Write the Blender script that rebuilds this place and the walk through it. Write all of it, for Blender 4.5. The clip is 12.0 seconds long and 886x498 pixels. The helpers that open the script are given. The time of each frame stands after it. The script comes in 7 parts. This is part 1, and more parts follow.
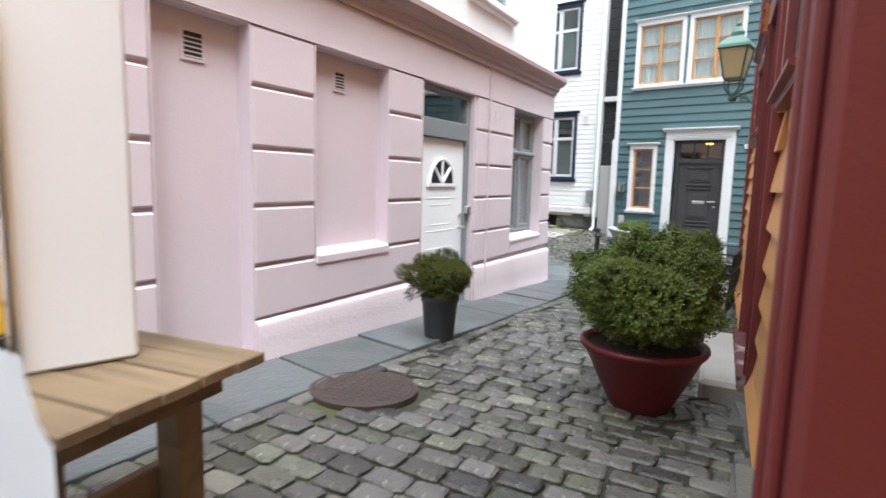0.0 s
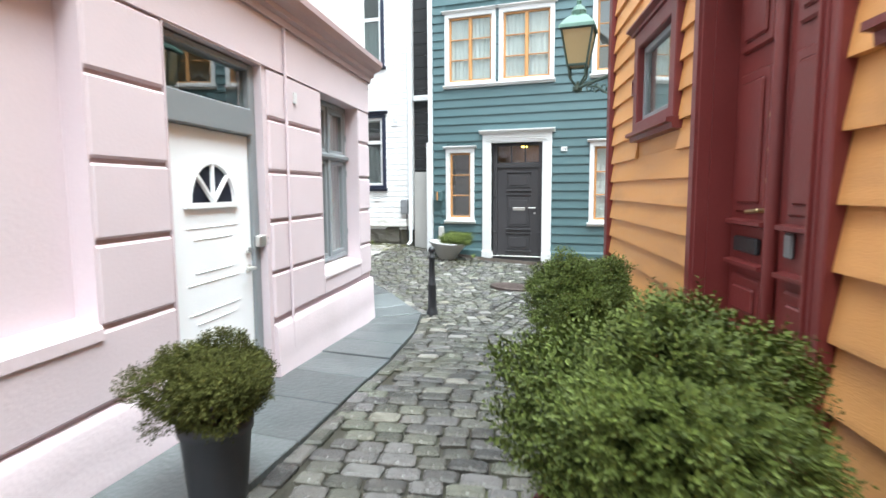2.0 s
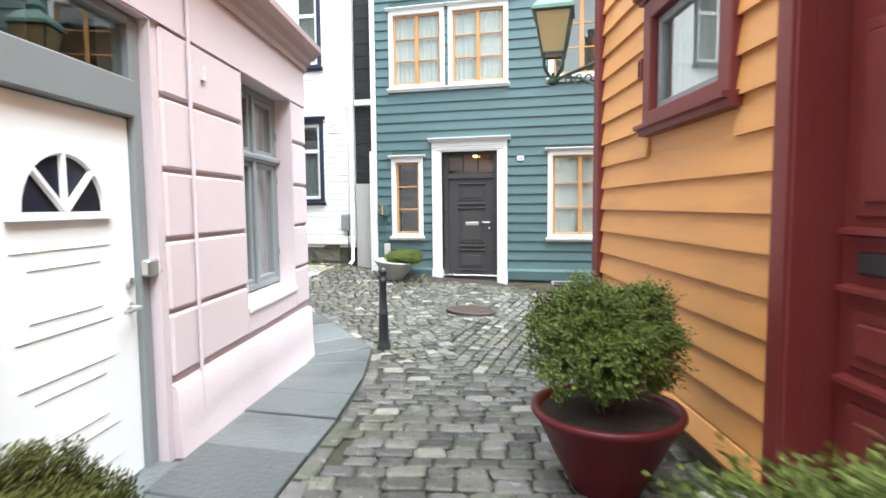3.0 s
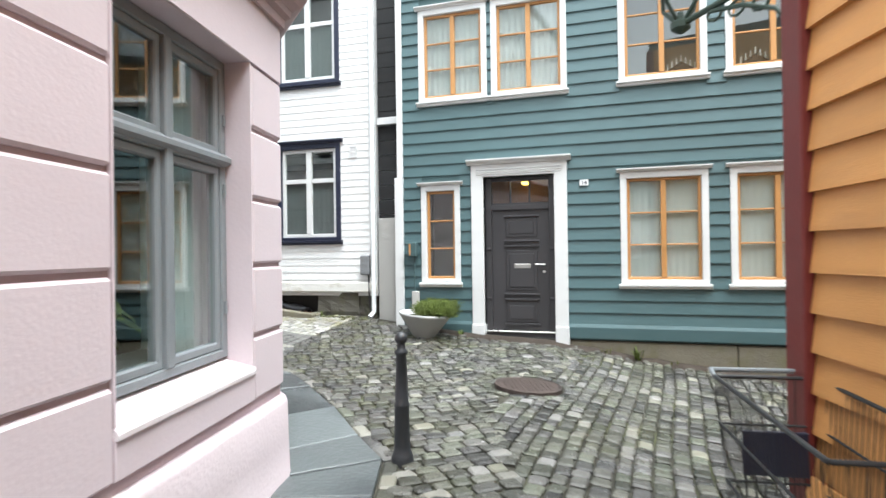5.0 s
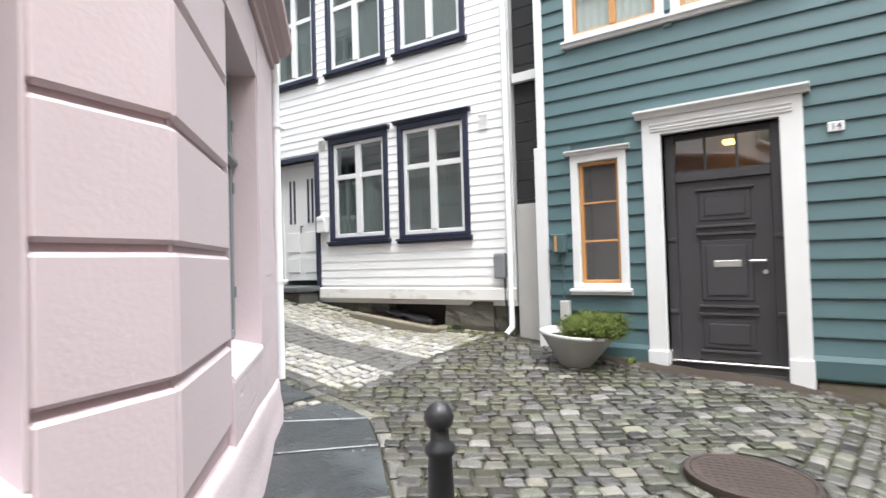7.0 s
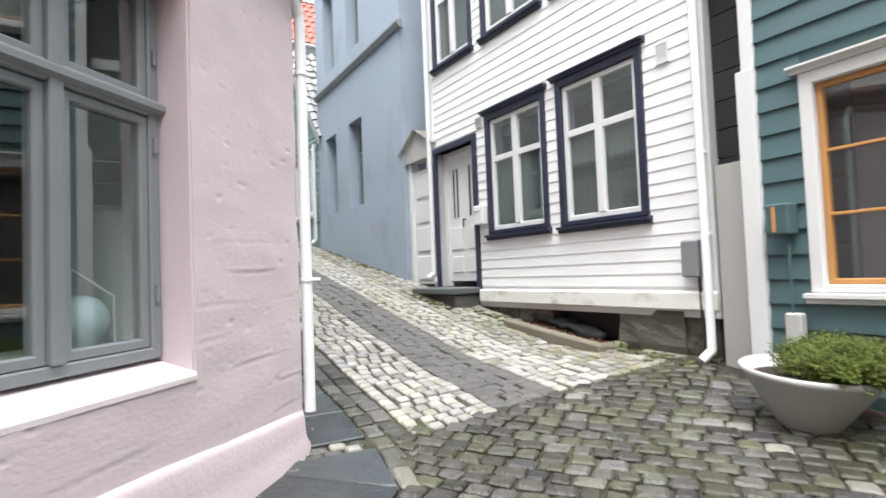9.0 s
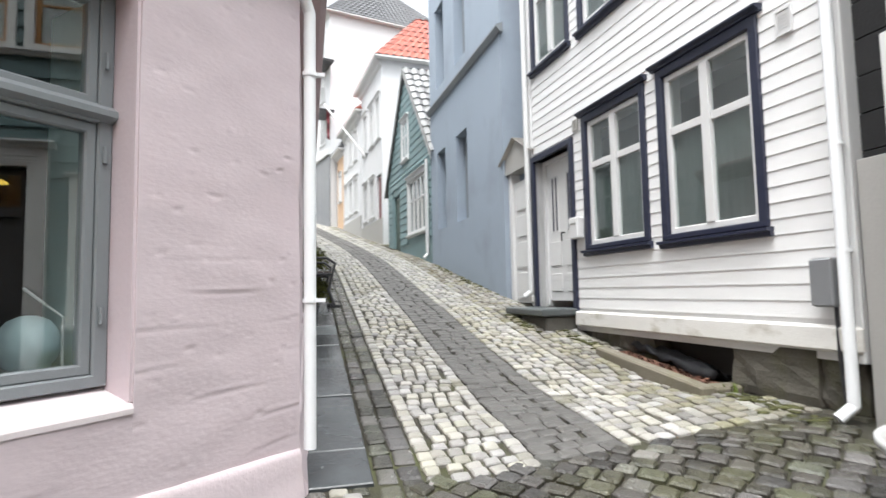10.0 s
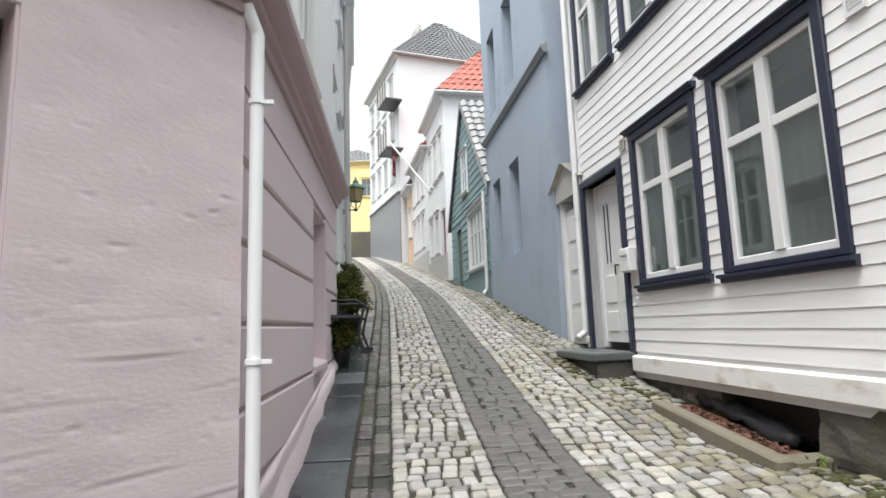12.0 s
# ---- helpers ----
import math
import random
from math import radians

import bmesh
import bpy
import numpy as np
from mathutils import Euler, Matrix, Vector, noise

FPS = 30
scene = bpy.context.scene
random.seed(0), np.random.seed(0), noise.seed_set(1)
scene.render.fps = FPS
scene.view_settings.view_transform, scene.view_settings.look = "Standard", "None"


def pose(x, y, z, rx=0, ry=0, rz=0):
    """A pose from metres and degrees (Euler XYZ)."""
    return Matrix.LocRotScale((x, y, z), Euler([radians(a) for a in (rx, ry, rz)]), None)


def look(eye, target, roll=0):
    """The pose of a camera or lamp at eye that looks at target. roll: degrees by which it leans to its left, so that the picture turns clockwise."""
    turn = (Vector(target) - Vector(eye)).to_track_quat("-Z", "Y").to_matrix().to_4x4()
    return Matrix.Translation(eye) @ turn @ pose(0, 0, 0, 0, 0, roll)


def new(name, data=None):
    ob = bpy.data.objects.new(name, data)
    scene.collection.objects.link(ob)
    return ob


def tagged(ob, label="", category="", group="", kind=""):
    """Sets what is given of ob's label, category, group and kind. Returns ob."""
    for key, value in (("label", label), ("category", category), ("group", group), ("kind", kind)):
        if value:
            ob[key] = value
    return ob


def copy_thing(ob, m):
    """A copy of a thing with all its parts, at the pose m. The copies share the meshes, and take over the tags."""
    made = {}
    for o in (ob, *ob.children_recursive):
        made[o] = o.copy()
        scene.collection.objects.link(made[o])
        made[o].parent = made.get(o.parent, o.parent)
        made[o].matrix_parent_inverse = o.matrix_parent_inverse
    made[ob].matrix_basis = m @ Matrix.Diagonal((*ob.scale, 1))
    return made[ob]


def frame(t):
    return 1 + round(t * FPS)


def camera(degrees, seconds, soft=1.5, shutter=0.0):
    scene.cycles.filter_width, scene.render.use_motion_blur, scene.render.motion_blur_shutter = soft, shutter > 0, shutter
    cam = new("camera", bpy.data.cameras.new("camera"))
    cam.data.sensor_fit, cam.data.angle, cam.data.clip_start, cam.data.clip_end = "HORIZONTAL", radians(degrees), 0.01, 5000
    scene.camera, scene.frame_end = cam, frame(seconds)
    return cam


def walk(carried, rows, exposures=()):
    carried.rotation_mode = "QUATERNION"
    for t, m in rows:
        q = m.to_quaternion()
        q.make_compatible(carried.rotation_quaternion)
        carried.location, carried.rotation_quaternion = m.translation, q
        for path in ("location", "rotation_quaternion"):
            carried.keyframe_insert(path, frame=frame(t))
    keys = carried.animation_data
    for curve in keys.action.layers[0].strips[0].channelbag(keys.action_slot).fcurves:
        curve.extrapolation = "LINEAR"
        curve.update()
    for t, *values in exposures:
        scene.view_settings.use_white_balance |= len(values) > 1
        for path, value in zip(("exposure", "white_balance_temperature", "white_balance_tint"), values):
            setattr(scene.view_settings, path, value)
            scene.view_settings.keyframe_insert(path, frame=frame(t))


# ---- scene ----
cam = camera(77.3, 12.0, shutter=0.5)
METRES, EYE, TILT, LEAN, TURN = 11.5, 1.5, 0.0, 0.0, 40.6
ROWS = [
    (0.0, 0.0, 0.0, 0.0, 0.19, -7.24, -1.48),
    (0.5, -0.0031, 0.0377, 0.002, -5.99, -7.66, -1.55),
    (1.0, -0.0002, 0.0845, 0.0029, -11.4, -7.5, -1.0),
    (1.5, 0.0008, 0.132, 0.0049, -17.42, -6.15, -0.45),
    (2.0, 0.01, 0.1813, 0.0021, -20.41, -6.09, 0.3),
    (2.5, 0.0187, 0.2298, -0.0013, -23.98, -5.61, 0.64),
    (3.0, 0.0304, 0.2767, -0.0036, -26.85, -4.43, 0.55),
    (5.0, 0.106, 0.4508, -0.0132, -23.33, 0.3, 0.78),
    (5.5, 0.1333, 0.494, -0.0166, -18.82, 1.14, 0.85),
    (6.0, 0.1576, 0.5378, -0.0187, -14.42, 1.87, 0.97),
    (6.5, 0.182, 0.5816, -0.022, -9.7, 1.76, 1.25),
    (8.5, 0.2713, 0.7406, -0.0314, 12.91, 1.48, 2.63),
    (9.0, 0.2951, 0.7783, -0.0342, 20.8, 2.46, 2.25),
    (9.5, 0.3129, 0.8162, -0.0341, 27.58, 3.44, 1.73),
    (10.0, 0.3281, 0.8488, -0.0315, 35.33, 4.33, 1.11),
    (10.5, 0.3403, 0.8784, -0.0302, 40.98, 4.57, 1.02),
    (11.0, 0.3393, 0.9043, -0.0278, 44.5, 5.8, 1.17),
    (11.5, 0.3384, 0.9144, -0.0238, 45.12, 7.19, 1.65),
    (12.0, 0.3381, 0.9178, -0.023, 44.04, 7.94, 1.95),
]
EXPOSE = [(0.0, 1.75, 5850, 6), (1.5, 2.09, 5800, 1), (3.0, 2.28, 6000, 4), (5.0, 1.95, 6050, 4), (6.5, 1.85, 6200, 8), (8.5, 1.80, 6300, 8), (10.0, 1.66, 6300, 8), (12.0, 1.38, 6350, 8)]
walk(cam, [(t, pose(0, 0, EYE, TILT, LEAN, TURN) @ pose(METRES * x, METRES * y, METRES * z, 90 + pitch, roll, yaw)) for t, x, y, z, yaw, pitch, roll in ROWS], exposures=EXPOSE)

# ---- world and light: overcast northern daylight ----
world = bpy.data.worlds.new("overcast_sky")
scene.world = world
world.use_nodes = True
wn, wl = world.node_tree.nodes, world.node_tree.links
sky = wn.new("ShaderNodeTexSky")
sky.sky_type = "NISHITA"
sky.sun_disc = False
sky.sun_elevation, sky.sun_rotation = radians(70), radians(122)
sky.dust_density, sky.ozone_density, sky.air_density = 6.0, 1.0, 1.0
grey = wn.new("ShaderNodeHueSaturation")
grey.inputs["Saturation"].default_value = 0.12
wl.new(sky.outputs[0], grey.inputs["Color"])
wl.new(grey.outputs[0], wn["Background"].inputs[0])
wn["Background"].inputs[1].default_value = 0.15
sun = new("sun", bpy.data.lights.new("sun", "SUN"))
sun.data.energy, sun.data.angle, sun.data.color = 1.2, radians(80), (1.0, 0.97, 0.93)
sun.matrix_world = look((0.6, 7.3, 30), (-4, 10, 0))


# ---- materials ----
def mat(name, col, rough=0.65, var=0.25, scale=3.0, fine=60.0, bump=0.15, rand=0.0, island=0.0, stain=None, amount=0.4,
        metal=0.0, stretch=(1, 1, 1), spec=0.5, hue=0.0, fbump=0.004, sscale=1.0):
    """A painted, stone or wooden surface: broad and fine mottling, stains of a second colour, fine relief."""
    m = bpy.data.materials.new(name)
    m.use_nodes = True
    n, l = m.node_tree.nodes, m.node_tree.links
    b = n["Principled BSDF"]
    b.inputs["Roughness"].default_value, b.inputs["Metallic"].default_value = rough, metal
    b.inputs["Specular IOR Level"].default_value = spec
    tc, mp = n.new("ShaderNodeTexCoord"), n.new("ShaderNodeMapping")
    mp.inputs["Scale"].default_value = stretch
    l.new(tc.outputs["Object"], mp.inputs["Vector"])

    def noise_tex(s, d):
        t = n.new("ShaderNodeTexNoise")
        t.inputs["Scale"].default_value, t.inputs["Detail"].default_value = s, d
        l.new(mp.outputs[0], t.inputs["Vector"])
        return t.outputs["Fac"]

    def math_node(op, a, c):
        t = n.new("ShaderNodeMath")
        t.operation = op
        for i, v in enumerate((a, c)):
            if isinstance(v, (int, float)):
                t.inputs[i].default_value = v
            else:
                l.new(v, t.inputs[i])
        return t.outputs[0]

    broad, small = noise_tex(scale, 5), noise_tex(fine, 6)
    v = math_node("MULTIPLY", math_node("SUBTRACT", broad, 0.5), 2 * var)
    v = math_node("ADD", v, math_node("MULTIPLY", math_node("SUBTRACT", small, 0.5), var))
    r = None
    if rand:
        r = n.new("ShaderNodeObjectInfo").outputs["Random"]
        v = math_node("ADD", v, math_node("MULTIPLY", math_node("SUBTRACT", r, 0.5), 2 * rand))
    if island:
        r = n.new("ShaderNodeNewGeometry").outputs["Random Per Island"]
        v = math_node("ADD", v, math_node("MULTIPLY", math_node("SUBTRACT", r, 0.5), 2 * island))
    v = math_node("ADD", v, 1.0)
    hs = n.new("ShaderNodeHueSaturation")
    hs.inputs["Color"].default_value = (*col, 1)
    l.new(v, hs.inputs["Value"])
    if hue and r is not None:
        w = math_node("FRACT", math_node("MULTIPLY", r, 7.31), 0.0)
        l.new(math_node("ADD", math_node("MULTIPLY", math_node("SUBTRACT", w, 0.5), hue), 0.5), hs.inputs["Hue"])
        l.new(math_node("ADD", math_node("MULTIPLY", w, 1.2), 0.4), hs.inputs["Saturation"])
    out = hs.outputs[0]
    if stain:
        ramp = n.new("ShaderNodeMapRange")
        ramp.inputs["From Min"].default_value, ramp.inputs["From Max"].default_value = 0.52, 0.72
        ramp.inputs["To Max"].default_value = amount
        l.new(noise_tex(sscale, 9), ramp.inputs["Value"])
        mix = n.new("ShaderNodeMix")
        mix.data_type = "RGBA"
        l.new(ramp.outputs[0], mix.inputs["Factor"])
        l.new(out, mix.inputs["A"])
        mix.inputs["B"].default_value = (*stain, 1)
        out = mix.outputs["Result"]
    l.new(out, b.inputs["Base Color"])
    rr = math_node("ADD", math_node("MULTIPLY", math_node("SUBTRACT", broad, 0.5), 0.3), rough)
    l.new(rr, b.inputs["Roughness"])
    if bump:
        bp = n.new("ShaderNodeBump")
        bp.inputs["Strength"].default_value, bp.inputs["Distance"].default_value = bump, fbump * 4
        l.new(math_node("ADD", small, math_node("MULTIPLY", broad, 1.5)), bp.inputs["Height"])
        l.new(bp.outputs[0], b.inputs["Normal"])
    return m


def glass_mat(name, tint=(0.93, 0.97, 0.96)):
    m = bpy.data.materials.new(name)
    m.use_nodes = True
    n, l = m.node_tree.nodes, m.node_tree.links
    n.remove(n["Principled BSDF"])
    tr, gl, mx, lw, pw, ma = (n.new("ShaderNode" + k) for k in ("BsdfTransparent", "BsdfGlossy", "MixShader", "LayerWeight", "Math", "Math"))
    tr.inputs[0].default_value = (*tint, 1)
    gl.inputs["Roughness"].default_value = 0.01
    lw.inputs["Blend"].default_value = 0.5
    pw.operation, pw.inputs[1].default_value = "POWER", 3.2
    ma.operation, ma.inputs[1].default_value, ma.inputs[2].default_value = "MULTIPLY_ADD", 0.78, 0.10
    l.new(lw.outputs["Facing"], pw.inputs[0])
    l.new(pw.outputs[0], ma.inputs[0])
    l.new(ma.outputs[0], mx.inputs[0])
    l.new(tr.outputs[0], mx.inputs[1])
    l.new(gl.outputs[0], mx.inputs[2])
    l.new(mx.outputs[0], n["Material Output"].inputs[0])
    return m


def glow_mat(name, col, strength):
    m = bpy.data.materials.new(name)
    m.use_nodes = True
    b = m.node_tree.nodes["Principled BSDF"]
    b.inputs["Base Color"].default_value = (*col, 1)
    b.inputs["Emission Color"].default_value = (*col, 1)
    b.inputs["Emission Strength"].default_value = strength
    return m


PINK = mat("pink_plaster", (0.635, 0.545, 0.575), 0.75, 0.05, 2.2, 45, 0.07, stain=(0.60, 0.49, 0.51), amount=0.35, fbump=0.006)
PINK_BLOCK = mat("pink_rusticated_plaster", (0.635, 0.545, 0.575), 0.72, 0.05, 2.5, 50, 0.08, rand=0.03, stain=(0.60, 0.49, 0.51), amount=0.3, fbump=0.006)
# Joints share the blocks' paint; the darker mauve puts groove shade in the colour.
PINK_GROOVE_SHADE = mat("groove_shade_plaster", (0.47, 0.37, 0.39), 0.8, 0.08, 3, 50, 0.2)
PINK_TROWEL = mat("hand_trowelled_pink_plaster", (0.635, 0.545, 0.575), 0.75, 0.05, 2.0, 40, 0.08, stain=(0.63, 0.51, 0.535), amount=0.4, stretch=(0.7, 1, 1.6), fbump=0.005)
PLINTH = mat("pale_pink_plinth", (0.635, 0.545, 0.57), 0.72, 0.06, 2.0, 40, 0.14, stain=(0.48, 0.42, 0.42), amount=0.45, fbump=0.008)
# Lighter than the wall: the sky's brightness on the ledges is in the colour.
SILL = mat("sky_bright_sill_pink", (0.74, 0.67, 0.685), 0.6, 0.05, 2.0, 40, 0.1, stain=(0.62, 0.55, 0.56), amount=0.3)
CORNICE = mat("mauve_cornice_paint", (0.44, 0.33, 0.335), 0.6, 0.06, 2, 50, 0.1)
WHITE = mat("white_paint", (0.66, 0.66, 0.66), 0.5, 0.04, 2, 60, 0.08, stain=(0.60, 0.60, 0.57), amount=0.25)
WHITE_PLANK = mat("white_clapboard_paint", (0.76, 0.76, 0.76), 0.55, 0.04, 1.5, 40, 0.12, rand=0.03, stretch=(1, 1, 6), stain=(0.62, 0.61, 0.57), amount=0.25)
TEAL_PLANK = mat("teal_clapboard_paint", (0.066, 0.119, 0.128), 0.5, 0.07, 1.5, 40, 0.15, rand=0.05, stretch=(1, 1, 6), stain=(0.082, 0.126, 0.133), amount=0.3)
TEAL = mat("teal_paint", (0.052, 0.096, 0.101), 0.55, 0.06, 2, 50, 0.1)
SLATE_TEAL = mat("weathered_teal_clapboard", (0.20, 0.29, 0.30), 0.6, 0.1, 1.5, 40, 0.12, rand=0.06)
ORANGE_PLANK = mat("ochre_clapboard_paint", (0.635, 0.312, 0.10), 0.5, 0.10, 1.6, 30, 0.14, rand=0.07, stretch=(1, 1, 6), stain=(0.44, 0.215, 0.075), amount=0.5)
CRACK = mat("bare_weathered_wood", (0.09, 0.045, 0.02), 0.8, 0.2, 5, 50, 0.2)
RED = mat("oxblood_paint", (0.165, 0.027, 0.025), 0.45, 0.12, 2.5, 50, 0.1, stain=(0.12, 0.035, 0.036), amount=0.4)
RED_WORN = mat("worn_oxblood_threshold", (0.10, 0.025, 0.026), 0.6, 0.2, 3, 40, 0.2, stain=(0.62, 0.58, 0.55), amount=1.0, sscale=5)
NAVY = mat("navy_paint", (0.018, 0.022, 0.045), 0.4, 0.1, 3, 50, 0.05)
SASH_ORANGE = mat("varnished_orange_wood", (0.47, 0.235, 0.08), 0.45, 0.10, 4, 60, 0.08, stretch=(1, 1, 0.3))
GREY_FRAME = mat("blue_grey_paint", (0.225, 0.245, 0.258), 0.45, 0.08, 3, 60, 0.06)
DOOR_GREY = mat("charcoal_door_paint", (0.044, 0.042, 0.045), 0.42, 0.08, 2.5, 70, 0.06)
DOOR_WHITE = mat("white_door_gloss", (0.88, 0.90, 0.92), 0.35, 0.02, 2, 60, 0.03)
BLUE_WALL = mat("blue_grey_render", (0.315, 0.368, 0.435), 0.8, 0.07, 1.4, 50, 0.2, stain=(0.23, 0.255, 0.30), amount=0.6, sscale=0.9)
OFF_WHITE = mat("aged_white_paint", (0.68, 0.68, 0.675), 0.6, 0.05, 1.2, 40, 0.1, stain=(0.55, 0.55, 0.53), amount=0.4)
FAR_WHITE = mat("weathered_white_facade", (0.70, 0.705, 0.715), 0.7, 0.06, 0.8, 20, 0.1, stain=(0.55, 0.55, 0.545), amount=0.4)
METER_GREY = mat("grey_enamelled_steel", (0.20, 0.205, 0.215), 0.45, 0.06, 3, 60, 0.03)
YELLOW_WALL = mat("yellow_render", (0.82, 0.68, 0.36), 0.8, 0.06, 1, 40, 0.1)
TAN_WALL = mat("tan_render", (0.55, 0.38, 0.25), 0.8, 0.1, 1, 40, 0.1)
GREY_RENDER = mat("grey_render", (0.42, 0.41, 0.39), 0.8, 0.08, 1, 40, 0.15)
SLATE = mat("slate_slab", (0.094, 0.105, 0.107), 0.36, 0.18, 2.2, 30, 0.3, rand=0.28, stain=(0.042, 0.047, 0.05), amount=0.85, sscale=1.1, fbump=0.006)
SLATE_WET = mat("wet_dark_slate_slab", (0.046, 0.051, 0.054), 0.24, 0.2, 2.2, 30, 0.2, rand=0.2, stain=(0.10, 0.112, 0.116), amount=0.8, sscale=1.3, fbump=0.004)
SETT = mat("granite_sett", (0.084, 0.081, 0.071), 0.23, 0.34, 9, 70, 0.5, island=0.62, hue=0.15, stain=(0.062, 0.062, 0.032), amount=0.6, sscale=1.4, fbump=0.006)
SETT_OB = mat("granite_sett_near", (0.092, 0.088, 0.077), 0.23, 0.34, 9, 70, 0.5, rand=0.55, hue=0.15, stain=(0.062, 0.062, 0.032), amount=0.6, sscale=1.4, fbump=0.006)
SETT_DAMP = mat("damp_mossy_granite_sett", (0.056, 0.052, 0.041), 0.3, 0.34, 9, 70, 0.5, island=0.5, hue=0.12, stain=(0.05, 0.047, 0.02), amount=0.7, sscale=1.4, fbump=0.006)
SETT_WHITE = mat("pale_granite_sett", (0.325, 0.312, 0.285), 0.45, 0.28, 9, 70, 0.5, island=0.3, hue=0.05, stain=(0.23, 0.205, 0.10), amount=0.45, sscale=0.55)
SETT_WHITE_OB = mat("pale_granite_sett_near", (0.325, 0.312, 0.285), 0.45, 0.28, 9, 70, 0.5, rand=0.3, hue=0.05, stain=(0.23, 0.205, 0.10), amount=0.45, sscale=0.55)
SETT_MOSS = mat("mossy_pale_granite_sett", (0.20, 0.187, 0.15), 0.5, 0.25, 9, 70, 0.5, island=0.3, hue=0.05, stain=(0.088, 0.07, 0.028), amount=0.95, sscale=0.6)
SETT_MOSS_OB = mat("mossy_pale_granite_sett_near", (0.20, 0.187, 0.15), 0.5, 0.25, 9, 70, 0.5, rand=0.3, hue=0.05, stain=(0.088, 0.07, 0.028), amount=0.95, sscale=0.6)
SETT_ODD = mat("light_granite_sett", (0.165, 0.157, 0.138), 0.5, 0.3, 9, 70, 0.5, island=0.3, hue=0.06, stain=(0.14, 0.125, 0.07), amount=0.5, sscale=1.4)
SETT_GREY = mat("mid_grey_granite_sett", (0.25, 0.243, 0.225), 0.5, 0.3, 9, 70, 0.5, island=0.35, hue=0.06, stain=(0.16, 0.145, 0.08), amount=0.6, sscale=0.8)
SETT_DARK = mat("dark_granite_sett", (0.098, 0.094, 0.088), 0.5, 0.25, 9, 70, 0.3, island=0.12, fbump=0.004)
JOINT = mat("mossy_joint_soil", (0.034, 0.031, 0.021), 0.9, 0.5, 5, 60, 0.6, stain=(0.075, 0.085, 0.025), amount=0.8, sscale=0.9)
STONE = mat("foundation_stone", (0.105, 0.10, 0.088), 0.8, 0.3, 4, 40, 0.6, rand=0.2, stain=(0.12, 0.14, 0.06), amount=0.6)
CONCRETE = mat("worn_concrete", (0.38, 0.36, 0.33), 0.8, 0.15, 3, 50, 0.3, stain=(0.25, 0.23, 0.18), amount=0.5)
KERB = mat("mossy_worn_kerb", (0.165, 0.148, 0.112), 0.85, 0.25, 4, 50, 0.4, stain=(0.12, 0.115, 0.05), amount=0.7, sscale=3)
FOUND = mat("grey_plastered_foundation", (0.095, 0.088, 0.073), 0.85, 0.25, 4, 40, 0.5, rand=0.12, stain=(0.075, 0.08, 0.026), amount=0.8, sscale=2.5)
WATER_BOARD = mat("dirty_white_board", (0.72, 0.71, 0.68), 0.6, 0.1, 3, 40, 0.12, stain=(0.34, 0.31, 0.24), amount=0.8, sscale=3, stretch=(1, 1, 2))
LITTER = mat("brown_leaf_litter", (0.10, 0.045, 0.028), 0.9, 0.4, 9, 60, 0.5, island=0.5)
RUST = mat("rusty_cast_iron", (0.058, 0.041, 0.035), 0.65, 0.35, 8, 60, 0.6, metal=0.2, stain=(0.03, 0.026, 0.024), amount=0.7, sscale=4)
IRON = mat("black_cast_iron", (0.022, 0.023, 0.026), 0.42, 0.15, 6, 60, 0.15)
GREEN_IRON = mat("verdigris_green_iron", (0.045, 0.075, 0.058), 0.5, 0.2, 6, 60, 0.15)
VERDIGRIS = mat("verdigris_copper", (0.11, 0.21, 0.165), 0.55, 0.2, 6, 60, 0.15)
CHROME = mat("brushed_steel", (0.62, 0.61, 0.58), 0.3, 0.05, 5, 90, 0.03, metal=0.9)
BRASS = mat("worn_brass", (0.5, 0.38, 0.2), 0.35, 0.1, 5, 90, 0.03, metal=0.9)
POT_RED = mat("oxblood_glazed_pot", (0.095, 0.010, 0.013), 0.42, 0.15, 4, 60, 0.06, stain=(0.11, 0.022, 0.024), amount=0.3, spec=0.3)
POT_GREY = mat("charcoal_plastic_pot", (0.045, 0.046, 0.052), 0.5, 0.08, 4, 60, 0.05)
POT_WHITE = mat("pale_concrete_bowl", (0.40, 0.40, 0.39), 0.6, 0.08, 3, 50, 0.1, stain=(0.40, 0.39, 0.34), amount=0.5)
SOIL = mat("potting_soil", (0.035, 0.025, 0.018), 0.95, 0.4, 8, 50, 0.6)
LEAF = mat("boxwood_leaf", (0.092, 0.120, 0.025), 0.55, 0.2, 6, 60, 0.0, island=0.4, spec=0.2)
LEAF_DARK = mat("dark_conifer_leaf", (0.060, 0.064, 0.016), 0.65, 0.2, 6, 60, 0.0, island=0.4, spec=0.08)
TWIG = mat("bark_twig", (0.07, 0.05, 0.035), 0.85, 0.3, 8, 60, 0.3)
TIMBER = mat("pressure_treated_timber", (0.175, 0.120, 0.066), 0.65, 0.4, 3, 40, 0.35, rand=0.3, stretch=(1, 9, 9), stain=(0.085, 0.060, 0.035), amount=0.8)
TILE_RED = mat("red_clay_tile", (0.30, 0.075, 0.05), 0.65, 0.15, 3, 40, 0.15, island=0.2)
TILE_DARK = mat("dark_roof_slate", (0.055, 0.056, 0.062), 0.55, 0.2, 3, 40, 0.15, island=0.2)
TILE_GREY = mat("glazed_grey_tile", (0.20, 0.20, 0.20), 0.35, 0.2, 3, 40, 0.15, island=0.35)
# Near-black: the lack of light inside rooms and slots put into the colour.
DARK = mat("near_black_shade", (0.035, 0.033, 0.031), 0.9, 0.1, 1, 20, 0)
ROOM = mat("dim_room_wall", (0.30, 0.28, 0.25), 0.9, 0.1, 1, 20, 0)
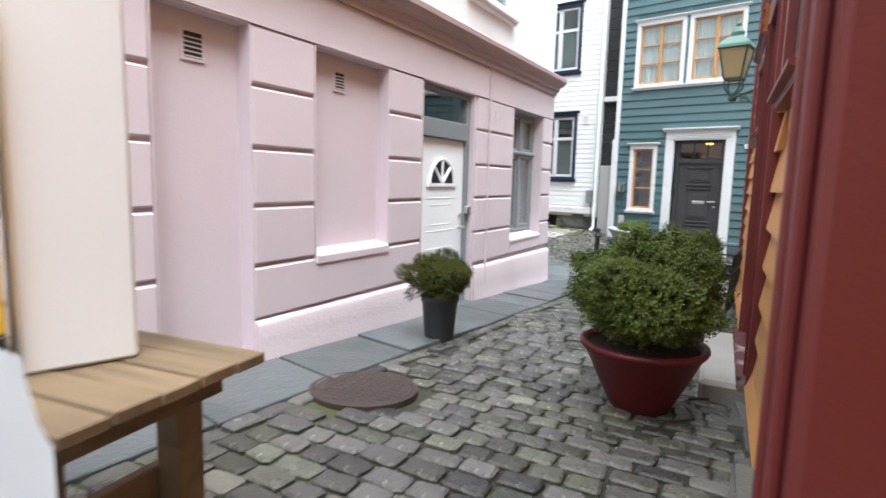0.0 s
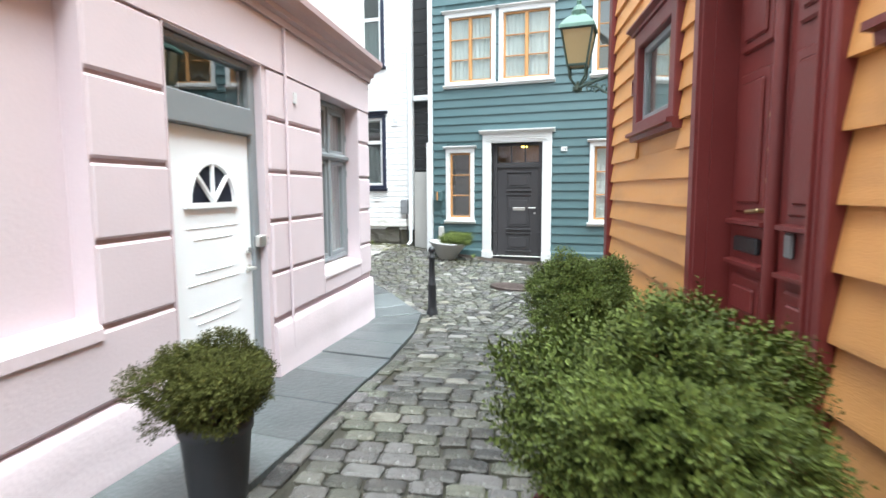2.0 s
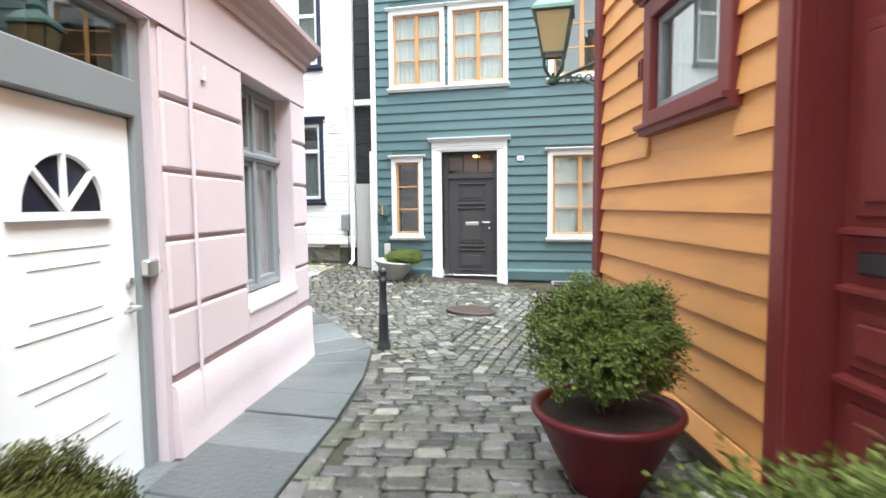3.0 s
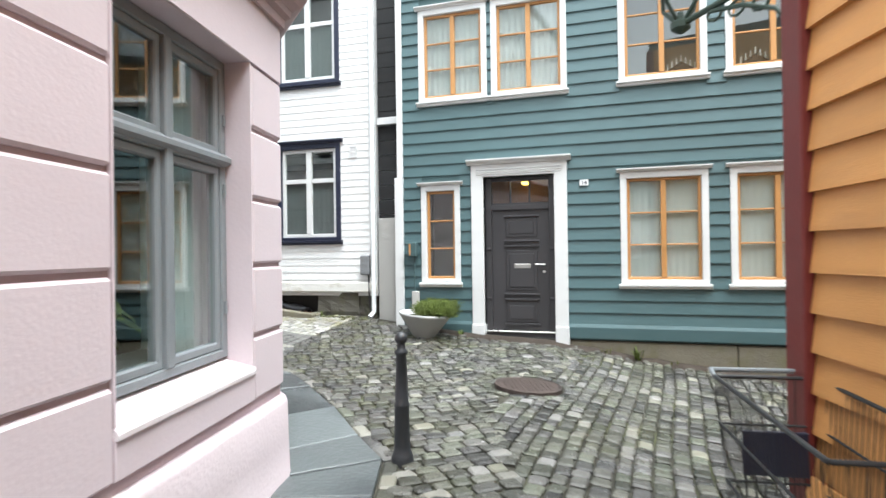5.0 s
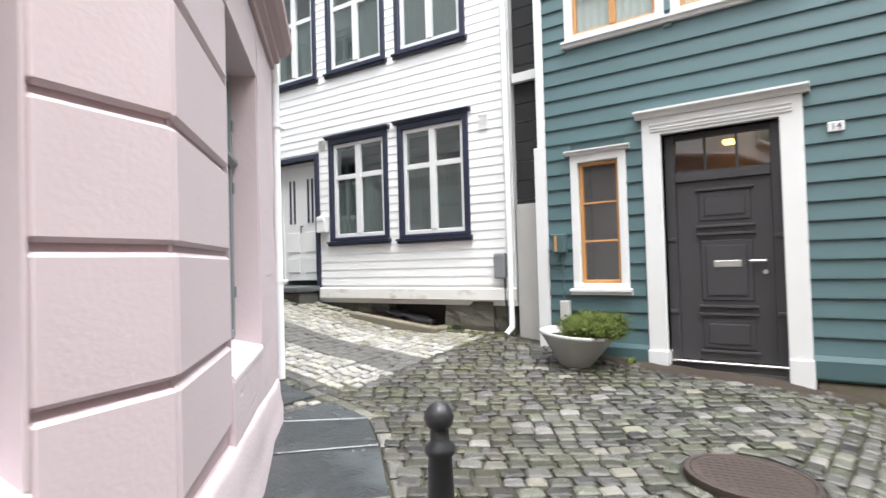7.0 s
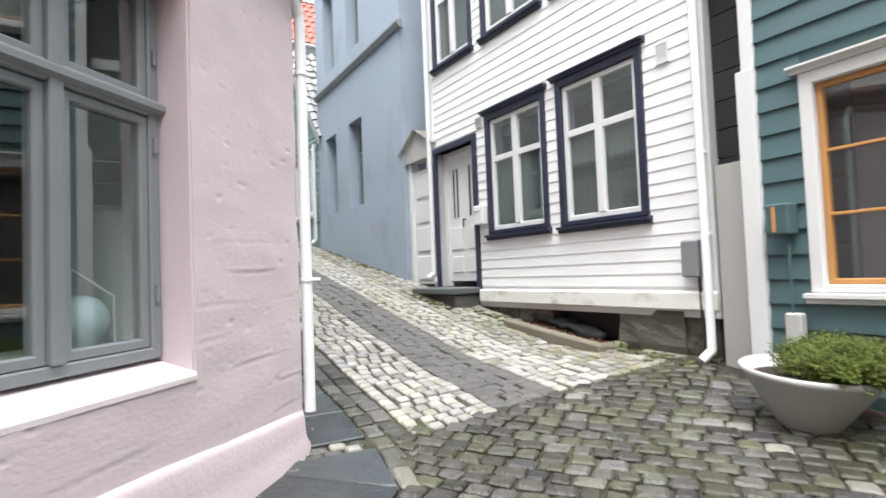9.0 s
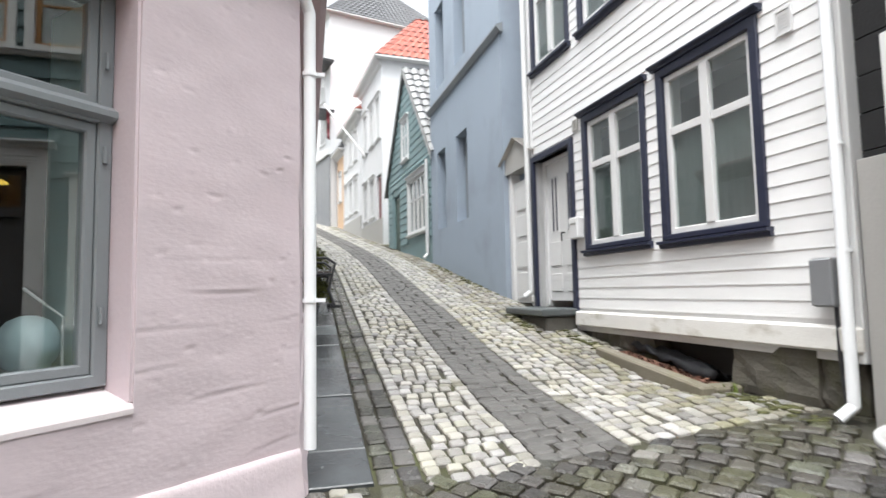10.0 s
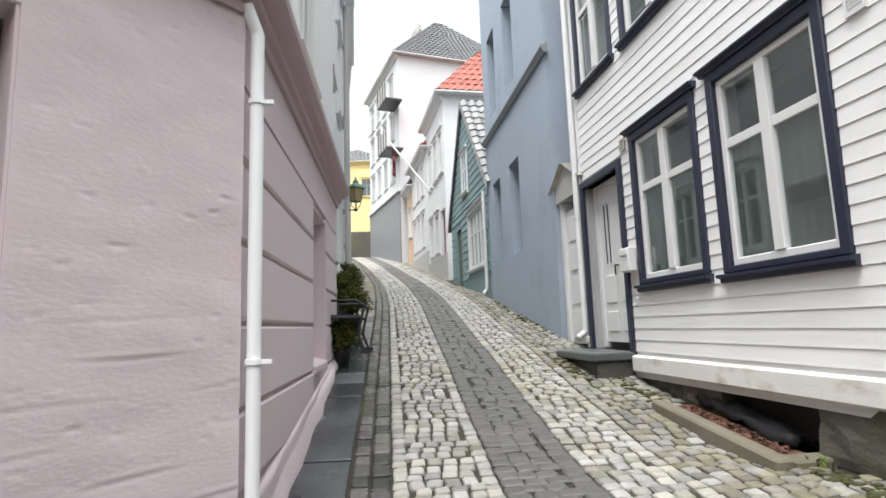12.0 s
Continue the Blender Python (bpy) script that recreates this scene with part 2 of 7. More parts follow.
BLACK_BOARD = mat("tarred_boards", (0.018, 0.018, 0.019), 0.8, 0.2, 3, 40, 0.2, rand=0.2)
# Grey-green sheet added behind the lower panes to imitate the reflection in them.
LOW_REFLECTION = mat("grey_green_reflection_sheet", (0.17, 0.20, 0.195), 0.9, 0.1, 3, 80, 0.1, stretch=(3, 1, 0.6))
CURTAIN = mat("white_curtain", (0.80, 0.80, 0.78), 0.9, 0.06, 3, 80, 0.1, stretch=(3, 1, 0.6))
DRAPE = mat("pale_grey_green_drape", (0.74, 0.80, 0.78), 0.9, 0.06, 3, 80, 0.1, stretch=(3, 1, 0.6))
BLIND = mat("white_slat_blind", (0.88, 0.89, 0.87), 0.7, 0.05, 3, 80, 0.1)
GLASS = glass_mat("window_glass")
AMBER_GLASS = mat("cream_lantern_glass", (0.40, 0.315, 0.16), 0.25, 0.08, 3, 40, 0.02, stain=(0.33, 0.27, 0.16), amount=0.3)
LAMP_GLOW = glow_mat("warm_lamp_glow", (1.0, 0.62, 0.10), 2.2)
AMBER_ROOM = mat("amber_hall_wall", (0.30, 0.145, 0.055), 0.8, 0.3, 3, 30, 0)
GLOBE = mat("pale_blue_globe", (0.50, 0.60, 0.64), 0.4, 0.08, 5, 40, 0.02)
YELLOW = mat("yellow_sign_paint", (0.80, 0.52, 0.02), 0.5, 0.05, 3, 60, 0.03)
MOSS = mat("moss", (0.062, 0.064, 0.021), 0.95, 0.4, 10, 60, 0.6)
FLAG_RED = mat("red_flag_cloth", (0.22, 0.05, 0.06), 0.8, 0.1, 3, 60, 0.05)


# ---- mesh helpers ----
def box(bm, x0, x1, y0, y1, z0, z1, bev=0.0):
    """A box, with its vertical and top edges bevelled where bev is given."""
    r = bmesh.ops.create_cube(bm, size=1.0, matrix=Matrix.Translation(((x0 + x1) / 2, (y0 + y1) / 2, (z0 + z1) / 2)) @ Matrix.Diagonal((x1 - x0, y1 - y0, z1 - z0, 1)))
    if bev:
        es = {e for v in r["verts"] for e in v.link_edges}
        bmesh.ops.bevel(bm, geom=list(es), offset=bev, segments=1, affect="EDGES")
    return bm


def boxes(*rows, bev=0.0):
    bm = bmesh.new()
    for r in rows:
        box(bm, *r, bev)
    return bm


def tube(bm, a, b, r0, r1=None, n=10):
    """A round bar from a to b."""
    a, b = Vector(a), Vector(b)
    d = b - a
    m = Matrix.Translation((a + b) / 2) @ d.to_track_quat("Z", "Y").to_matrix().to_4x4()
    bmesh.ops.create_cone(bm, cap_ends=True, segments=n, radius1=r0, radius2=r0 if r1 is None else r1, depth=d.length, matrix=m)
    return bm


def chain(bm, pts, r, n=8):
    for a, b in zip(pts, pts[1:]):
        tube(bm, a, b, r, n=n)
    for p in pts[1:-1]:
        bmesh.ops.create_uvsphere(bm, u_segments=n, v_segments=5, radius=r, matrix=Matrix.Translation(p))
    return bm


def lathe(bm, prof, n=24, c=(0, 0, 0)):
    """A turned body from (radius, height) pairs."""
    rings = []
    for r, z in prof:
        rings.append([bm.verts.new((c[0] + r * math.cos(2 * math.pi * i / n), c[1] + r * math.sin(2 * math.pi * i / n), c[2] + z)) for i in range(n)])
    for a, b in zip(rings, rings[1:]):
        for i in range(n):
            bm.faces.new((a[i], a[(i + 1) % n], b[(i + 1) % n], b[i]))
    bm.faces.new(rings[0][::-1])
    bm.faces.new(rings[-1])
    return bm


def extrude_profile(bm, prof, x0, x1, skew0=0.0, skew1=0.0):
    """A moulding: (y, z) pairs drawn out along x; skews mitre its ends by y."""
    a = [bm.verts.new((x0 + skew0 * y, y, z)) for y, z in prof]
    b = [bm.verts.new((x1 + skew1 * y, y, z)) for y, z in prof]
    k = len(prof)
    for i in range(k):
        bm.faces.new((a[i], a[(i + 1) % k], b[(i + 1) % k], b[i]))
    bm.faces.new(a[::-1])
    bm.faces.new(b)
    bmesh.ops.recalc_face_normals(bm, faces=bm.faces[:])
    return bm


def part(name, bm, material, parent=None, label="", smooth=False, matrix=None):
    """Links a bmesh as one mesh object under a thing or under a part."""
    if smooth:
        for f in bm.faces:
            if len(f.verts) > 4:
                for e in f.edges:
                    e.smooth = False
    me = bpy.data.meshes.new(name)
    bm.to_mesh(me)
    bm.free()
    me.materials.append(material)
    if smooth:
        me.polygons.foreach_set("use_smooth", [True] * len(me.polygons))
    ob = new(name, me)
    ob.parent = parent
    if matrix is not None:
        ob.matrix_basis = matrix
    if label:
        ob["label"] = label
    return ob


def thing(name, m, label, category, group="", kind=""):
    ob = new(name)
    ob.empty_display_size = 0.1
    ob.matrix_world = m
    return tagged(ob, label, category, group, kind)


def facade(a, b, z=0.0):
    """The frame of a facade: x runs to the right as one faces it, from a to b; y goes into the house."""
    return pose(a[0], a[1], z, 0, 0, math.degrees(math.atan2(b[1] - a[1], b[0] - a[0])))


# ---- walls, boards, windows ----
def wall_mesh(u0, u1, z0, z1, holes, y0=0.0, thick=0.25, base=None):
    """A wall with openings through it. base(u): height of its foot where it follows a slope."""
    us = sorted({u0, u1, *(h[0] for h in holes), *(h[1] for h in holes)})
    zs = sorted({z0, z1, *(h[2] for h in holes), *(h[3] for h in holes)})
    us = [u for u in us if u0 <= u <= u1]
    zs = [z for z in zs if z0 <= z <= z1]
    y1 = y0 + thick
    bm = bmesh.new()
    vs = {}

    def v(u, y, z):
        k = (round(u, 4), round(y, 4), round(z, 4))
        if k not in vs:
            vs[k] = bm.verts.new((u, y, z))
        return vs[k]

    def solid(i, j):
        if not (0 <= i < len(us) - 1 and 0 <= j < len(zs) - 1):
            return False
        cu, cz = (us[i] + us[i + 1]) / 2, (zs[j] + zs[j + 1]) / 2
        return not any(h[0] < cu < h[1] and h[2] < cz < h[3] for h in holes)

    for i in range(len(us) - 1):
        for j in range(len(zs) - 1):
            if not solid(i, j):
                continue
            a, b, c, d = us[i], us[i + 1], zs[j], zs[j + 1]
            bm.faces.new((v(a, y0, c), v(b, y0, c), v(b, y0, d), v(a, y0, d)))
            bm.faces.new((v(a, y1, d), v(b, y1, d), v(b, y1, c), v(a, y1, c)))
            if not solid(i - 1, j):
                bm.faces.new((v(a, y1, c), v(a, y0, c), v(a, y0, d), v(a, y1, d)))
            if not solid(i + 1, j):
                bm.faces.new((v(b, y0, c), v(b, y1, c), v(b, y1, d), v(b, y0, d)))
            if not solid(i, j - 1):
                bm.faces.new((v(a, y1, c), v(b, y1, c), v(b, y0, c), v(a, y0, c)))
            if not solid(i, j + 1):
                bm.faces.new((v(a, y0, d), v(b, y0, d), v(b, y1, d), v(a, y1, d)))
    return bm


def trowelled(u0, u1, z0, z1, y):
    """A hand-smoothed plaster face with soft swells and a few lifted trowel edges."""
    bm = bmesh.new()
    nu, nz = int((u1 - u0) / 0.018) + 1, int((z1 - z0) / 0.010) + 1
    g = []
    for i in range(nu + 1):
        col = []
        for j in range(nz + 1):
            u, z = u0 + (u1 - u0) * i / nu, z0 + (z1 - z0) * j / nz
            p = Vector((u * 1.1, 3.0, z * 1.7))
            w = 0.008 * noise.noise(p * 1.3) + 0.004 * noise.noise(p * 4.0)
            chip = noise.noise(Vector((u * 13, 2.0, z * 26)))
            w -= 0.010 * max(0.0, chip - 0.50) * (2 + 3 * noise.noise(Vector((u * 1.5, 5.0, z * 1.5))))
            bead = noise.noise(Vector((u * 21, 9.0, z * 38)))
            w += 0.012 * max(0.0, bead - 0.56)
            s = z * 6.3 - 0.32 * u + 0.22 * noise.noise(Vector((u * 1.1, 1.0, z * 1.5)))
            f = s - math.floor(s)
            low = min(1.0, max(0.0, (1.75 - z) / 0.5))
            gate_ = max(0.0, noise.noise(Vector((u * 2.3, 7.0, math.floor(s) * 3.7))) + 0.08)
            w -= 0.0045 * low * gate_ * math.exp(-((f - 0.5) / 0.055) ** 2)
            w += 0.003 * low * gate_ * max(0.0, 1 - abs(f - 0.62) / 0.1)
            col.append(bm.verts.new((u, y - w, z)))
        g.append(col)
    for i in range(nu):
        for j in range(nz):
            bm.faces.new((g[i][j], g[i + 1][j], g[i + 1][j + 1], g[i][j + 1]))
    edge = [g[i][0] for i in range(nu + 1)] + [g[nu][j] for j in range(1, nz + 1)] + [g[i][nz] for i in range(nu - 1, -1, -1)] + [g[0][j] for j in range(nz - 1, 0, -1)]
    back = [bm.verts.new((v.co.x, 0.06, v.co.z)) for v in edge]
    edge = [bm.verts.new(v.co) for v in edge]
    for i in range(len(edge)):
        k = (i + 1) % len(edge)
        bm.faces.new((edge[i], back[i], back[k], edge[k]))
    return bm


def spans(u0, u1, z0, z1, holes):
    """What a row from u0 to u1 keeps outside the openings that it meets."""
    cut = sorted((h[0], h[1]) for h in holes if h[2] < z1 - 0.01 and h[3] > z0 + 0.01)
    out, at = [], u0
    for a, b in cut:
        if a > at + 0.02:
            out.append((at, min(a, u1)))
        at = max(at, b)
    if at < u1 - 0.02:
        out.append((at, u1))
    return [(a, b) for a, b in out if b - a > 0.02]


def clapboards(parent, u0, u1, z0, z1, pitch, holes, material, thick=0.026, seed=1, wear=0.0):
    """Lapped boards, each its own piece, thicker at its lower edge."""
    rng = random.Random(seed)
    k = 0
    z = z0
    while z < z1 - 0.03:
        top = min(z + pitch + 0.012, z1)
        for a, b in spans(u0, u1, z, min(z + pitch, z1), holes):
            bm = bmesh.new()
            n = max(1, int((b - a) / 0.9)) if wear else 1
            prof = []
            for i in range(n + 1):
                u = a + (b - a) * i / n
                d = rng.uniform(-wear, wear)
                prof.append([bm.verts.new(p) for p in ((u, -thick, z + d), (u, -thick + 0.002, z + 0.02 + d), (u, -0.004, top), (u, -0.001, z + d))])
            for p, q in zip(prof, prof[1:]):
                for i in range(4):
                    bm.faces.new((p[i], q[i], q[(i + 1) % 4], p[(i + 1) % 4]))
            bm.faces.new(prof[0])
            bm.faces.new(prof[-1][::-1])
            bmesh.ops.recalc_face_normals(bm, faces=bm.faces[:])
            part("plank", bm, material, parent)
        z += pitch


def sash_boxes(u0, u1, z0, z1, y, cols, rows, fw=0.05, mw=0.02, post=0.0, d=0.05):
    """The bars of a casement: outer frame, a post between leaves, glazing bars at the given row heights (0 to 1)."""
    bars = [(u0, u0 + fw, y, y + d, z0, z1), (u1 - fw, u1, y, y + d, z0, z1), (u0 + fw, u1 - fw, y, y + d, z0, z0 + fw), (u0 + fw, u1 - fw, y, y + d, z1 - fw, z1)]
    inner, step = (u0 + fw, u1 - fw), (u1 - u0 - 2 * fw) / cols
    for i in range(1, cols):
        c = inner[0] + i * step
        w = (post or mw) / 2
        bars.append((c - w, c + w, y - (0.012 if post else -0.006), y + d - 0.004, z0 + fw, z1 - fw))
    for r, w in rows:
        c = z0 + r * (z1 - z0)
        for i in range(cols):
            a, b = inner[0] + i * step + ((post or mw) / 2 if i else 0), inner[0] + (i + 1) * step - ((post or mw) / 2 if i < cols - 1 else 0)
            bars.append((a, b, y + 0.006, y + d - 0.008, c - w / 2, c + w / 2))
    return bars


def ring(u0, u1, z0, z1, wl, wt, wb, y0, y1, open_foot=False):
    """A frame as one piece: outer and inner rectangles joined; open_foot leaves out the lower bar."""
    bm = bmesh.new()
    if open_foot:
        loop = [(u0, z0), (u0, z1), (u1, z1), (u1, z0), (u1 - wl, z0), (u1 - wl, z1 - wt), (u0 + wl, z1 - wt), (u0 + wl, z0)]
        f, k = [bm.verts.new((u, y0, z)) for u, z in loop], [bm.verts.new((u, y1, z)) for u, z in loop]
        for q in ((0, 1, 6, 7), (1, 2, 5, 6), (2, 3, 4, 5)):
            bm.faces.new([f[i] for i in q])
            bm.faces.new([k[i] for i in q[::-1]])
        for i in range(8):
            bm.faces.new((f[i], k[i], k[(i + 1) % 8], f[(i + 1) % 8]))
    else:
        o, i_ = [(u0, z0), (u1, z0), (u1, z1), (u0, z1)], [(u0 + wl, z0 + wb), (u1 - wl, z0 + wb), (u1 - wl, z1 - wt), (u0 + wl, z1 - wt)]
        fo, fi = [bm.verts.new((u, y0, z)) for u, z in o], [bm.verts.new((u, y0, z)) for u, z in i_]
        ko, ki = [bm.verts.new((u, y1, z)) for u, z in o], [bm.verts.new((u, y1, z)) for u, z in i_]
        for i in range(4):
            j = (i + 1) % 4
            bm.faces.new((fo[i], fo[j], fi[j], fi[i]))
            bm.faces.new((ko[i], ki[i], ki[j], ko[j]))
            bm.faces.new((fo[i], ko[i], ko[j], fo[j]))
            bm.faces.new((fi[i], fi[j], ki[j], ki[i]))
    bmesh.ops.recalc_face_normals(bm, faces=bm.faces[:])
    es = [e for e in bm.edges if all(abs(v.co.y - y0) < 1e-5 for v in e.verts) and len(e.link_faces) == 2 and e.calc_face_angle(0) > 0.5]
    bmesh.ops.bevel(bm, geom=es, offset=0.007, segments=1, affect="EDGES")
    return bm


def window(house, u0, u1, z0, z1, cas, cas_w, sash, cols, rows, post=0.07, head=True, sill=True, y=0.0, proud=0.035, inset=0.05, fw=0.05, mw=0.02,
           curtain=None, cas_label="", sill_mat=None, sash_label="", depth=0.35, back=None):
    """A window by the outer edges of its casing: casing, sash, panes, sill, head moulding, curtain."""
    w = cas_w
    bm = ring(u0, u1, z0, z1, w, w, w * 0.6, y - proud, y + 0.06)
    win = part("window", bm, cas, house, cas_label)
    if head:
        bm = bmesh.new()
        extrude_profile(bm, [(y + 0.02, z1), (y - proud - 0.015, z1), (y - proud - 0.02, z1 + 0.02), (y - proud - 0.06, z1 + 0.035), (y - proud - 0.06, z1 + 0.05), (y + 0.02, z1 + 0.065)], u0 - 0.05, u1 + 0.05)
        part("head_moulding", bm, cas, win)
    if sill:
        bm = bmesh.new()
        extrude_profile(bm, [(y + 0.05, z0 + 0.005), (y - proud - 0.05, z0 - 0.01), (y - proud - 0.05, z0 - 0.035), (y - proud - 0.015, z0 - 0.04), (y - proud - 0.01, z0 - 0.075), (y + 0.02, z0 - 0.08)], u0 - 0.03, u1 + 0.03)
        part("sill", bm, sill_mat or cas, win)
    a, b, c, d = u0 + w, u1 - w, z0 + w * 0.6, z1 - w
    yy = y - proud + inset
    part("sash", ring(a, b, c, d, fw, fw, fw, yy, yy + 0.05), sash, win, sash_label)
    for q in sash_boxes(a, b, c, d, yy, cols, rows, fw, mw, post)[4:]:
        part("glazing_bar", boxes(q, bev=0.004), sash, win)
    step = (b - a - 2 * fw) / cols
    for i in range(cols):
        pb = boxes((a + fw + i * step + 0.004, a + fw + (i + 1) * step - 0.004, yy + 0.024, yy + 0.028, c + fw, d - fw))
        p = part("pane", pb, GLASS, win)
        p.visible_shadow = False
    if curtain:
        top = c + 0.62 * (d - c) if curtain is LOW_REFLECTION else d - 0.01
        part("curtain", pleats(a + 0.01, b - 0.01, c + 0.01, top, yy + 0.058, 0.007 if curtain is CURTAIN else 0.002), curtain, win, "curtain or reflection-toned sheet behind the glass")
    # A backing sheet; in DARK it stands in for an unlit room.
    if back:
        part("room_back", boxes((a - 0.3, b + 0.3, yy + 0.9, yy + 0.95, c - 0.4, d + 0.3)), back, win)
    return win


def pleats(u0, u1, z0, z1, y, amp):
    bm = bmesh.new()
    n = max(2, int((u1 - u0) / 0.02))
    rows = []
    for i in range(n + 1):
        u = u0 + (u1 - u0) * i / n
        yy = y + amp * math.sin(u * 70) + amp * 0.5 * math.sin(u * 31)
        rows.append((bm.verts.new((u, yy, z0)), bm.verts.new((u, yy, z1))))
    for a, b in zip(rows, rows[1:]):
        bm.faces.new((a[0], b[0], b[1], a[1]))
    r = bmesh.ops.solidify(bm, geom=bm.faces[:], thickness=0.004)
    return bm


def shell(house, u0, u1, z0, z1, depth, material, roof_mat=None, y=0.25):
    """Plain side and back walls and a flat lid that close a house."""
    t = 0.2
    part("side_wall", boxes((u0, u0 + t, y, depth, z0, z1)), material, house)
    part("side_wall", boxes((u1 - t, u1, y, depth, z0, z1)), material, house)
    part("back_wall", boxes((u0 + t, u1 - t, depth - t, depth, z0, z1)), material, house)
    part("lid", boxes((u0, u1, 0.0, depth, z1, z1 + 0.2)), roof_mat or material, house)
    # Floors painted near-black for the shade indoors.
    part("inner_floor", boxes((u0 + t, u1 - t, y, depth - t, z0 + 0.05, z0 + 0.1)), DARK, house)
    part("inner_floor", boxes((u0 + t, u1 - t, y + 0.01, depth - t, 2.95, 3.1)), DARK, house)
    part("inner_partition", boxes((u0 + t + 0.01, u1 - t - 0.01, y + 1.6, y + 1.7, z0 + 0.11, z1 - 0.01)), ROOM, house)


# ---- ground heights ----
SX = ((-2.0, -0.6), (0.2, -0.45), (1.0, -0.37), (2.2, -0.26), (2.7, -0.17), (3.3, -0.11), (4.4, -0.09), (5.0, -0.06), (6.0, 0.0), (6.65, 0.075), (7.2, 0.165), (7.6, 0.215), (8.64, 0.40), (9.3, 0.51), (11.2, 0.87), (12.0, 1.0), (14.4, 1.43), (16.8, 1.86), (26.0, 3.35), (37.0, 5.45), (60.0, 7.4))
AY = ((-3.0, 0.45), (0.0, 0.29), (2.0, 0.2), (3.8, 0.09), (5.3, 0.04), (8.0, -0.12))
FALL = ((0.0, 0.0), (3.0, 0.02), (5.0, 0.06), (6.3, 0.09), (7.3, 0.035), (8.0, 0.0), (11.0, 0.0))


def knots_at(knots, v):
    return float(np.interp(v, [p[0] for p in knots], [p[1] for p in knots]))


def ground_z(x, y):
    """Alley and street, blended at the corner; the street also falls a little from the houses to its middle."""
    s, a = knots_at(SX, -x), knots_at(AY, y)
    y -= street_mid(x)
    w = min(1.0, max(0.0, (y - 7.0) / 2.8))
    w = w * w * (3 - 2 * w)
    return a * (1 - w) + (s + knots_at(FALL, -x) * min(2.6, max(0.0, y - 10.6))) * w


def street_mid(x):
    """How far the upper street has bent towards -y at x."""
    d = max(0.0, -x - 14.0)
    return -0.0042 * d * d


# ---- ground ----
def ground_sheet():
    xs = sorted({*np.arange(-300, -60, 40.0), *np.arange(-60, -18, 2.0), *np.arange(-18, 4, 0.4), *np.arange(4, 20, 4.0), *np.arange(20, 301, 40.0)})
    ys = sorted({*np.arange(-300, -20, 40.0), *np.arange(-20, -2, 3.0), *np.arange(-2, 14, 0.4), *np.arange(14, 30, 4.0), *np.arange(30, 301, 45.0)})
    bm = bmesh.new()
    g = [[bm.verts.new((x, y, ground_z(x, y) - 0.015)) for y in ys] for x in xs]
    for i in range(len(xs) - 1):
        for j in range(len(ys) - 1):
            bm.faces.new((g[i][j], g[i + 1][j], g[i + 1][j + 1], g[i][j + 1]))
    return tagged(part("ground", bm, JOINT, smooth=True), "dark mossy soil showing between the paving stones", "ground", kind="structure")


ground = ground_sheet()

# Line between the slate pavement and the setts, from the alley round the corner into the street.
EDGE = [(-1.9, -2.0), (-2.57, 1.29), (-2.91, 3.03), (-3.1, 4.23), (-3.4, 6.06), (-3.66, 7.19), (-4.02, 8.3), (-4.40, 8.70), (-4.92, 9.28), (-5.47, 9.79), (-5.92, 10.16), (-6.43, 10.24), (-14.0, 10.25)]
FOOT = [(-2.6, -2.0), (-3.22, 1.29), (-3.55, 3.03), (-3.77, 4.23), (-4.13, 6.06), (-4.35, 7.19), (-4.5, 7.86), (-4.84, 8.15), (-5.40, 8.66), (-5.98, 9.2), (-6.38, 9.58), (-6.46, 9.66), (-14.0, 9.72)]


def edge_x(y):
    return float(np.interp(y, [p[1] for p in EDGE[:-1]], [p[0] for p in EDGE[:-1]]))


def ochre_x(y):
    return 0.30 - 0.2505 * y


def prism(pts, z0, z1):
    bm = bmesh.new()
    lo, hi = [bm.verts.new((x, y, z0)) for x, y in pts], [bm.verts.new((x, y, z1)) for x, y in pts]
    bm.faces.new(lo[::-1])
    bm.faces.new(hi)
    for i in range(len(pts)):
        k = (i + 1) % len(pts)
        bm.faces.new((lo[i], lo[k], hi[k], hi[i]))
    bmesh.ops.recalc_face_normals(bm, faces=bm.faces[:])
    return bm


# ---- pink house on the corner ----
P0, C1, C2, C3 = (-2.62, -2.0), (-4.533, 7.885), (-6.62, 9.84), (-11.2, 9.86)
pink = thing("pink_house", pose(0, 0, 0), "pink plastered corner house with rusticated blocks and a mauve cornice", "house")
ROWS_Z = [(0.49, 0.871), (0.871, 1.283), (1.283, 1.672), (1.672, 2.081), (2.081, 2.468)]


def yu(y):
    return (y + 2.0) * 1.0185


def at(ob, m):
    ob.matrix_basis = m
    return ob


CORN = [(0.02, 2.83), (-0.03, 2.83), (-0.035, 2.88), (-0.07, 2.90), (-0.075, 2.94), (-0.13, 2.97), (-0.17, 3.02), (-0.175, 3.07), (-0.15, 3.09), (0.02, 3.13)]


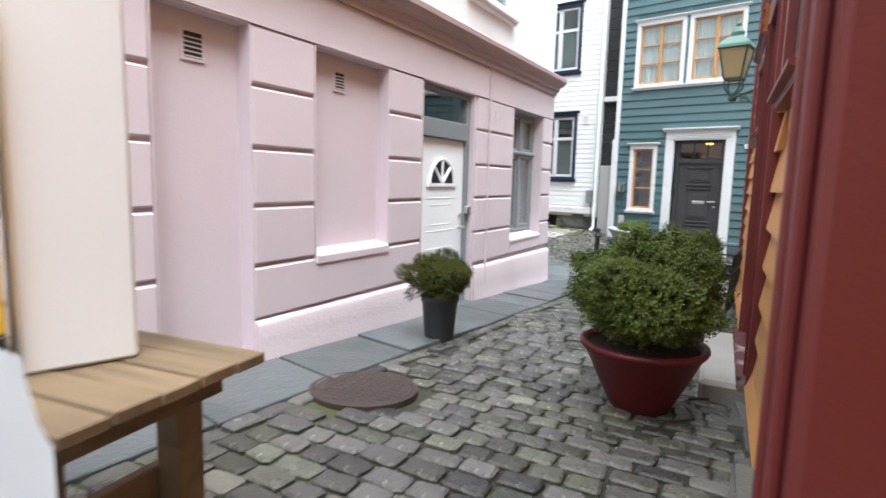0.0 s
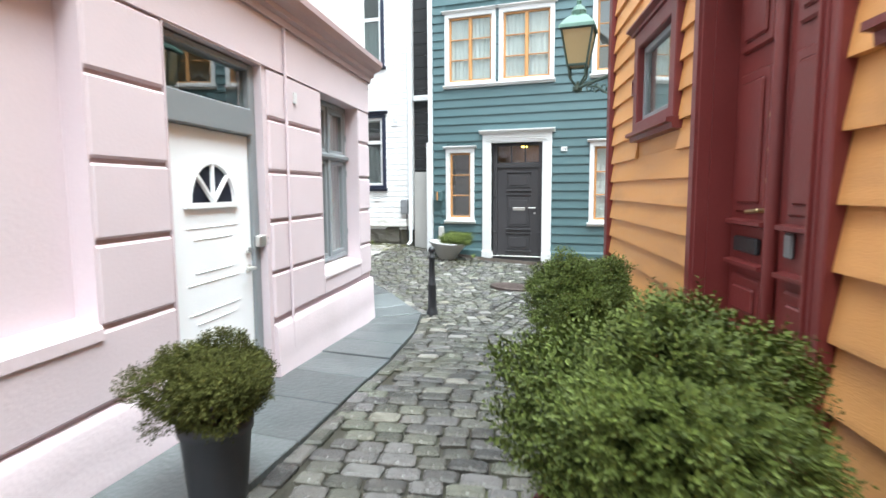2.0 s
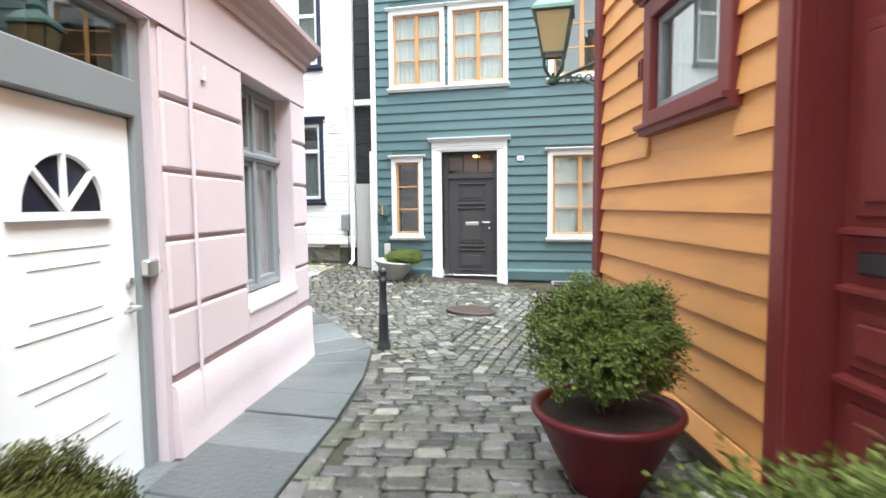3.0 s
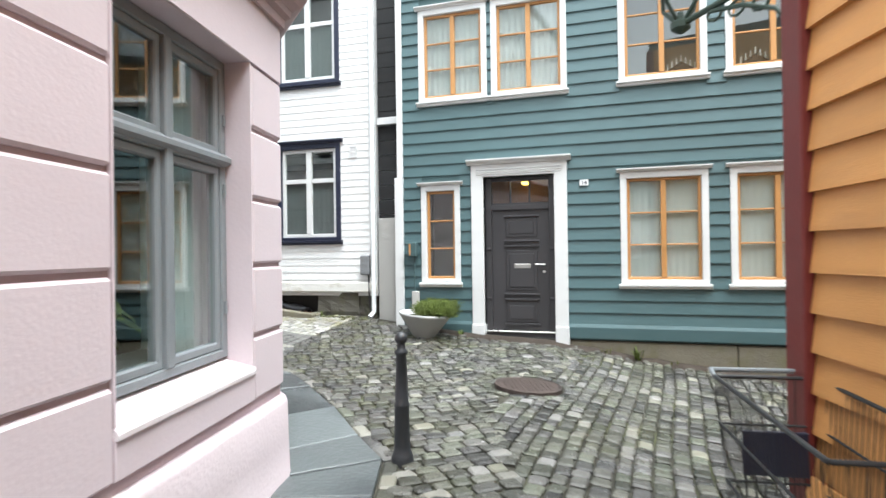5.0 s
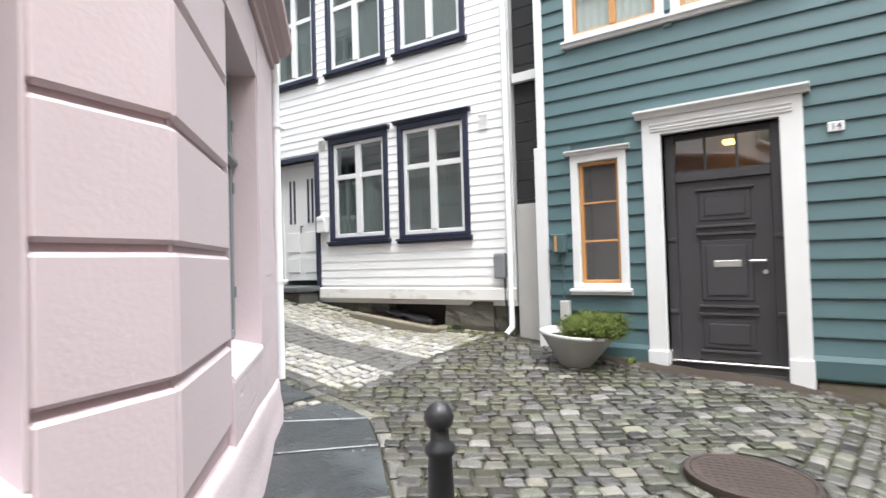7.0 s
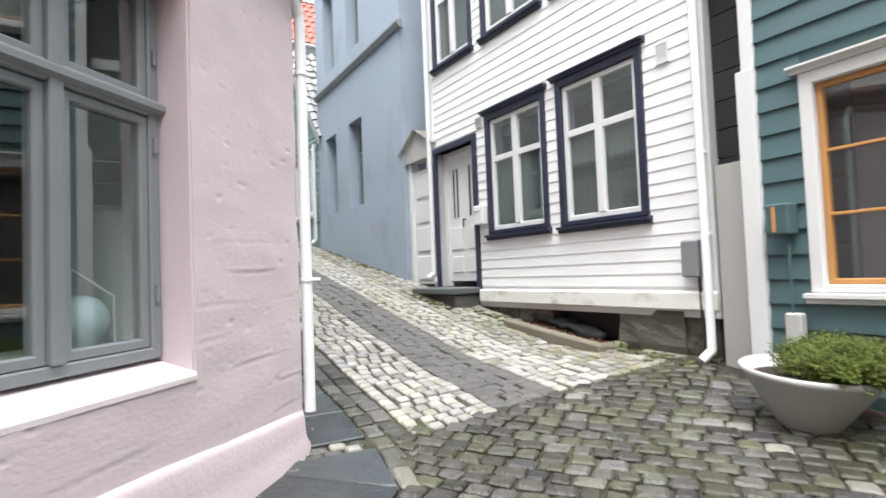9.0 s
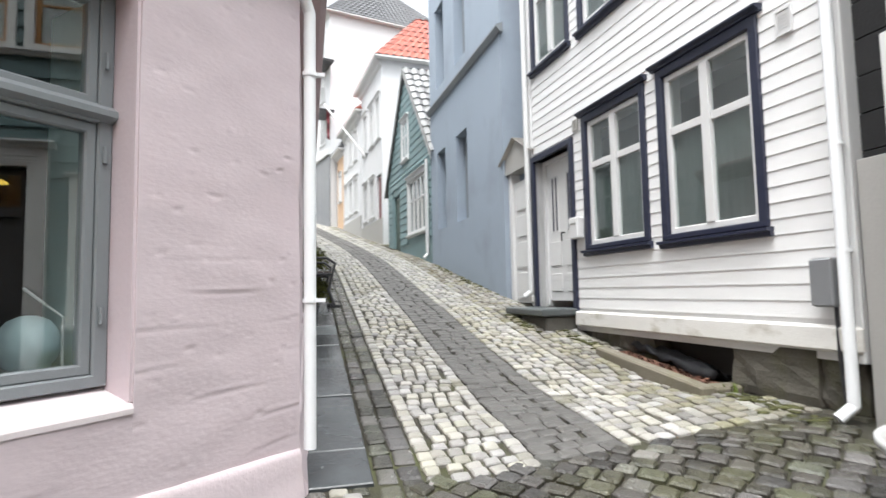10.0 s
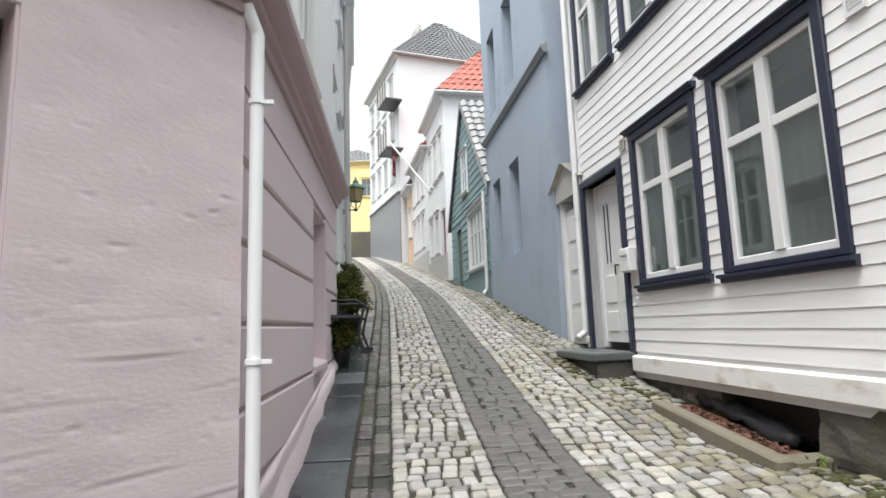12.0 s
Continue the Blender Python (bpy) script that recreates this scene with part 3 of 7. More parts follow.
def pink_side(m, length, holes, u_from, plinth_z, plinth_b, skews, plain=(), upper=(), batter=1.0):
    """One side of the pink house: core wall, proud blocks, plinth, frieze, cornice and the white storey above."""
    core = at(part("wall", wall_mesh(u_from, length, -0.6, 3.0, holes, 0.024, 0.3), PINK_GROOVE_SHADE, pink, "pink joints darkened for groove shade behind the blocks"), m)
    for z0, z1 in ROWS_Z:
        for a, b in spans(u_from, length, z0, z1, list(holes) + [(p[0], p[1], 0.45, 3) for p in plain]):
            bm = boxes((a + 0.002, b - 0.002, 0.0, 0.06, z0 + 0.012, z1 - 0.012), bev=0.014)
            part("block", bm, PINK_BLOCK, core)
    for a, b in plain:
        part("plain_face", trowelled(a, b, 0.30, 2.828, -0.006), PINK_TROWEL, core, "hand-trowelled pink plaster face", smooth=True)
    for h in holes:
        if h[2] > 0.6 and not any(abs(h[2] - z0) < 0.02 for z0, z1 in ROWS_Z):
            if plain:
                part("plain_face", trowelled(h[0], h[1], 0.30, h[2] - 0.03, -0.006), PINK_TROWEL, core, "hand-trowelled pink plaster face", smooth=True)
            else:
                part("block", boxes((h[0], h[1], 0.0, 0.06, 0.504, h[2] - 0.03), bev=0.004), PINK_BLOCK, core)
    for a, b in spans(u_from, length, -0.1, 0.2, holes):
        bm = bmesh.new()
        n = max(2, int((b - a) / 0.35))
        rows = []
        for i in range(n + 1):
            u = a + (b - a) * i / n
            w = 0.008 * math.sin(u * 7.0) + 0.006 * math.sin(u * 17.3)
            zt, zb = plinth_z(u), plinth_b(u)
            rows.append([bm.verts.new(p) for p in ((u, 0.03, zt + 0.012), (u, -0.012 * batter + w, zt - 0.006), (u, -0.024 * batter + w, zt - 0.04), (u, -0.028 * batter + w, (zt + zb) / 2), (u, -0.036 * batter + w, zb + 0.06), (u, -0.05 + w * 2, zb), (u, -0.05 + w, zb - 0.4), (u, 0.03, zb - 0.4))])
        for p, q in zip(rows, rows[1:]):
            for i in range(8):
                bm.faces.new((p[i], q[i], q[(i + 1) % 8], p[(i + 1) % 8]))
        bm.faces.new(rows[0])
        bm.faces.new(rows[-1][::-1])
        bmesh.ops.recalc_face_normals(bm, faces=bm.faces[:])
        part("plinth", bm, PLINTH, core, "uneven pale pink plinth", smooth=True)
    bm = bmesh.new()
    extrude_profile(bm, [(0.05, 2.468), (-0.002, 2.468), (-0.002, 2.83), (0.05, 2.83)], u_from, length)
    part("frieze", bm, PINK, core)
    bm = bmesh.new()
    extrude_profile(bm, CORN, u_from, length, skews[0], -skews[1])
    at(part("cornice", bm, CORNICE, pink, "mauve moulded cornice"), m)
    up = at(part("upper_wall", wall_mesh(u_from, length, 3.0, 7.5, [(a + 0.1, b - 0.1, 3.62, 5.2) for a, b in upper], 0.03, 0.3), OFF_WHITE, pink, "white painted upper storey"), m)
    for a, b in upper:
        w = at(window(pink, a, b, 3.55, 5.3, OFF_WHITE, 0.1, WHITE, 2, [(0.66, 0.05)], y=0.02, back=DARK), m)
    return core


m_alley, m_cham, m_street = facade(P0, C1), facade(C1, C2), facade(C2, C3)
L_ALLEY, L_CHAM, L_STREET = (Vector(C1) - Vector(P0)).length, (Vector(C2) - Vector(C1)).length, (Vector(C3) - Vector(C2)).length
N1, N2 = (yu(1.31), yu(2.0), 0.17, 2.468), (yu(2.585), yu(3.525), 0.871, 2.468)
DO, W1 = (yu(4.08), yu(5.28), -0.6, 2.468), (yu(6.335), yu(7.475), 0.705, 2.475)
W2 = (0.885, 1.94, 0.725, 2.475)
N3 = (2.46, 3.42, 0.9, 2.40)
alley_core = pink_side(m_alley, L_ALLEY, [N1, N2, DO, W1], 0.0, lambda u: 0.485 - 0.010 * (u - 4) , lambda u: 0.2 - 0.055 * (u - 4.07), (0, math.tan(radians(18.3))), upper=((yu(5.0), yu(6.2)), (yu(2.3), yu(3.5))))
cham_core = pink_side(m_cham, L_CHAM, [W2], 0.0, lambda u: 0.43 - 0.038 * u, lambda u: -0.12 + 0.075 * u, (math.tan(radians(18.3)), math.tan(radians(21.2))), plain=((1.94, L_CHAM),))
street_core = pink_side(m_street, L_STREET, [N3], 0.0, lambda u: 0.36 + 0.13 * u, lambda u: 0.12 + 0.172 * u, (math.tan(radians(21.2)), 0), upper=((1.5, 2.6),), batter=0.3)
for core, h in ((alley_core, N1), (alley_core, N2), (street_core, N3)):
    part("niche_back", boxes((h[0] - 0.01, h[1] + 0.01, 0.13, 0.2, h[2] - 0.1, h[3] + 0.05)), PINK, core, "smooth pink panel in a blind opening")
    bm = bmesh.new()
    extrude_profile(bm, [(0.14, h[2] + 0.055), (0.14, h[2] - 0.05), (-0.012, h[2] - 0.05), (-0.012, h[2] + 0.005), (0.0, h[2] + 0.02)], h[0] + 0.004, h[1] - 0.004)
    part("niche_sill", bm, PINK, core)
    for u in (h[0], h[1]):
        s = 1 if u == h[0] else -1
        part("reveal", boxes((min(u, u + s * 0.012), max(u, u + s * 0.012), 0.005, 0.13, h[2] + 0.02, h[3])), PINK, core)
    part("reveal", boxes((h[0] + 0.012, h[1] - 0.012, 0.005, 0.13, h[3] - 0.012, h[3])), PINK, core)
part("house_side", boxes((0.0, 0.25, 0.34, 6.0, -0.6, 7.5)), OFF_WHITE, alley_core)
pink_roof = part("roof", prism([(-11.2, -2.0), (-2.6, -2.0), (-4.53, 7.88), (-6.62, 9.84), (-11.2, 9.86)], 7.5, 7.7), TILE_DARK, pink)
part("back_wall", boxes((-11.2, -11.0, -2.0, 9.5, -0.5, 7.5)), OFF_WHITE, pink)
part("back_wall", boxes((-11.0, -3.0, -2.2, -2.0, -0.5, 7.5)), OFF_WHITE, pink)
# Room walls blackened: the dimness indoors is put into their colour.
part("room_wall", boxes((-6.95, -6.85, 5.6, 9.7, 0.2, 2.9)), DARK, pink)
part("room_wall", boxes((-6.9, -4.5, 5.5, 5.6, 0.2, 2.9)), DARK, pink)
ROOM_PLAN = [(-6.9, 5.6), (-4.42, 5.6), (-4.86, 7.95), (-6.72, 9.65), (-6.9, 9.65)]
part("room_floor", prism(ROOM_PLAN, 0.1, 0.15), TWIG, pink)
part("room_ceiling", prism(ROOM_PLAN, 2.85, 2.9), ROOM, pink)


def pink_window(m, core, h, name_label, drapes):
    """A recessed grey casement with a transom, and a sloped sill in sky-bright pink."""
    u0, u1, z0, z1 = h
    y = 0.155
    for u, s in ((u0, 1), (u1, -1)):
        part("reveal", boxes((min(u, u + s * 0.012), max(u, u + s * 0.012), 0.004, y + 0.06, z0, z1)), PINK, core)
    part("reveal", boxes((u0 + 0.012, u1 - 0.012, 0.004, y + 0.06, z1 - 0.012, z1)), PINK, core)
    bm = bmesh.new()
    extrude_profile(bm, [(y + 0.1, z0 + 0.06), (y + 0.1, z0 - 0.06), (-0.012, z0 - 0.045), (-0.012, z0 - 0.025), (-0.004, z0 - 0.008)], u0 + 0.002, u1 - 0.002)
    part("sill", bm, SILL, core, "pink sloped sill with sky brightness put into its colour")
    a, b, c, d = u0 + 0.014, u1 - 0.014, z0 + 0.055, z1 - 0.014
    mid, tr = (a + b) / 2, c + (d - c) * 0.66
    win = at(part("window", ring(a, b, c, d, 0.06, 0.06, 0.05, y, y + 0.09), GREY_FRAME, pink, name_label), m)
    part("mullion", boxes((mid - 0.03, mid + 0.03, y - 0.015, y + 0.085, c + 0.05, d - 0.06), bev=0.006), GREY_FRAME, win)
    for p, q in ((a + 0.06, mid - 0.03), (mid + 0.03, b - 0.06)):
        part("transom", boxes((p, q, y - 0.01, y + 0.086, tr - 0.035, tr + 0.035), bev=0.006), GREY_FRAME, win)
    for p, q in ((a + 0.06, mid - 0.03), (mid + 0.03, b - 0.06)):
        for r, s in ((c + 0.05, tr - 0.035), (tr + 0.035, d - 0.06)):
            k = 0.045
            part("leaf", ring(p, q, r, s, k, k, k, y + 0.01, y + 0.06), GREY_FRAME, win)
            g = part("pane", boxes((p + k - 0.004, q - k + 0.004, y + 0.03, y + 0.034, r + k - 0.004, s - k + 0.004)), GLASS, win)
            g.visible_shadow = False
    for u in (a + 0.035, b - 0.035):
        for zz in (c + 0.25, tr - 0.2, tr + 0.2):
            bm = bmesh.new()
            tube(bm, (u, y - 0.008, zz), (u, y - 0.008, zz + 0.07), 0.009, n=8)
            part("hinge", bm, GREY_FRAME, win)
    bm = bmesh.new()
    extrude_profile(bm, [(y + 0.01, tr + 0.05), (y - 0.035, tr + 0.02), (y - 0.035, tr - 0.005), (y - 0.015, tr - 0.02), (y + 0.01, tr - 0.03)], a, b)
    part("drip_moulding", bm, GREY_FRAME, win)
    for u, s in ((u0, -1), (u1, 1)):
        part("inner_reveal", boxes((min(u, u + s * 0.03), max(u, u + s * 0.03), y + 0.1, y + 0.55, z0 + 0.07, z1)), DRAPE, win, "pale inner reveal")
    for p, q in drapes:
        part("drape", pleats(p, q, z0 + 0.09, z1 - 0.03, y + 0.14, 0.012), DRAPE, win, "pale grey-green drape")
    part("inner_ledge", boxes((u0, u1, y + 0.095, y + 0.3, z0 + 0.03, z0 + 0.07)), WHITE, win, "white inner window ledge")
    return win


pink_window(m_alley, alley_core, W1, "blue-grey painted casement window with a transom", ((W1[1] - 0.46, W1[1] - 0.02),))
pink_window(m_cham, cham_core, W2, "blue-grey painted casement window with a transom", ())

# white entrance door with a fanlight, grey frame and transom light
u0, u1 = DO[0], DO[1]
y = 0.06
part("pier_margin", boxes((yu(5.20), u1, 0.02, 0.3, -0.1, 2.468)), PINK, alley_core)
u1 = yu(5.20)
for u, s in ((u0, 1), (u1, -1)):
    part("reveal", boxes((min(u, u + s * 0.012), max(u, u + s * 0.012), 0.004, y + 0.03, -0.1, 2.468)), PINK, alley_core)
part("reveal", boxes((u0 + 0.012, u1 - 0.012, 0.004, y + 0.03, 2.456, 2.468)), PINK, alley_core)
dtop = 1.93
fr = [(u0 + 0.014, u0 + 0.05, y, y + 0.1, -0.1, 2.45), (u1 - 0.10, u1 - 0.014, y, y + 0.1, -0.1, 2.45), (u0 + 0.05, u1 - 0.10, y - 0.02, y + 0.1, dtop, 2.12), (u0 + 0.05, u1 - 0.10, y, y + 0.1, 2.40, 2.45)]
door = at(part("door_frame", boxes(*fr, bev=0.008), GREY_FRAME, pink, "blue-grey door frame with transom"), m_alley)
g = part("transom_pane", boxes((u0 + 0.05, u1 - 0.1, y + 0.04, y + 0.045, 2.12, 2.4)), GLASS, door)
part("transom_room", boxes((u0 - 0.1, u1 + 0.1, y + 0.7, y + 0.75, 1.9, 2.6)), ROOM, door)
a, b = u0 + 0.052, u1 - 0.102
leaf = part("door_leaf", boxes((a, b, y + 0.03, y + 0.075, 0.06, dtop - 0.004), bev=0.004), DOOR_WHITE, door, "white door leaf with pressed panels")
mid = (a + b) / 2
for z, half in ((1.29, 0.30), (1.215, 0.22), (1.0, 0.22), (0.93, 0.30), (0.74, 0.30), (0.67, 0.22), (0.47, 0.22), (0.40, 0.30), (0.23, 0.30), (0.16, 0.22)):
    bm = bmesh.new()
    extrude_profile(bm, [(y + 0.031, z + 0.007), (y + 0.0255, z + 0.002), (y + 0.0255, z - 0.002), (y + 0.031, z - 0.007)], mid - half, mid + half)
    part("panel_ridge", bm, DOOR_WHITE, door)
bm = bmesh.new()
pts = [(mid + 0.25 * math.cos(t), 1.45 + 0.25 * math.sin(t)) for t in np.linspace(0, math.pi, 15)]
vs = [bm.verts.new((p, y + 0.027, q)) for p, q in pts]
bm.faces.new(vs)
bmesh.ops.solidify(bm, geom=bm.faces[:], thickness=0.003)
part("fanlight_pane", bm, NAVY, door, "half-round fanlight glass")
bm = bmesh.new()
for t in np.linspace(0, math.pi, 16)[:-1]:
    d = math.pi / 15
    chain(bm, [(mid + 0.26 * math.cos(t), y + 0.022, 1.45 + 0.26 * math.sin(t)), (mid + 0.26 * math.cos(t + d), y + 0.022, 1.45 + 0.26 * math.sin(t + d))], 0.018, 6)
for t in (0.25, 0.5, 0.75):
    tube(bm, (mid, y + 0.022, 1.45), (mid + 0.25 * math.cos(t * math.pi), y + 0.022, 1.45 + 0.25 * math.sin(t * math.pi)), 0.018, n=6)
box(bm, mid - 0.31, mid + 0.31, y + 0.008, y + 0.03, 1.415, 1.45)
part("fanlight_rim", bm, DOOR_WHITE, door)
bm = bmesh.new()
tube(bm, (b - 0.06, y + 0.03, 0.95), (b - 0.06, y - 0.03, 0.95), 0.012)
tube(bm, (b - 0.06, y - 0.03, 0.95), (b - 0.19, y - 0.03, 0.945), 0.010)
tube(bm, (b - 0.06, y + 0.032, 0.95), (b - 0.06, y + 0.02, 0.95), 0.028, n=16)
part("door_handle", bm, CHROME, door, "steel lever handle")
part("lock", tube(bmesh.new(), (b - 0.06, y + 0.032, 1.08), (b - 0.06, y + 0.01, 1.08), 0.026, n=16), CHROME, door, "round steel lock")
part("lock_box", boxes((b + 0.0, b + 0.13, y - 0.05, y, 1.1, 1.19), bev=0.01), CHROME, door, "steel code lock box")
part("threshold", boxes((u0 + 0.012, u1 - 0.012, -0.1, y + 0.12, -0.1, 0.055), bev=0.01), SLATE, door)

# ---- teal house ----
T0 = (-5.7, 13.1)
teal = thing("teal_house", pose(T0[0], T0[1], 0), "teal clapboard house with white casings and orange window sashes", "house")
tx = lambda x: x - T0[0]
TW = [(-5.40, -4.755, 0.87, 2.40, 1), (-2.37, -1.21, 0.86, 2.45, 2), (-0.945, 0.22, 0.86, 2.45, 2), (-5.415, -4.30, 3.74, 5.2, 2), (-4.235, -3.095, 3.74, 5.2, 2), (-2.37, -1.2, 3.76, 5.25, 2), (-0.975, 0.2, 3.76, 5.25, 2)]
TD = (tx(-4.38), tx(-3.30), -0.8, 2.49)
th = [(tx(a) + 0.05, tx(b) - 0.05, c + 0.04, d - 0.05) for a, b, c, d, _ in TW] + [TD]
twall = part("wall", wall_mesh(0.0, 9.0, 0.03, 6.3, th, 0.0, 0.22), TEAL, teal)
cut = [(tx(a) + 0.01, tx(b) - 0.01, c - 0.07, d + 0.06) for a, b, c, d, _ in TW] + [(tx(-4.57) + 0.01, tx(-3.115) - 0.01, -0.8, 2.74)]
clapboards(twall, 0.0, 9.0, 0.2559, 6.25, 0.1770, cut, TEAL_PLANK, 0.028, 3, 0.002)
for a, b in ((0.0, tx(-4.57)), (tx(-3.115), 9.0)):
    bm = bmesh.new()
    extrude_profile(bm, [(0.0, 0.07), (-0.045, 0.06), (-0.05, 0.22), (-0.03, 0.265), (0.0, 0.28)], a, b)
    part("base_board", bm, TEAL_PLANK, twall)
for i, (a, b, c, d, cols) in enumerate(TW):
    window(teal, tx(a), tx(b), c, d, WHITE, 0.09, SASH_ORANGE, cols, [(0.345, 0.022), (0.66, 0.022)], post=0.07, fw=0.04, curtain=(None if cols == 1 or (c > 3 and a > -3) else BLIND if c < 3 else CURTAIN), back=ROOM, sash_label="orange varnished casement sash", cas_label="white moulded window casing")
# door case, grey door, amber transom
a, b = tx(-4.57), tx(-3.115)
case = part("door_case", ring(a, b, 0.2, 2.68, TD[0] - a, 0.19, 0, -0.05, 0.14, True), WHITE, teal, "white moulded door casing")
for p, q in ((a - 0.01, TD[0] + 0.005), (TD[1] - 0.005, b + 0.01)):
    part("casing_base", boxes((p, q, -0.07, 0.12, -0.1, 0.22), bev=0.008), WHITE, case)
bm = bmesh.new()
extrude_profile(bm, [(0.02, 2.68), (-0.07, 2.68), (-0.08, 2.71), (-0.14, 2.735), (-0.14, 2.755), (0.02, 2.775)], a - 0.06, b + 0.06)
part("head_moulding", bm, WHITE, case)
for z in (2.53, 2.56, 2.60):
    bm = bmesh.new()
    extrude_profile(bm, [(-0.048, z + 0.014), (-0.064, z + 0.007), (-0.064, z - 0.002), (-0.048, z - 0.008)], TD[0] - 0.1 , TD[1] + 0.1)
    part("moulding", bm, WHITE, case)
y = 0.12
tdoor = part("door", boxes((TD[0] + 0.1, TD[1] - 0.1, y, y + 0.05, 0.13, 1.98), bev=0.004), DOOR_GREY, teal, "charcoal grey panelled door")
part("side_strip", boxes((TD[0], TD[0] + 0.1, y - 0.03, y + 0.06, -0.05, 2.49), (TD[1] - 0.1, TD[1], y - 0.03, y + 0.06, -0.05, 2.49), (TD[0] + 0.1, TD[1] - 0.1, y - 0.035, y + 0.06, 1.98, 2.06), bev=0.006), DOOR_GREY, tdoor)
for z in (0.62, 1.38):
    for p in (TD[0], TD[1] - 0.1):
        part("strip_block", boxes((p + 0.004, p + 0.096, y - 0.045, y - 0.028, z - 0.02, z + 0.02), bev=0.006), DOOR_GREY, tdoor)
p, q = TD[0] + 0.32, TD[1] - 0.28
for z0, z1 in ((1.56, 1.86), (0.74, 1.36), (0.25, 0.56)):
    part("door_panel", boxes((p, q, y - 0.012, y + 0.004, z0, z1), (p + 0.05, q - 0.05, y - 0.022, y - 0.01, z0 + 0.05, z1 - 0.05), bev=0.009), DOOR_GREY, tdoor)
for z in (1.5, 1.42, 0.68, 0.6, 0.22, 1.88):
    bm = bmesh.new()
    extrude_profile(bm, [(y + 0.002, z + 0.018), (y - 0.03, z + 0.012), (y - 0.032, z - 0.004), (y + 0.002, z - 0.014)], p - 0.03, q + 0.03)
    part("panel_moulding", bm, DOOR_GREY, tdoor)
part("letter_slot", boxes((TD[0] + 0.44, TD[0] + 0.70, y - 0.03, y + 0.0, 1.08, 1.15), bev=0.008), CHROME, tdoor, "steel letter slot")
bm = bmesh.new()
tube(bm, (TD[1] - 0.17, y, 1.14), (TD[1] - 0.17, y - 0.05, 1.14), 0.012)
tube(bm, (TD[1] - 0.17, y - 0.05, 1.14), (TD[1] - 0.31, y - 0.05, 1.14), 0.011)
part("door_handle", bm, CHROME, tdoor, "steel lever handle")
part("lock_rose", tube(bmesh.new(), (TD[1] - 0.18, y + 0.002, 1.03), (TD[1] - 0.18, y - 0.015, 1.03), 0.022, n=14), CHROME, tdoor)
part("kick_plate", boxes((TD[0], TD[1], y - 0.05, y + 0.1, -0.15, 0.10), bev=0.008), DOOR_GREY, tdoor)
part("door_sill", boxes((TD[0] + 0.01, TD[1] - 0.01, y - 0.075, y + 0.05, 0.10, 0.122), bev=0.006), CHROME, tdoor)
tr = part("transom_window", boxes((TD[0] + 0.1, TD[1] - 0.1, y, y + 0.04, 2.06, 2.09), (TD[0] + 0.1, TD[1] - 0.1, y, y + 0.04, 2.43, 2.49), *((TD[0] + 0.1 + 0.88 * k / 3 - 0.012, TD[0] + 0.1 + 0.88 * k / 3 + 0.012, y + 0.004, y + 0.036, 2.09, 2.43) for k in (1, 2))), DOOR_GREY, teal, "three-light transom over the door")
g = part("pane", boxes((TD[0] + 0.1, TD[1] - 0.1, y + 0.018, y + 0.022, 2.09, 2.43)), GLASS, tr)
g.visible_shadow = False
part("hall_back", boxes((TD[0] - 0.2, TD[1] + 0.2, y + 0.9, y + 0.95, 1.9, 2.9)), AMBER_ROOM, tr)
part("hall_lamp", boxes((tx(-3.90), tx(-3.79), y + 0.55, y + 0.7, 2.44, 2.48), bev=0.01), LAMP_GLOW, tr, "glowing warm hall lamp")
shell(teal, 0.0, 9.0, 0.03, 6.3, 7.0, TEAL, TILE_DARK, 0.22)
part("footing", boxes((0.0, 9.0, 0.06, 0.22, -1.0, 0.03)), STONE, teal)
part("corner_board", boxes((-0.14, 0.0, -0.06, 0.16, -0.2, 2.55), (-0.1, 0.0, -0.045, 0.16, 2.55, 6.3), bev=0.006), WHITE, teal, "white corner board")
rng = random.Random(5)
u = tx(-3.1)
while u < 9.0:
    w = rng.uniform(1.6, 2.6)
    part("foundation_stone", boxes((u + 0.002, u + w - 0.002, -0.02 + rng.uniform(-0.01, 0.015), 0.2, -0.95, 0.04 - rng.uniform(0, 0.03)), bev=0.018), KERB, twall)
    u += w

# ---- white house ----
A0, A1 = (-11.07, 13.152), (-6.28, 13.350)
white = thing("white_house", facade(A0, A1), "white clapboard house with navy window casings", "house")
wx = lambda x: (x - A0[0]) * 1.00085
WL = wx(A1[0])
WW = [(-9.57, -8.35, 1.60, 3.24), (-8.16, -6.945, 1.58, 3.26), (-9.57, -8.35, 4.32, 6.0), (-8.16, -6.945, 4.32, 6.0), (-10.9, -9.8, 4.32, 6.0)]
WD = (wx(-10.90), wx(-9.88), 0.0, 2.98)
wh = [(wx(a) + 0.05, wx(b) - 0.05, c + 0.04, d - 0.05) for a, b, c, d in WW] + [WD]
wwall = part("wall", wall_mesh(0.0, WL, 0.62, 8.2, wh, 0.0, 0.22), WHITE, white)
clapboards(wwall, 0.1, WL - 0.12, 0.8975, 7.9, 0.1222, [(wx(a) + 0.01, wx(b) - 0.01, c - 0.06, d + 0.02) for a, b, c, d in WW] + [(WD[0] - 0.08, WD[1] + 0.08, 0, 3.06)], WHITE_PLANK, 0.013, 7, 0.0)
for a, b, c, d in WW:
    window(white, wx(a), wx(b), c, d, NAVY, 0.085, WHITE, 2, [(0.64, 0.075)], post=0.10, fw=0.06, mw=0.03, head=True, curtain=LOW_REFLECTION, back=ROOM, cas_label="navy window casing", sash_label="white casement sash", inset=0.04)
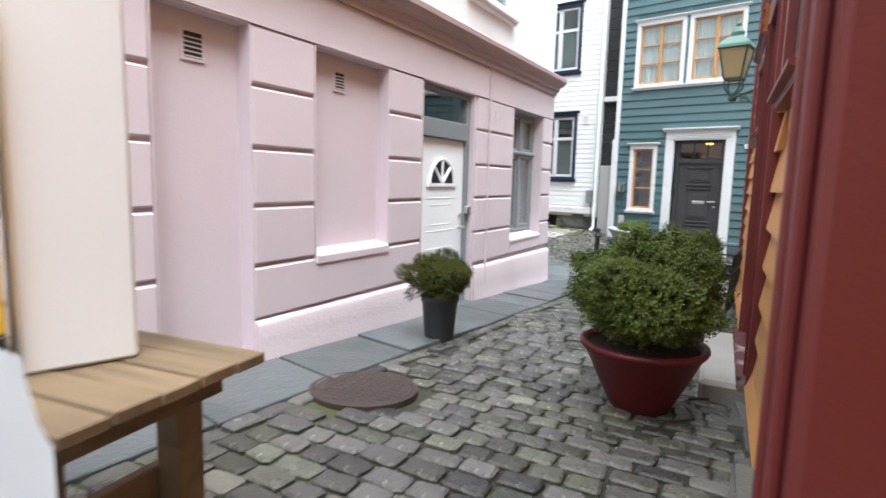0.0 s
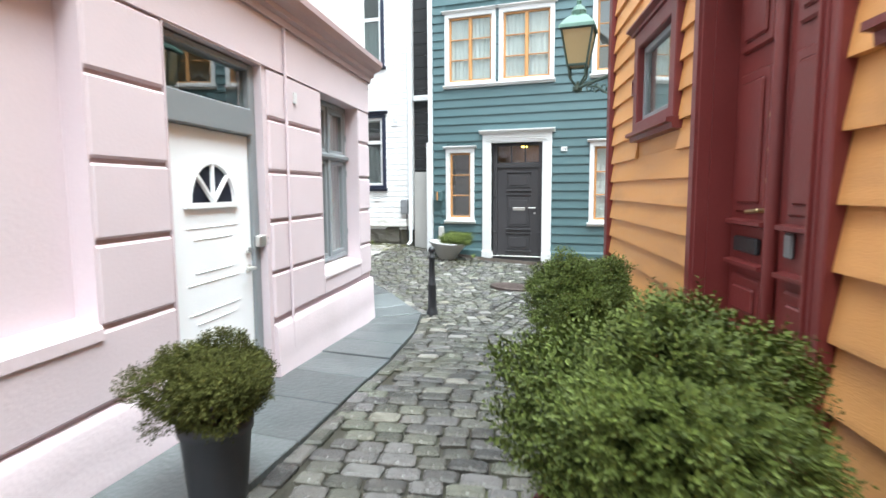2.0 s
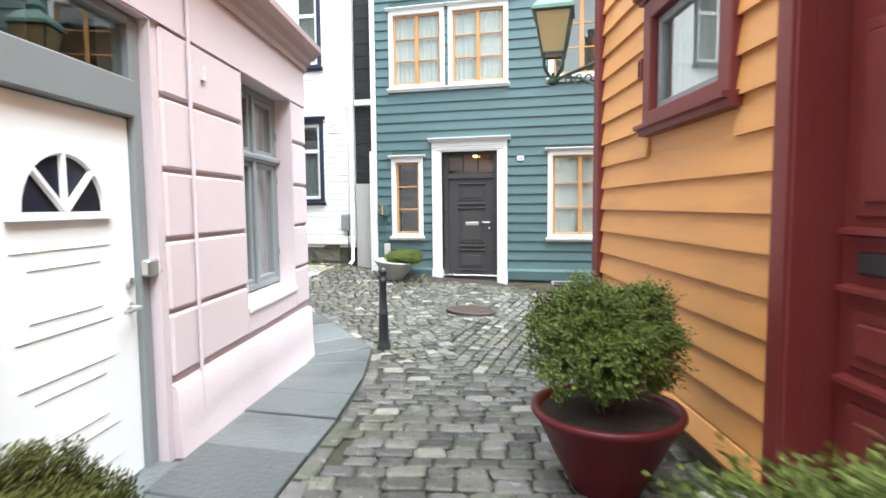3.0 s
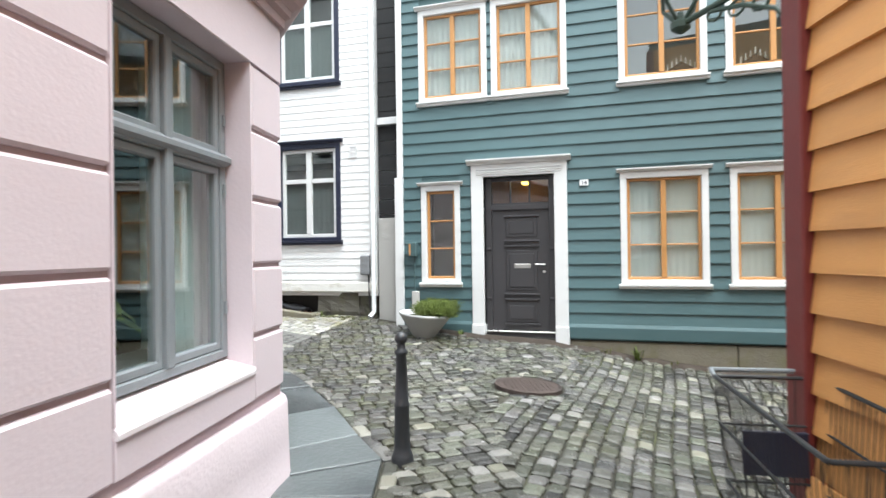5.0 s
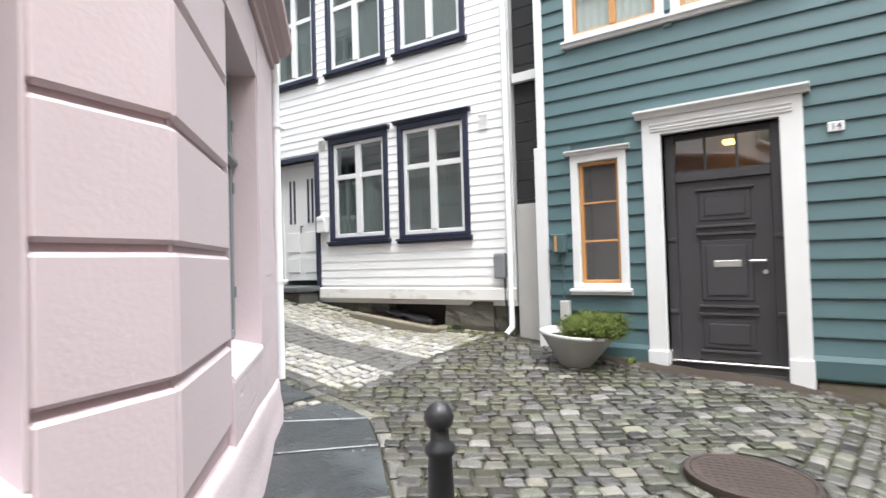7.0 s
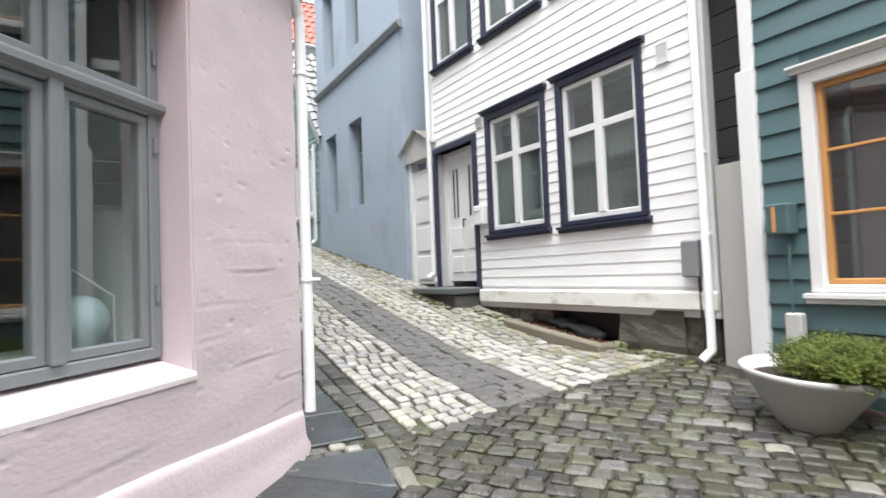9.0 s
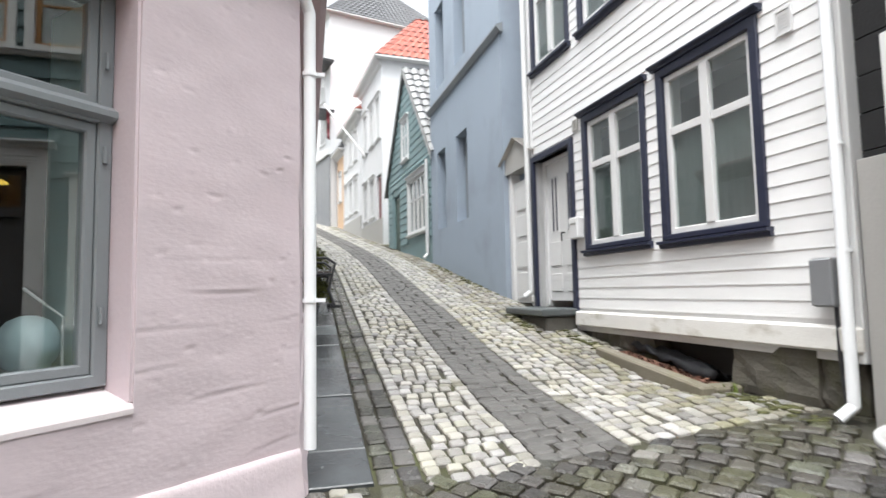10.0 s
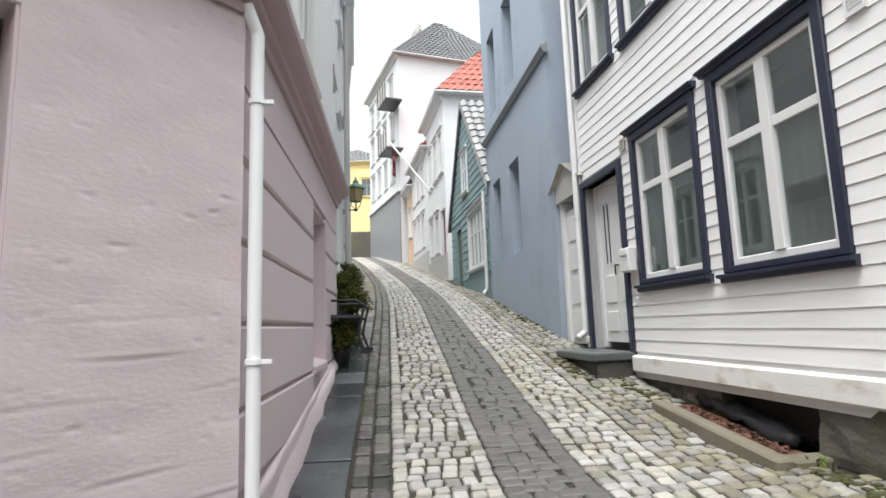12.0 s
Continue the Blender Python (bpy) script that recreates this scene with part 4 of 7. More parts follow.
part("water_board", boxes((WD[1] + 0.08, WL, -0.075, 0.0, 0.68, 0.86), (0.0, WD[0] - 0.08, -0.075, 0.0, 0.95, 1.05), bev=0.02), WATER_BOARD, wwall, "worn white water board")
part("corner_board", boxes((WL - 0.13, WL, -0.04, 0.02, 0.62, 8.2), bev=0.006), WHITE, white)
part("corner_board", boxes((0.0, 0.1, -0.04, 0.02, 0.9, 8.2), bev=0.006), WHITE, white)
wcase = part("door_case", ring(WD[0] - 0.08, WD[1] + 0.08, 0.85, 3.06, 0.08, 0.08, 0, -0.05, 0.16, True), NAVY, white, "navy door casing")
y = 0.14
wdoor = part("door", boxes((WD[0] + 0.07, WD[1] - 0.07, y, y + 0.05, 0.97, 2.93), bev=0.004), OFF_WHITE, white, "white panelled door with glazed slots")
part("frame", boxes((WD[0], WD[0] + 0.07, y - 0.03, y + 0.05, 0.9, 2.98), (WD[1] - 0.07, WD[1], y - 0.03, y + 0.05, 0.9, 2.98), (WD[0] + 0.07, WD[1] - 0.07, y - 0.03, y + 0.05, 2.93, 2.98)), WHITE, wdoor)
mid = (WD[0] + WD[1]) / 2
for k in (-0.27, -0.17, 0.17, 0.27):
    part("glazed_slot", boxes((mid + k - 0.03, mid + k + 0.03, y - 0.004, y + 0.006, 1.95, 2.7)), NAVY, wdoor)
    part("slot_rim", boxes((mid + k - 0.043, mid + k - 0.032, y - 0.014, y, 1.93, 2.72), (mid + k + 0.032, mid + k + 0.043, y - 0.014, y, 1.93, 2.72)), OFF_WHITE, wdoor)
for k in (-0.22, 0.22):
    for z0, z1 in ((1.1, 1.35), (1.45, 1.8)):
        part("door_panel", boxes((mid + k - 0.15, mid + k + 0.15, y - 0.014, y + 0.004, z0, z1), bev=0.01), OFF_WHITE, wdoor)
bm = bmesh.new()
tube(bm, (mid + 0.02, y, 1.9), (mid + 0.02, y - 0.05, 1.9), 0.01)
tube(bm, (mid + 0.02, y - 0.05, 1.9), (mid + 0.02, y - 0.05, 1.78), 0.01)
part("door_handle", bm, IRON, wdoor)
part("inner_fill", boxes((0.1, WL - 0.1, 0.23, 3.0, 0.3, 0.6)), DARK, white)
shell(white, 0.0, WL, 0.62, 8.2, 7.0, WHITE, TILE_DARK, 0.22)
rng = random.Random(9)


def rubble(u0, u1, z0, z1, y):
    """One rough hewn stone with an uneven face."""
    bm = boxes((u0, u1, y, y + 0.3, z0, z1))
    bmesh.ops.subdivide_edges(bm, edges=bm.edges[:], cuts=5, use_grid_fill=True)
    cu, cz = (u0 + u1) / 2, (z0 + z1) / 2
    for v in bm.verts:
        e = max(abs(v.co.x - cu) / (u1 - u0), abs(v.co.z - cz) / (z1 - z0)) * 2
        n = noise.noise(v.co * 7.0) + 0.6 * noise.noise(v.co * 17.0)
        v.co.y += 0.028 * n + 0.03 * max(0.0, e - 0.7)
        v.co.x += 0.012 * noise.noise(v.co * 5.0 + Vector((9, 0, 0)))
    return bm


for row in range(2):
    u = 3.62 + rng.uniform(0, 0.1)
    while u < WL - 0.12:
        w = rng.uniform(0.45, 0.8)
        part("foundation_stone", rubble(u, min(u + w, WL - 0.04) - 0.006, -0.12 + 0.4 * row, 0.272 + 0.4 * row, 0.02 + rng.uniform(-0.03, 0.03)), FOUND, wwall)
        u += w
for row in range(2):
    u = 1.35
    while u < 2.4:
        w = rng.uniform(0.2, 0.35)
        part("foundation_stone", rubble(u, u + w - 0.012, 0.25 + 0.21 * row, 0.45 + 0.21 * row, 0.02), FOUND, wwall)
        u += w

# ---- blue-grey rendered house ----
B0, B1 = (-16.55, 12.90), (-11.95, 13.05)
blue = thing("blue_house", facade(B0, B1), "blue-grey rendered house with deep window openings and a dark string course", "house")
bx = lambda x: (x - B0[0]) * 1.00085
BL = bx(B1[0])
BH = [(bx(-14.5), bx(-13.78), 2.56, 4.36), (bx(-15.97), bx(-15.28), 2.56, 4.36), (bx(-14.5), bx(-13.78), 5.9, 7.8), (bx(-15.97), bx(-15.28), 5.9, 7.8)]
bwall = part("wall", wall_mesh(0.0, BL, 0.5, 11.0, BH, 0.0, 0.3), BLUE_WALL, blue)
for a, b, c, d in BH:
    w = part("window", ring(a, b, c, d, 0.07, 0.07, 0.07, 0.2, 0.25), GREY_FRAME, blue, "dark grey recessed window")
    for q in sash_boxes(a, b, c, d, 0.2, 2, [(0.65, 0.05)], 0.07, 0.03, 0.07)[4:]:
        part("glazing_bar", boxes(q, bev=0.004), GREY_FRAME, w)
    g = part("pane", boxes((a + 0.07, b - 0.07, 0.226, 0.23, c + 0.07, d - 0.07)), GLASS, w)
bm = bmesh.new()
extrude_profile(bm, [(0.02, 5.42), (-0.04, 5.42), (-0.10, 5.5), (-0.10, 5.53), (0.02, 5.58)], -0.02, BL + 0.1)
part("string_course", bm, GREY_FRAME, blue, "dark metal-capped string course")
shell(blue, 0.0, BL, 0.5, 11.0, 7.0, BLUE_WALL, TILE_DARK, 0.3)
# Near-black sheet stands in for the unlit rooms behind these windows.
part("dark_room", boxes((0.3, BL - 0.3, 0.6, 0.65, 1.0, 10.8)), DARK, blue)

# side gate between the white and the blue house
gate = thing("side_gate", facade((-11.935, 13.13), (-11.035, 13.167)), "white panelled side gate under a small gabled hood", "gate")
part("gate_leaf", boxes((0.1, 0.82, 0.05, 0.1, 0.93, 2.85), bev=0.005), OFF_WHITE, gate)
for z0, z1 in ((1.0, 1.4), (1.48, 1.88), (1.96, 2.3), (2.38, 2.75)):
    part("gate_panel", boxes((0.2, 0.72, 0.03, 0.052, z0, z1), bev=0.012), OFF_WHITE, gate)
part("gate_post", boxes((0.0, 0.1, 0.0, 0.16, 0.7, 3.0), bev=0.006), OFF_WHITE, gate)
part("gate_post", boxes((0.82, 0.9, 0.0, 0.16, 0.7, 3.0), bev=0.006), OFF_WHITE, gate)
bm = bmesh.new()
vs = [bm.verts.new(p) for p in ((-0.08, -0.05, 3.0), (0.95, -0.05, 3.0), (0.95, -0.05, 3.2), (0.43, -0.05, 3.48), (-0.08, -0.05, 3.2))]
bm.faces.new(vs)
r = bmesh.ops.extrude_face_region(bm, geom=bm.faces[:])
bmesh.ops.translate(bm, vec=(0, 0.22, 0), verts=[v for v in r["geom"] if isinstance(v, bmesh.types.BMVert)])
bmesh.ops.recalc_face_normals(bm, faces=bm.faces[:])
part("gable_board", bm, GREY_RENDER, gate)
bm = bmesh.new()
for s in (((-0.16, 3.18), (0.43, 3.52)), ((0.43, 3.52), (1.03, 3.18))):
    (p, zp), (q, zq) = s
    vs = [bm.verts.new(c) for c in ((p, -0.12, zp), (q, -0.12, zq), (q, 0.24, zq), (p, 0.24, zp))]
    bm.faces.new(vs)
bmesh.ops.solidify(bm, geom=bm.faces[:], thickness=0.04)
part("hood_roof", bm, CONCRETE, gate)

# narrow dark gap between the white and the teal house
gap = thing("gap_boarding", pose(-6.3, 12.22, 0), "tarred black boarding in the gap between two houses", "boarding")
for i in range(26):
    part("board", boxes((0.0, 0.5, 1.2, 1.23 + 0.01 * (i % 2), 0.0 + i * 0.25, 0.24 + i * 0.25)), BLACK_BOARD, gap)
panel = thing("grey_gap_panel", pose(-6.26, 13.33, 0), "pale grey painted panel closing the gap between houses", "panel")
part("board", boxes((0.0, 0.42, 0.0, 0.05, -0.05, 1.93), bev=0.006), GREY_RENDER, panel)
part("top_rail", boxes((0.0, 0.42, -0.012, 0.06, 3.5, 3.62), bev=0.006), WHITE, panel)

# ---- ochre house ----
O0, O1 = (-1.62, 7.66), (0.80, -2.0)
ochre = thing("ochre_house", facade(O0, O1), "ochre clapboard house with oxblood trim and door", "house")
OL = (Vector(O1) - Vector(O0)).length
ou = lambda y: (O0[1] - y) * OL / (O0[1] - O1[1])
OW = [(ou(6.58), ou(5.50), 1.98, 2.75), (ou(3.60), ou(2.55), 2.0, 3.6)]
ODR = (ou(5.02), ou(3.925), 0.25, 2.75)
OC = (ou(2.45), ou(1.80))
oh = [(a + 0.05, b - 0.05, c + 0.04, d - 0.05) for a, b, c, d in OW] + [ODR]
owall = part("wall", wall_mesh(0.0, OL, -0.3, 6.0, oh, 0.0, 0.22), ORANGE_PLANK, ochre)
ocut = [(a + 0.01, b - 0.01, c - 0.09, d + 0.06) for a, b, c, d in OW]
clapboards(owall, 0.1, ODR[0] - 0.12, 0.342, 5.9, 0.179, ocut, ORANGE_PLANK, 0.032, 11, 0.004)
clapboards(owall, ODR[1] + 0.12, OL, 0.324, 2.95, 0.23, ocut, ORANGE_PLANK, 0.042, 12, 0.006)
clapboards(owall, ODR[0] - 0.12, OL, 3.06, 5.9, 0.23, [(-1, ODR[0] - 0.12, 0, 9)] + ocut, ORANGE_PLANK, 0.042, 13, 0.006)
bm = bmesh.new()
extrude_profile(bm, [(0.0, 0.2), (-0.05, 0.19), (-0.075, 0.23), (-0.04, 0.33), (0.0, 0.345)], 0.1, ODR[0] - 0.12)
extrude_profile(bm, [(0.0, 0.2), (-0.05, 0.19), (-0.075, 0.24), (-0.04, 0.35), (0.0, 0.365)], ODR[1] + 0.1, OL)
part("base_board", bm, ORANGE_PLANK, owall)
part("foundation", boxes((0.05, OL, -0.0, 0.2, -0.6, 0.195)), STONE, owall)
part("corner_board", boxes((-0.05, 0.1, -0.06, 0.1, -0.05, 6.0), bev=0.008), RED, ochre, "oxblood corner board")
for i, (a, b, c, d) in enumerate(OW):
    window(ochre, a, b, c, d, RED, 0.12, GREY_FRAME if i == 0 else GREEN_IRON, 1 if i == 0 else 2, [], post=0.07, fw=0.05, head=True, proud=0.06, inset=0.05, back=ROOM, curtain=CURTAIN if i == 0 else None, cas_label="oxblood window casing", sash_label="dull painted sash")
ocase = part("door_case", ring(ODR[0] - 0.13, ODR[1] + 0.13, 0.2, 2.95, 0.13, 0.2, 0, -0.07, 0.05, True), RED, ochre, "oxblood door casing")
for d in (0.0, 0.03):
    part("casing_bead", boxes((ODR[0] - 0.02 - d, ODR[0] - 0.005 - d, -0.085 + d * 0.3, -0.06, 0.2, 2.75), (ODR[1] + 0.03 + d, ODR[1] + 0.045 + d, -0.085 + d * 0.3, -0.06, 0.2, 2.75)), RED, ocase)
bm = bmesh.new()
extrude_profile(bm, [(0.0, 2.95), (-0.08, 2.95), (-0.13, 3.0), (-0.14, 3.04), (0.0, 3.06)], ODR[0] - 0.2, ODR[1] + 0.18)
part("head_moulding", bm, RED, ocase)
part("jamb", boxes((ODR[0], ODR[0] + 0.015, 0.0, 0.16, 0.25, 2.75), (ODR[1] - 0.015, ODR[1], 0.0, 0.16, 0.25, 2.75), (ODR[0] + 0.015, ODR[1] - 0.015, 0.0, 0.16, 2.735, 2.75)), RED, ocase)
y = 0.12
mid = ODR[0] + 0.55
odoor = part("door", boxes((ODR[0] + 0.016, mid - 0.003, y, y + 0.05, 0.32, 2.73), (mid + 0.003, ODR[1] - 0.016, y, y + 0.05, 0.32, 2.73), bev=0.006), RED, ochre, "oxblood panelled double door")
for p, q in ((ODR[0] + 0.09, mid - 0.12), (mid + 0.09, ODR[1] - 0.09)):
    for z0, z1 in ((0.42, 0.72), (0.85, 1.08), (1.40, 2.1), (2.2, 2.65)):
        part("door_panel", boxes((p, q, y - 0.018, y + 0.004, z0, z1), (p + 0.05, q - 0.05, y - 0.032, y - 0.014, z0 + 0.05, z1 - 0.05), bev=0.012), RED, odoor)
    for z in (0.80, 1.14, 1.35):
        bm = bmesh.new()
        extrude_profile(bm, [(y + 0.002, z + 0.02), (y - 0.05, z + 0.012), (y - 0.05, z - 0.006), (y + 0.002, z - 0.02)], p - 0.03, q + 0.03)
        part("panel_moulding", bm, RED, odoor)
part("letter_slot", boxes((ODR[0] + 0.13, mid - 0.16, y - 0.03, y, 1.2, 1.28), bev=0.008), IRON, odoor, "dark iron letter slot")
bm = bmesh.new()
lathe(bm, [(0.03, 0.0), (0.034, 0.01), (0.03, 0.2), (0.034, 0.21), (0.03, 2.3), (0.02, 2.32)], 12, (mid - 0.03, y - 0.02, 0.36))
part("meeting_post", bm, RED, odoor, smooth=True)
for z in (1.56, 1.70, 1.86):
    part("lock", tube(bmesh.new(), (mid - 0.09, y - 0.001, z), (mid - 0.09, y - 0.022, z), 0.027, 0.02, n=14), BRASS, odoor, "round brass lock", smooth=True)
handle = part("handle_plate", boxes((mid - 0.112, mid - 0.068, y - 0.012, y, 1.28, 1.48), bev=0.004), BRASS, odoor, "worn brass handle plate")
part("door_handle", chain(bmesh.new(), [(mid - 0.09, y, 1.42), (mid - 0.09, y - 0.06, 1.42), (mid - 0.21, y - 0.06, 1.41)], 0.0105, 8), BRASS, odoor, "worn brass lever handle", smooth=True)
part("code_plate", boxes((mid + 0.08, mid + 0.15, y - 0.02, y, 1.22, 1.33), bev=0.008), METER_GREY, odoor, "small steel entry plate")
part("doorstep", boxes((ODR[0] - 0.1, ODR[1] + 0.1, -0.12, y + 0.05, 0.2, 0.31), bev=0.012), RED_WORN, ocase, "worn threshold with chipped oxblood paint")
rng = random.Random(15)
u = 0.1
while u < OL - 0.3:
    w = rng.uniform(0.2, 0.42)
    bm = boxes((u, u + w - 0.015, -0.13 + rng.uniform(-0.05, 0.05), 0.05, -0.4, ground_z(-1.2, 7.66 - u * 0.97) + rng.uniform(0.05, 0.13)), bev=0.04)
    for v in bm.verts:
        v.co += Vector((rng.uniform(-0.02, 0.02), rng.uniform(-0.02, 0.02), rng.uniform(-0.015, 0.015)))
    part("foundation_stone", bm, STONE, owall)
    u += w
shell(ochre, 0.0, OL, -0.3, 6.0, 4.0, ORANGE_PLANK, TILE_DARK, 0.22)

# splits in the weathered boards
for ua, za, ub, zb, w in ((5.297, 1.246, 5.399, 1.400, 0.005), (5.108, 1.705, 5.162, 1.938, 0.012), (5.755, 1.264, 5.977, 1.274, 0.004)):
    bm = bmesh.new()
    q = [bm.verts.new(p) for p in ((ua - w / 2, -0.0435, za), (ua + w / 2, -0.0435, za), (ub + w, -0.03, zb), (ub, -0.03, zb))]
    bm.faces.new(q)
    bmesh.ops.solidify(bm, geom=bm.faces[:], thickness=0.012)
    part("split", bm, CRACK, owall, "dark split in a board")

# projecting oxblood pilaster at the near end of the ochre house
pil = thing("oxblood_pilaster", facade((-0.162, 1.07), (-0.042, 0.59)), "oxblood painted projecting door surround board", "pilaster")
part("shaft", boxes((0.0, 0.3, 0.0, 0.2, 0.2, 3.6), bev=0.012), RED, pil)
part("bead", boxes((0.06, 0.1, -0.02, 0.0, 0.2, 3.6), (0.2, 0.24, -0.02, 0.0, 0.2, 3.6), bev=0.006), RED, pil)

# ---- small fittings on the houses ----
def vent(m, w, h, n, material, label):
    v = thing("wall_vent", m, label, "vent")
    part("frame", boxes((0, w, -0.012, 0.01, 0, 0.018), (0, w, -0.012, 0.01, h - 0.018, h), (0, 0.018, -0.012, 0.01, 0.018, h - 0.018), (w - 0.018, w, -0.012, 0.01, 0.018, h - 0.018)), material, v)
    # Pink vents get a near-black backing as the shade between their slats.
    part("backing", boxes((0.018, w - 0.018, -0.003, 0.008, 0.018, h - 0.018)), DARK if material is PINK else material, v)
    for i in range(n):
        z = 0.025 + (h - 0.05) * i / n
        bm = bmesh.new()
        extrude_profile(bm, [(0.002, z + 0.010), (-0.008, z + 0.006), (-0.008, z - 0.002), (0.002, z + 0.001)], 0.018, w - 0.018)
        part("slat", bm, material, v)
    return v


vent(m_alley @ Matrix.Translation((yu(1.58), 0.13, 2.17)), 0.17, 0.19, 5, PINK, "pink louvred wall vent in a blind niche")
vent(m_alley @ Matrix.Translation((yu(2.92), 0.13, 2.18)), 0.15, 0.17, 5, PINK, "pink louvred wall vent in a blind niche")
vent(facade(A0, A1) @ Matrix.Translation((wx(-6.78), -0.02, 2.98)), 0.14, 0.2, 6, WHITE, "white louvred vent on clapboards")
vent(facade(O0, O1) @ Matrix.Translation((ou(6.72), -0.03, 2.30)), 0.07, 0.13, 5, RED, "small oxblood vent on ochre clapboards")
vent(facade(A0, A1) @ Matrix.Translation((wx(-9.78), -0.02, 3.12)), 0.12, 0.14, 4, GREY_RENDER, "small grey vent on clapboards")


def rain_pipe(m, pts, r, material, label, clamps):
    p = thing("rain_pipe", m, label, "rain pipe")
    part("pipe", chain(bmesh.new(), pts, r, 14), material, p, smooth=True)
    for q in clamps:
        bm = bmesh.new()
        tube(bm, (q[0], q[1], q[2] - 0.012), (q[0], q[1], q[2] + 0.012), r + 0.008, n=14)
        box(bm, q[0] - 0.015, q[0] + 0.015, q[1], q[1] + r + 0.05, q[2] - 0.01, q[2] + 0.01)
        part("clamp", bm, material, p)
    return p


cc = (-6.645, 9.90)
rain_pipe(pose(cc[0], cc[1], 0), [(0, 0, 0.30), (0, 0, 2.74), (0.04, -0.05, 2.88)], 0.034, DOOR_WHITE, "white painted rain pipe on the pink corner", [(0, 0, 1.1), (0, 0, 2.38)])
mw = facade(A0, A1)
rain_pipe(mw, [(wx(-6.36), -0.2, 0.28), (wx(-6.32), -0.11, 0.36), (wx(-6.32), -0.1, 7.9)], 0.037, DOOR_WHITE, "white rain pipe beside the corner board", [(wx(-6.32), -0.1, 1.35), (wx(-6.32), -0.1, 2.05), (wx(-6.32), -0.1, 4.2)])
rain_pipe(mw, [(wx(-11.02), -0.18, 1.03), (wx(-11.0), -0.09, 1.1), (wx(-11.0), -0.09, 7.9)], 0.04, WHITE, "white rain pipe beside the side gate", [(wx(-11.0), -0.09, 2.6)])
# thin painted cable pipe on the pink wall, and the small number plate above
cable = thing("cable_pipe", m_alley, "thin pink painted cable pipe", "cable pipe")
part("pipe", chain(bmesh.new(), [(yu(5.55), -0.02, 0.2), (yu(5.55), -0.02, 2.83)], 0.012, 8), PINK, cable)


def number_plate(m, text, w, h):
    p = thing("number_plate", m, "white enamel house number plate with dark digits", "number plate")
    part("plate", boxes((-w / 2, w / 2, -0.012, 0.0, -h / 2, h / 2), bev=0.006), WHITE, p)
    if text:
        cu = bpy.data.curves.new("digits", "FONT")
        cu.body, cu.size, cu.extrude, cu.align_x, cu.align_y = text, h * 0.95, 0.001, "CENTER", "CENTER"
        ob = new("digits_source", cu)
        bpy.context.view_layer.update()
        me = bpy.data.meshes.new_from_object(ob.evaluated_get(bpy.context.evaluated_depsgraph_get()))
        bpy.data.objects.remove(ob)
        me.materials.append(NAVY)
        d = new("digits", me)
        d.parent = p
        d.matrix_basis = pose(0, -0.0145, 0, 90, 0, 0)
    return p


number_plate(pose(-2.87, 13.07, 2.33), "14", 0.125, 0.09)
vent(m_alley @ Matrix.Translation((yu(5.72), -0.005, 2.26)), 0.05, 0.09, 2, WHITE, "small white door bell box on pink plaster")

meter = thing("meter_box", mw @ Matrix.Translation((wx(-6.55), -0.03, 0.98)), "grey steel meter box on white clapboards", "meter box")
part("body", boxes((0.0, 0.15, -0.09, 0.0, 0.0, 0.33), bev=0.012), METER_GREY, meter)
part("lid", boxes((-0.004, 0.154, -0.1, -0.088, 0.01, 0.32), bev=0.006), METER_GREY, meter)
part("cable", chain(bmesh.new(), [(0.12, -0.03, 0.0), (0.13, -0.04, -0.3), (0.16, -0.05, -0.62)], 0.014, 6), IRON, meter, "black cable")
post_box = thing("post_box", mw @ Matrix.Translation((wx(-9.78), -0.03, 1.75)), "white letter box beside a door", "letter box")
part("body", boxes((0.0, 0.2, -0.1, 0.0, 0.0, 0.26), bev=0.012), WHITE, post_box)
part("flap", boxes((0.02, 0.18, -0.11, -0.098, 0.18, 0.25), bev=0.005), OFF_WHITE, post_box)
fuse = thing("fuse_box", pose(-5.6, 13.03, 1.28), "teal painted meter box with an orange stripe", "meter box")
part("body", boxes((0.0, 0.15, -0.1, 0.03, 0.0, 0.22), bev=0.01), TEAL, fuse)
part("stripe", boxes((0.04, 0.065, -0.106, -0.099, 0.02, 0.2)), SASH_ORANGE, fuse)
part("cable", chain(bmesh.new(), [(0.1, -0.02, 0.0), (0.1, -0.02, -0.55)], 0.01, 6), TEAL, fuse)
part("duct", boxes((0.06, 0.17, -0.06, 0.02, -0.95, -0.55), bev=0.01), GREY_RENDER, fuse)

# ---- street lantern on the corner of the ochre house ----
lantern = thing("wall_lantern", pose(-2.06, 8.27, 2.67), "green iron wall lantern with cream glass and verdigris cap", "lantern")
bm = bmesh.new()
EX, EY = 0.43, -0.58
tube(bm, (EX, EY, 0.02), (0.0, 0.0, 0.0), 0.018, n=8)
chain(bm, [(EX, EY, -0.3), (EX * 0.86, EY * 0.86, -0.16), (EX * 0.62, EY * 0.62, -0.07), (EX * 0.3, EY * 0.3, -0.01)], 0.013, 6)
for k in range(3):
    t = 0.35 + 0.2 * k
    chain(bm, [(EX * t + 0.03 * math.cos(a), EY * t - 0.04 * math.cos(a), -0.035 - 0.03 * k + 0.04 * math.sin(a)) for a in np.linspace(0, 2 * math.pi, 9)], 0.008, 5)
part("bracket", bm, GREEN_IRON, lantern)
part("wall_plate", boxes((0.41, 0.46, -0.64, -0.52, -0.38, 0.12), bev=0.008), GREEN_IRON, lantern)
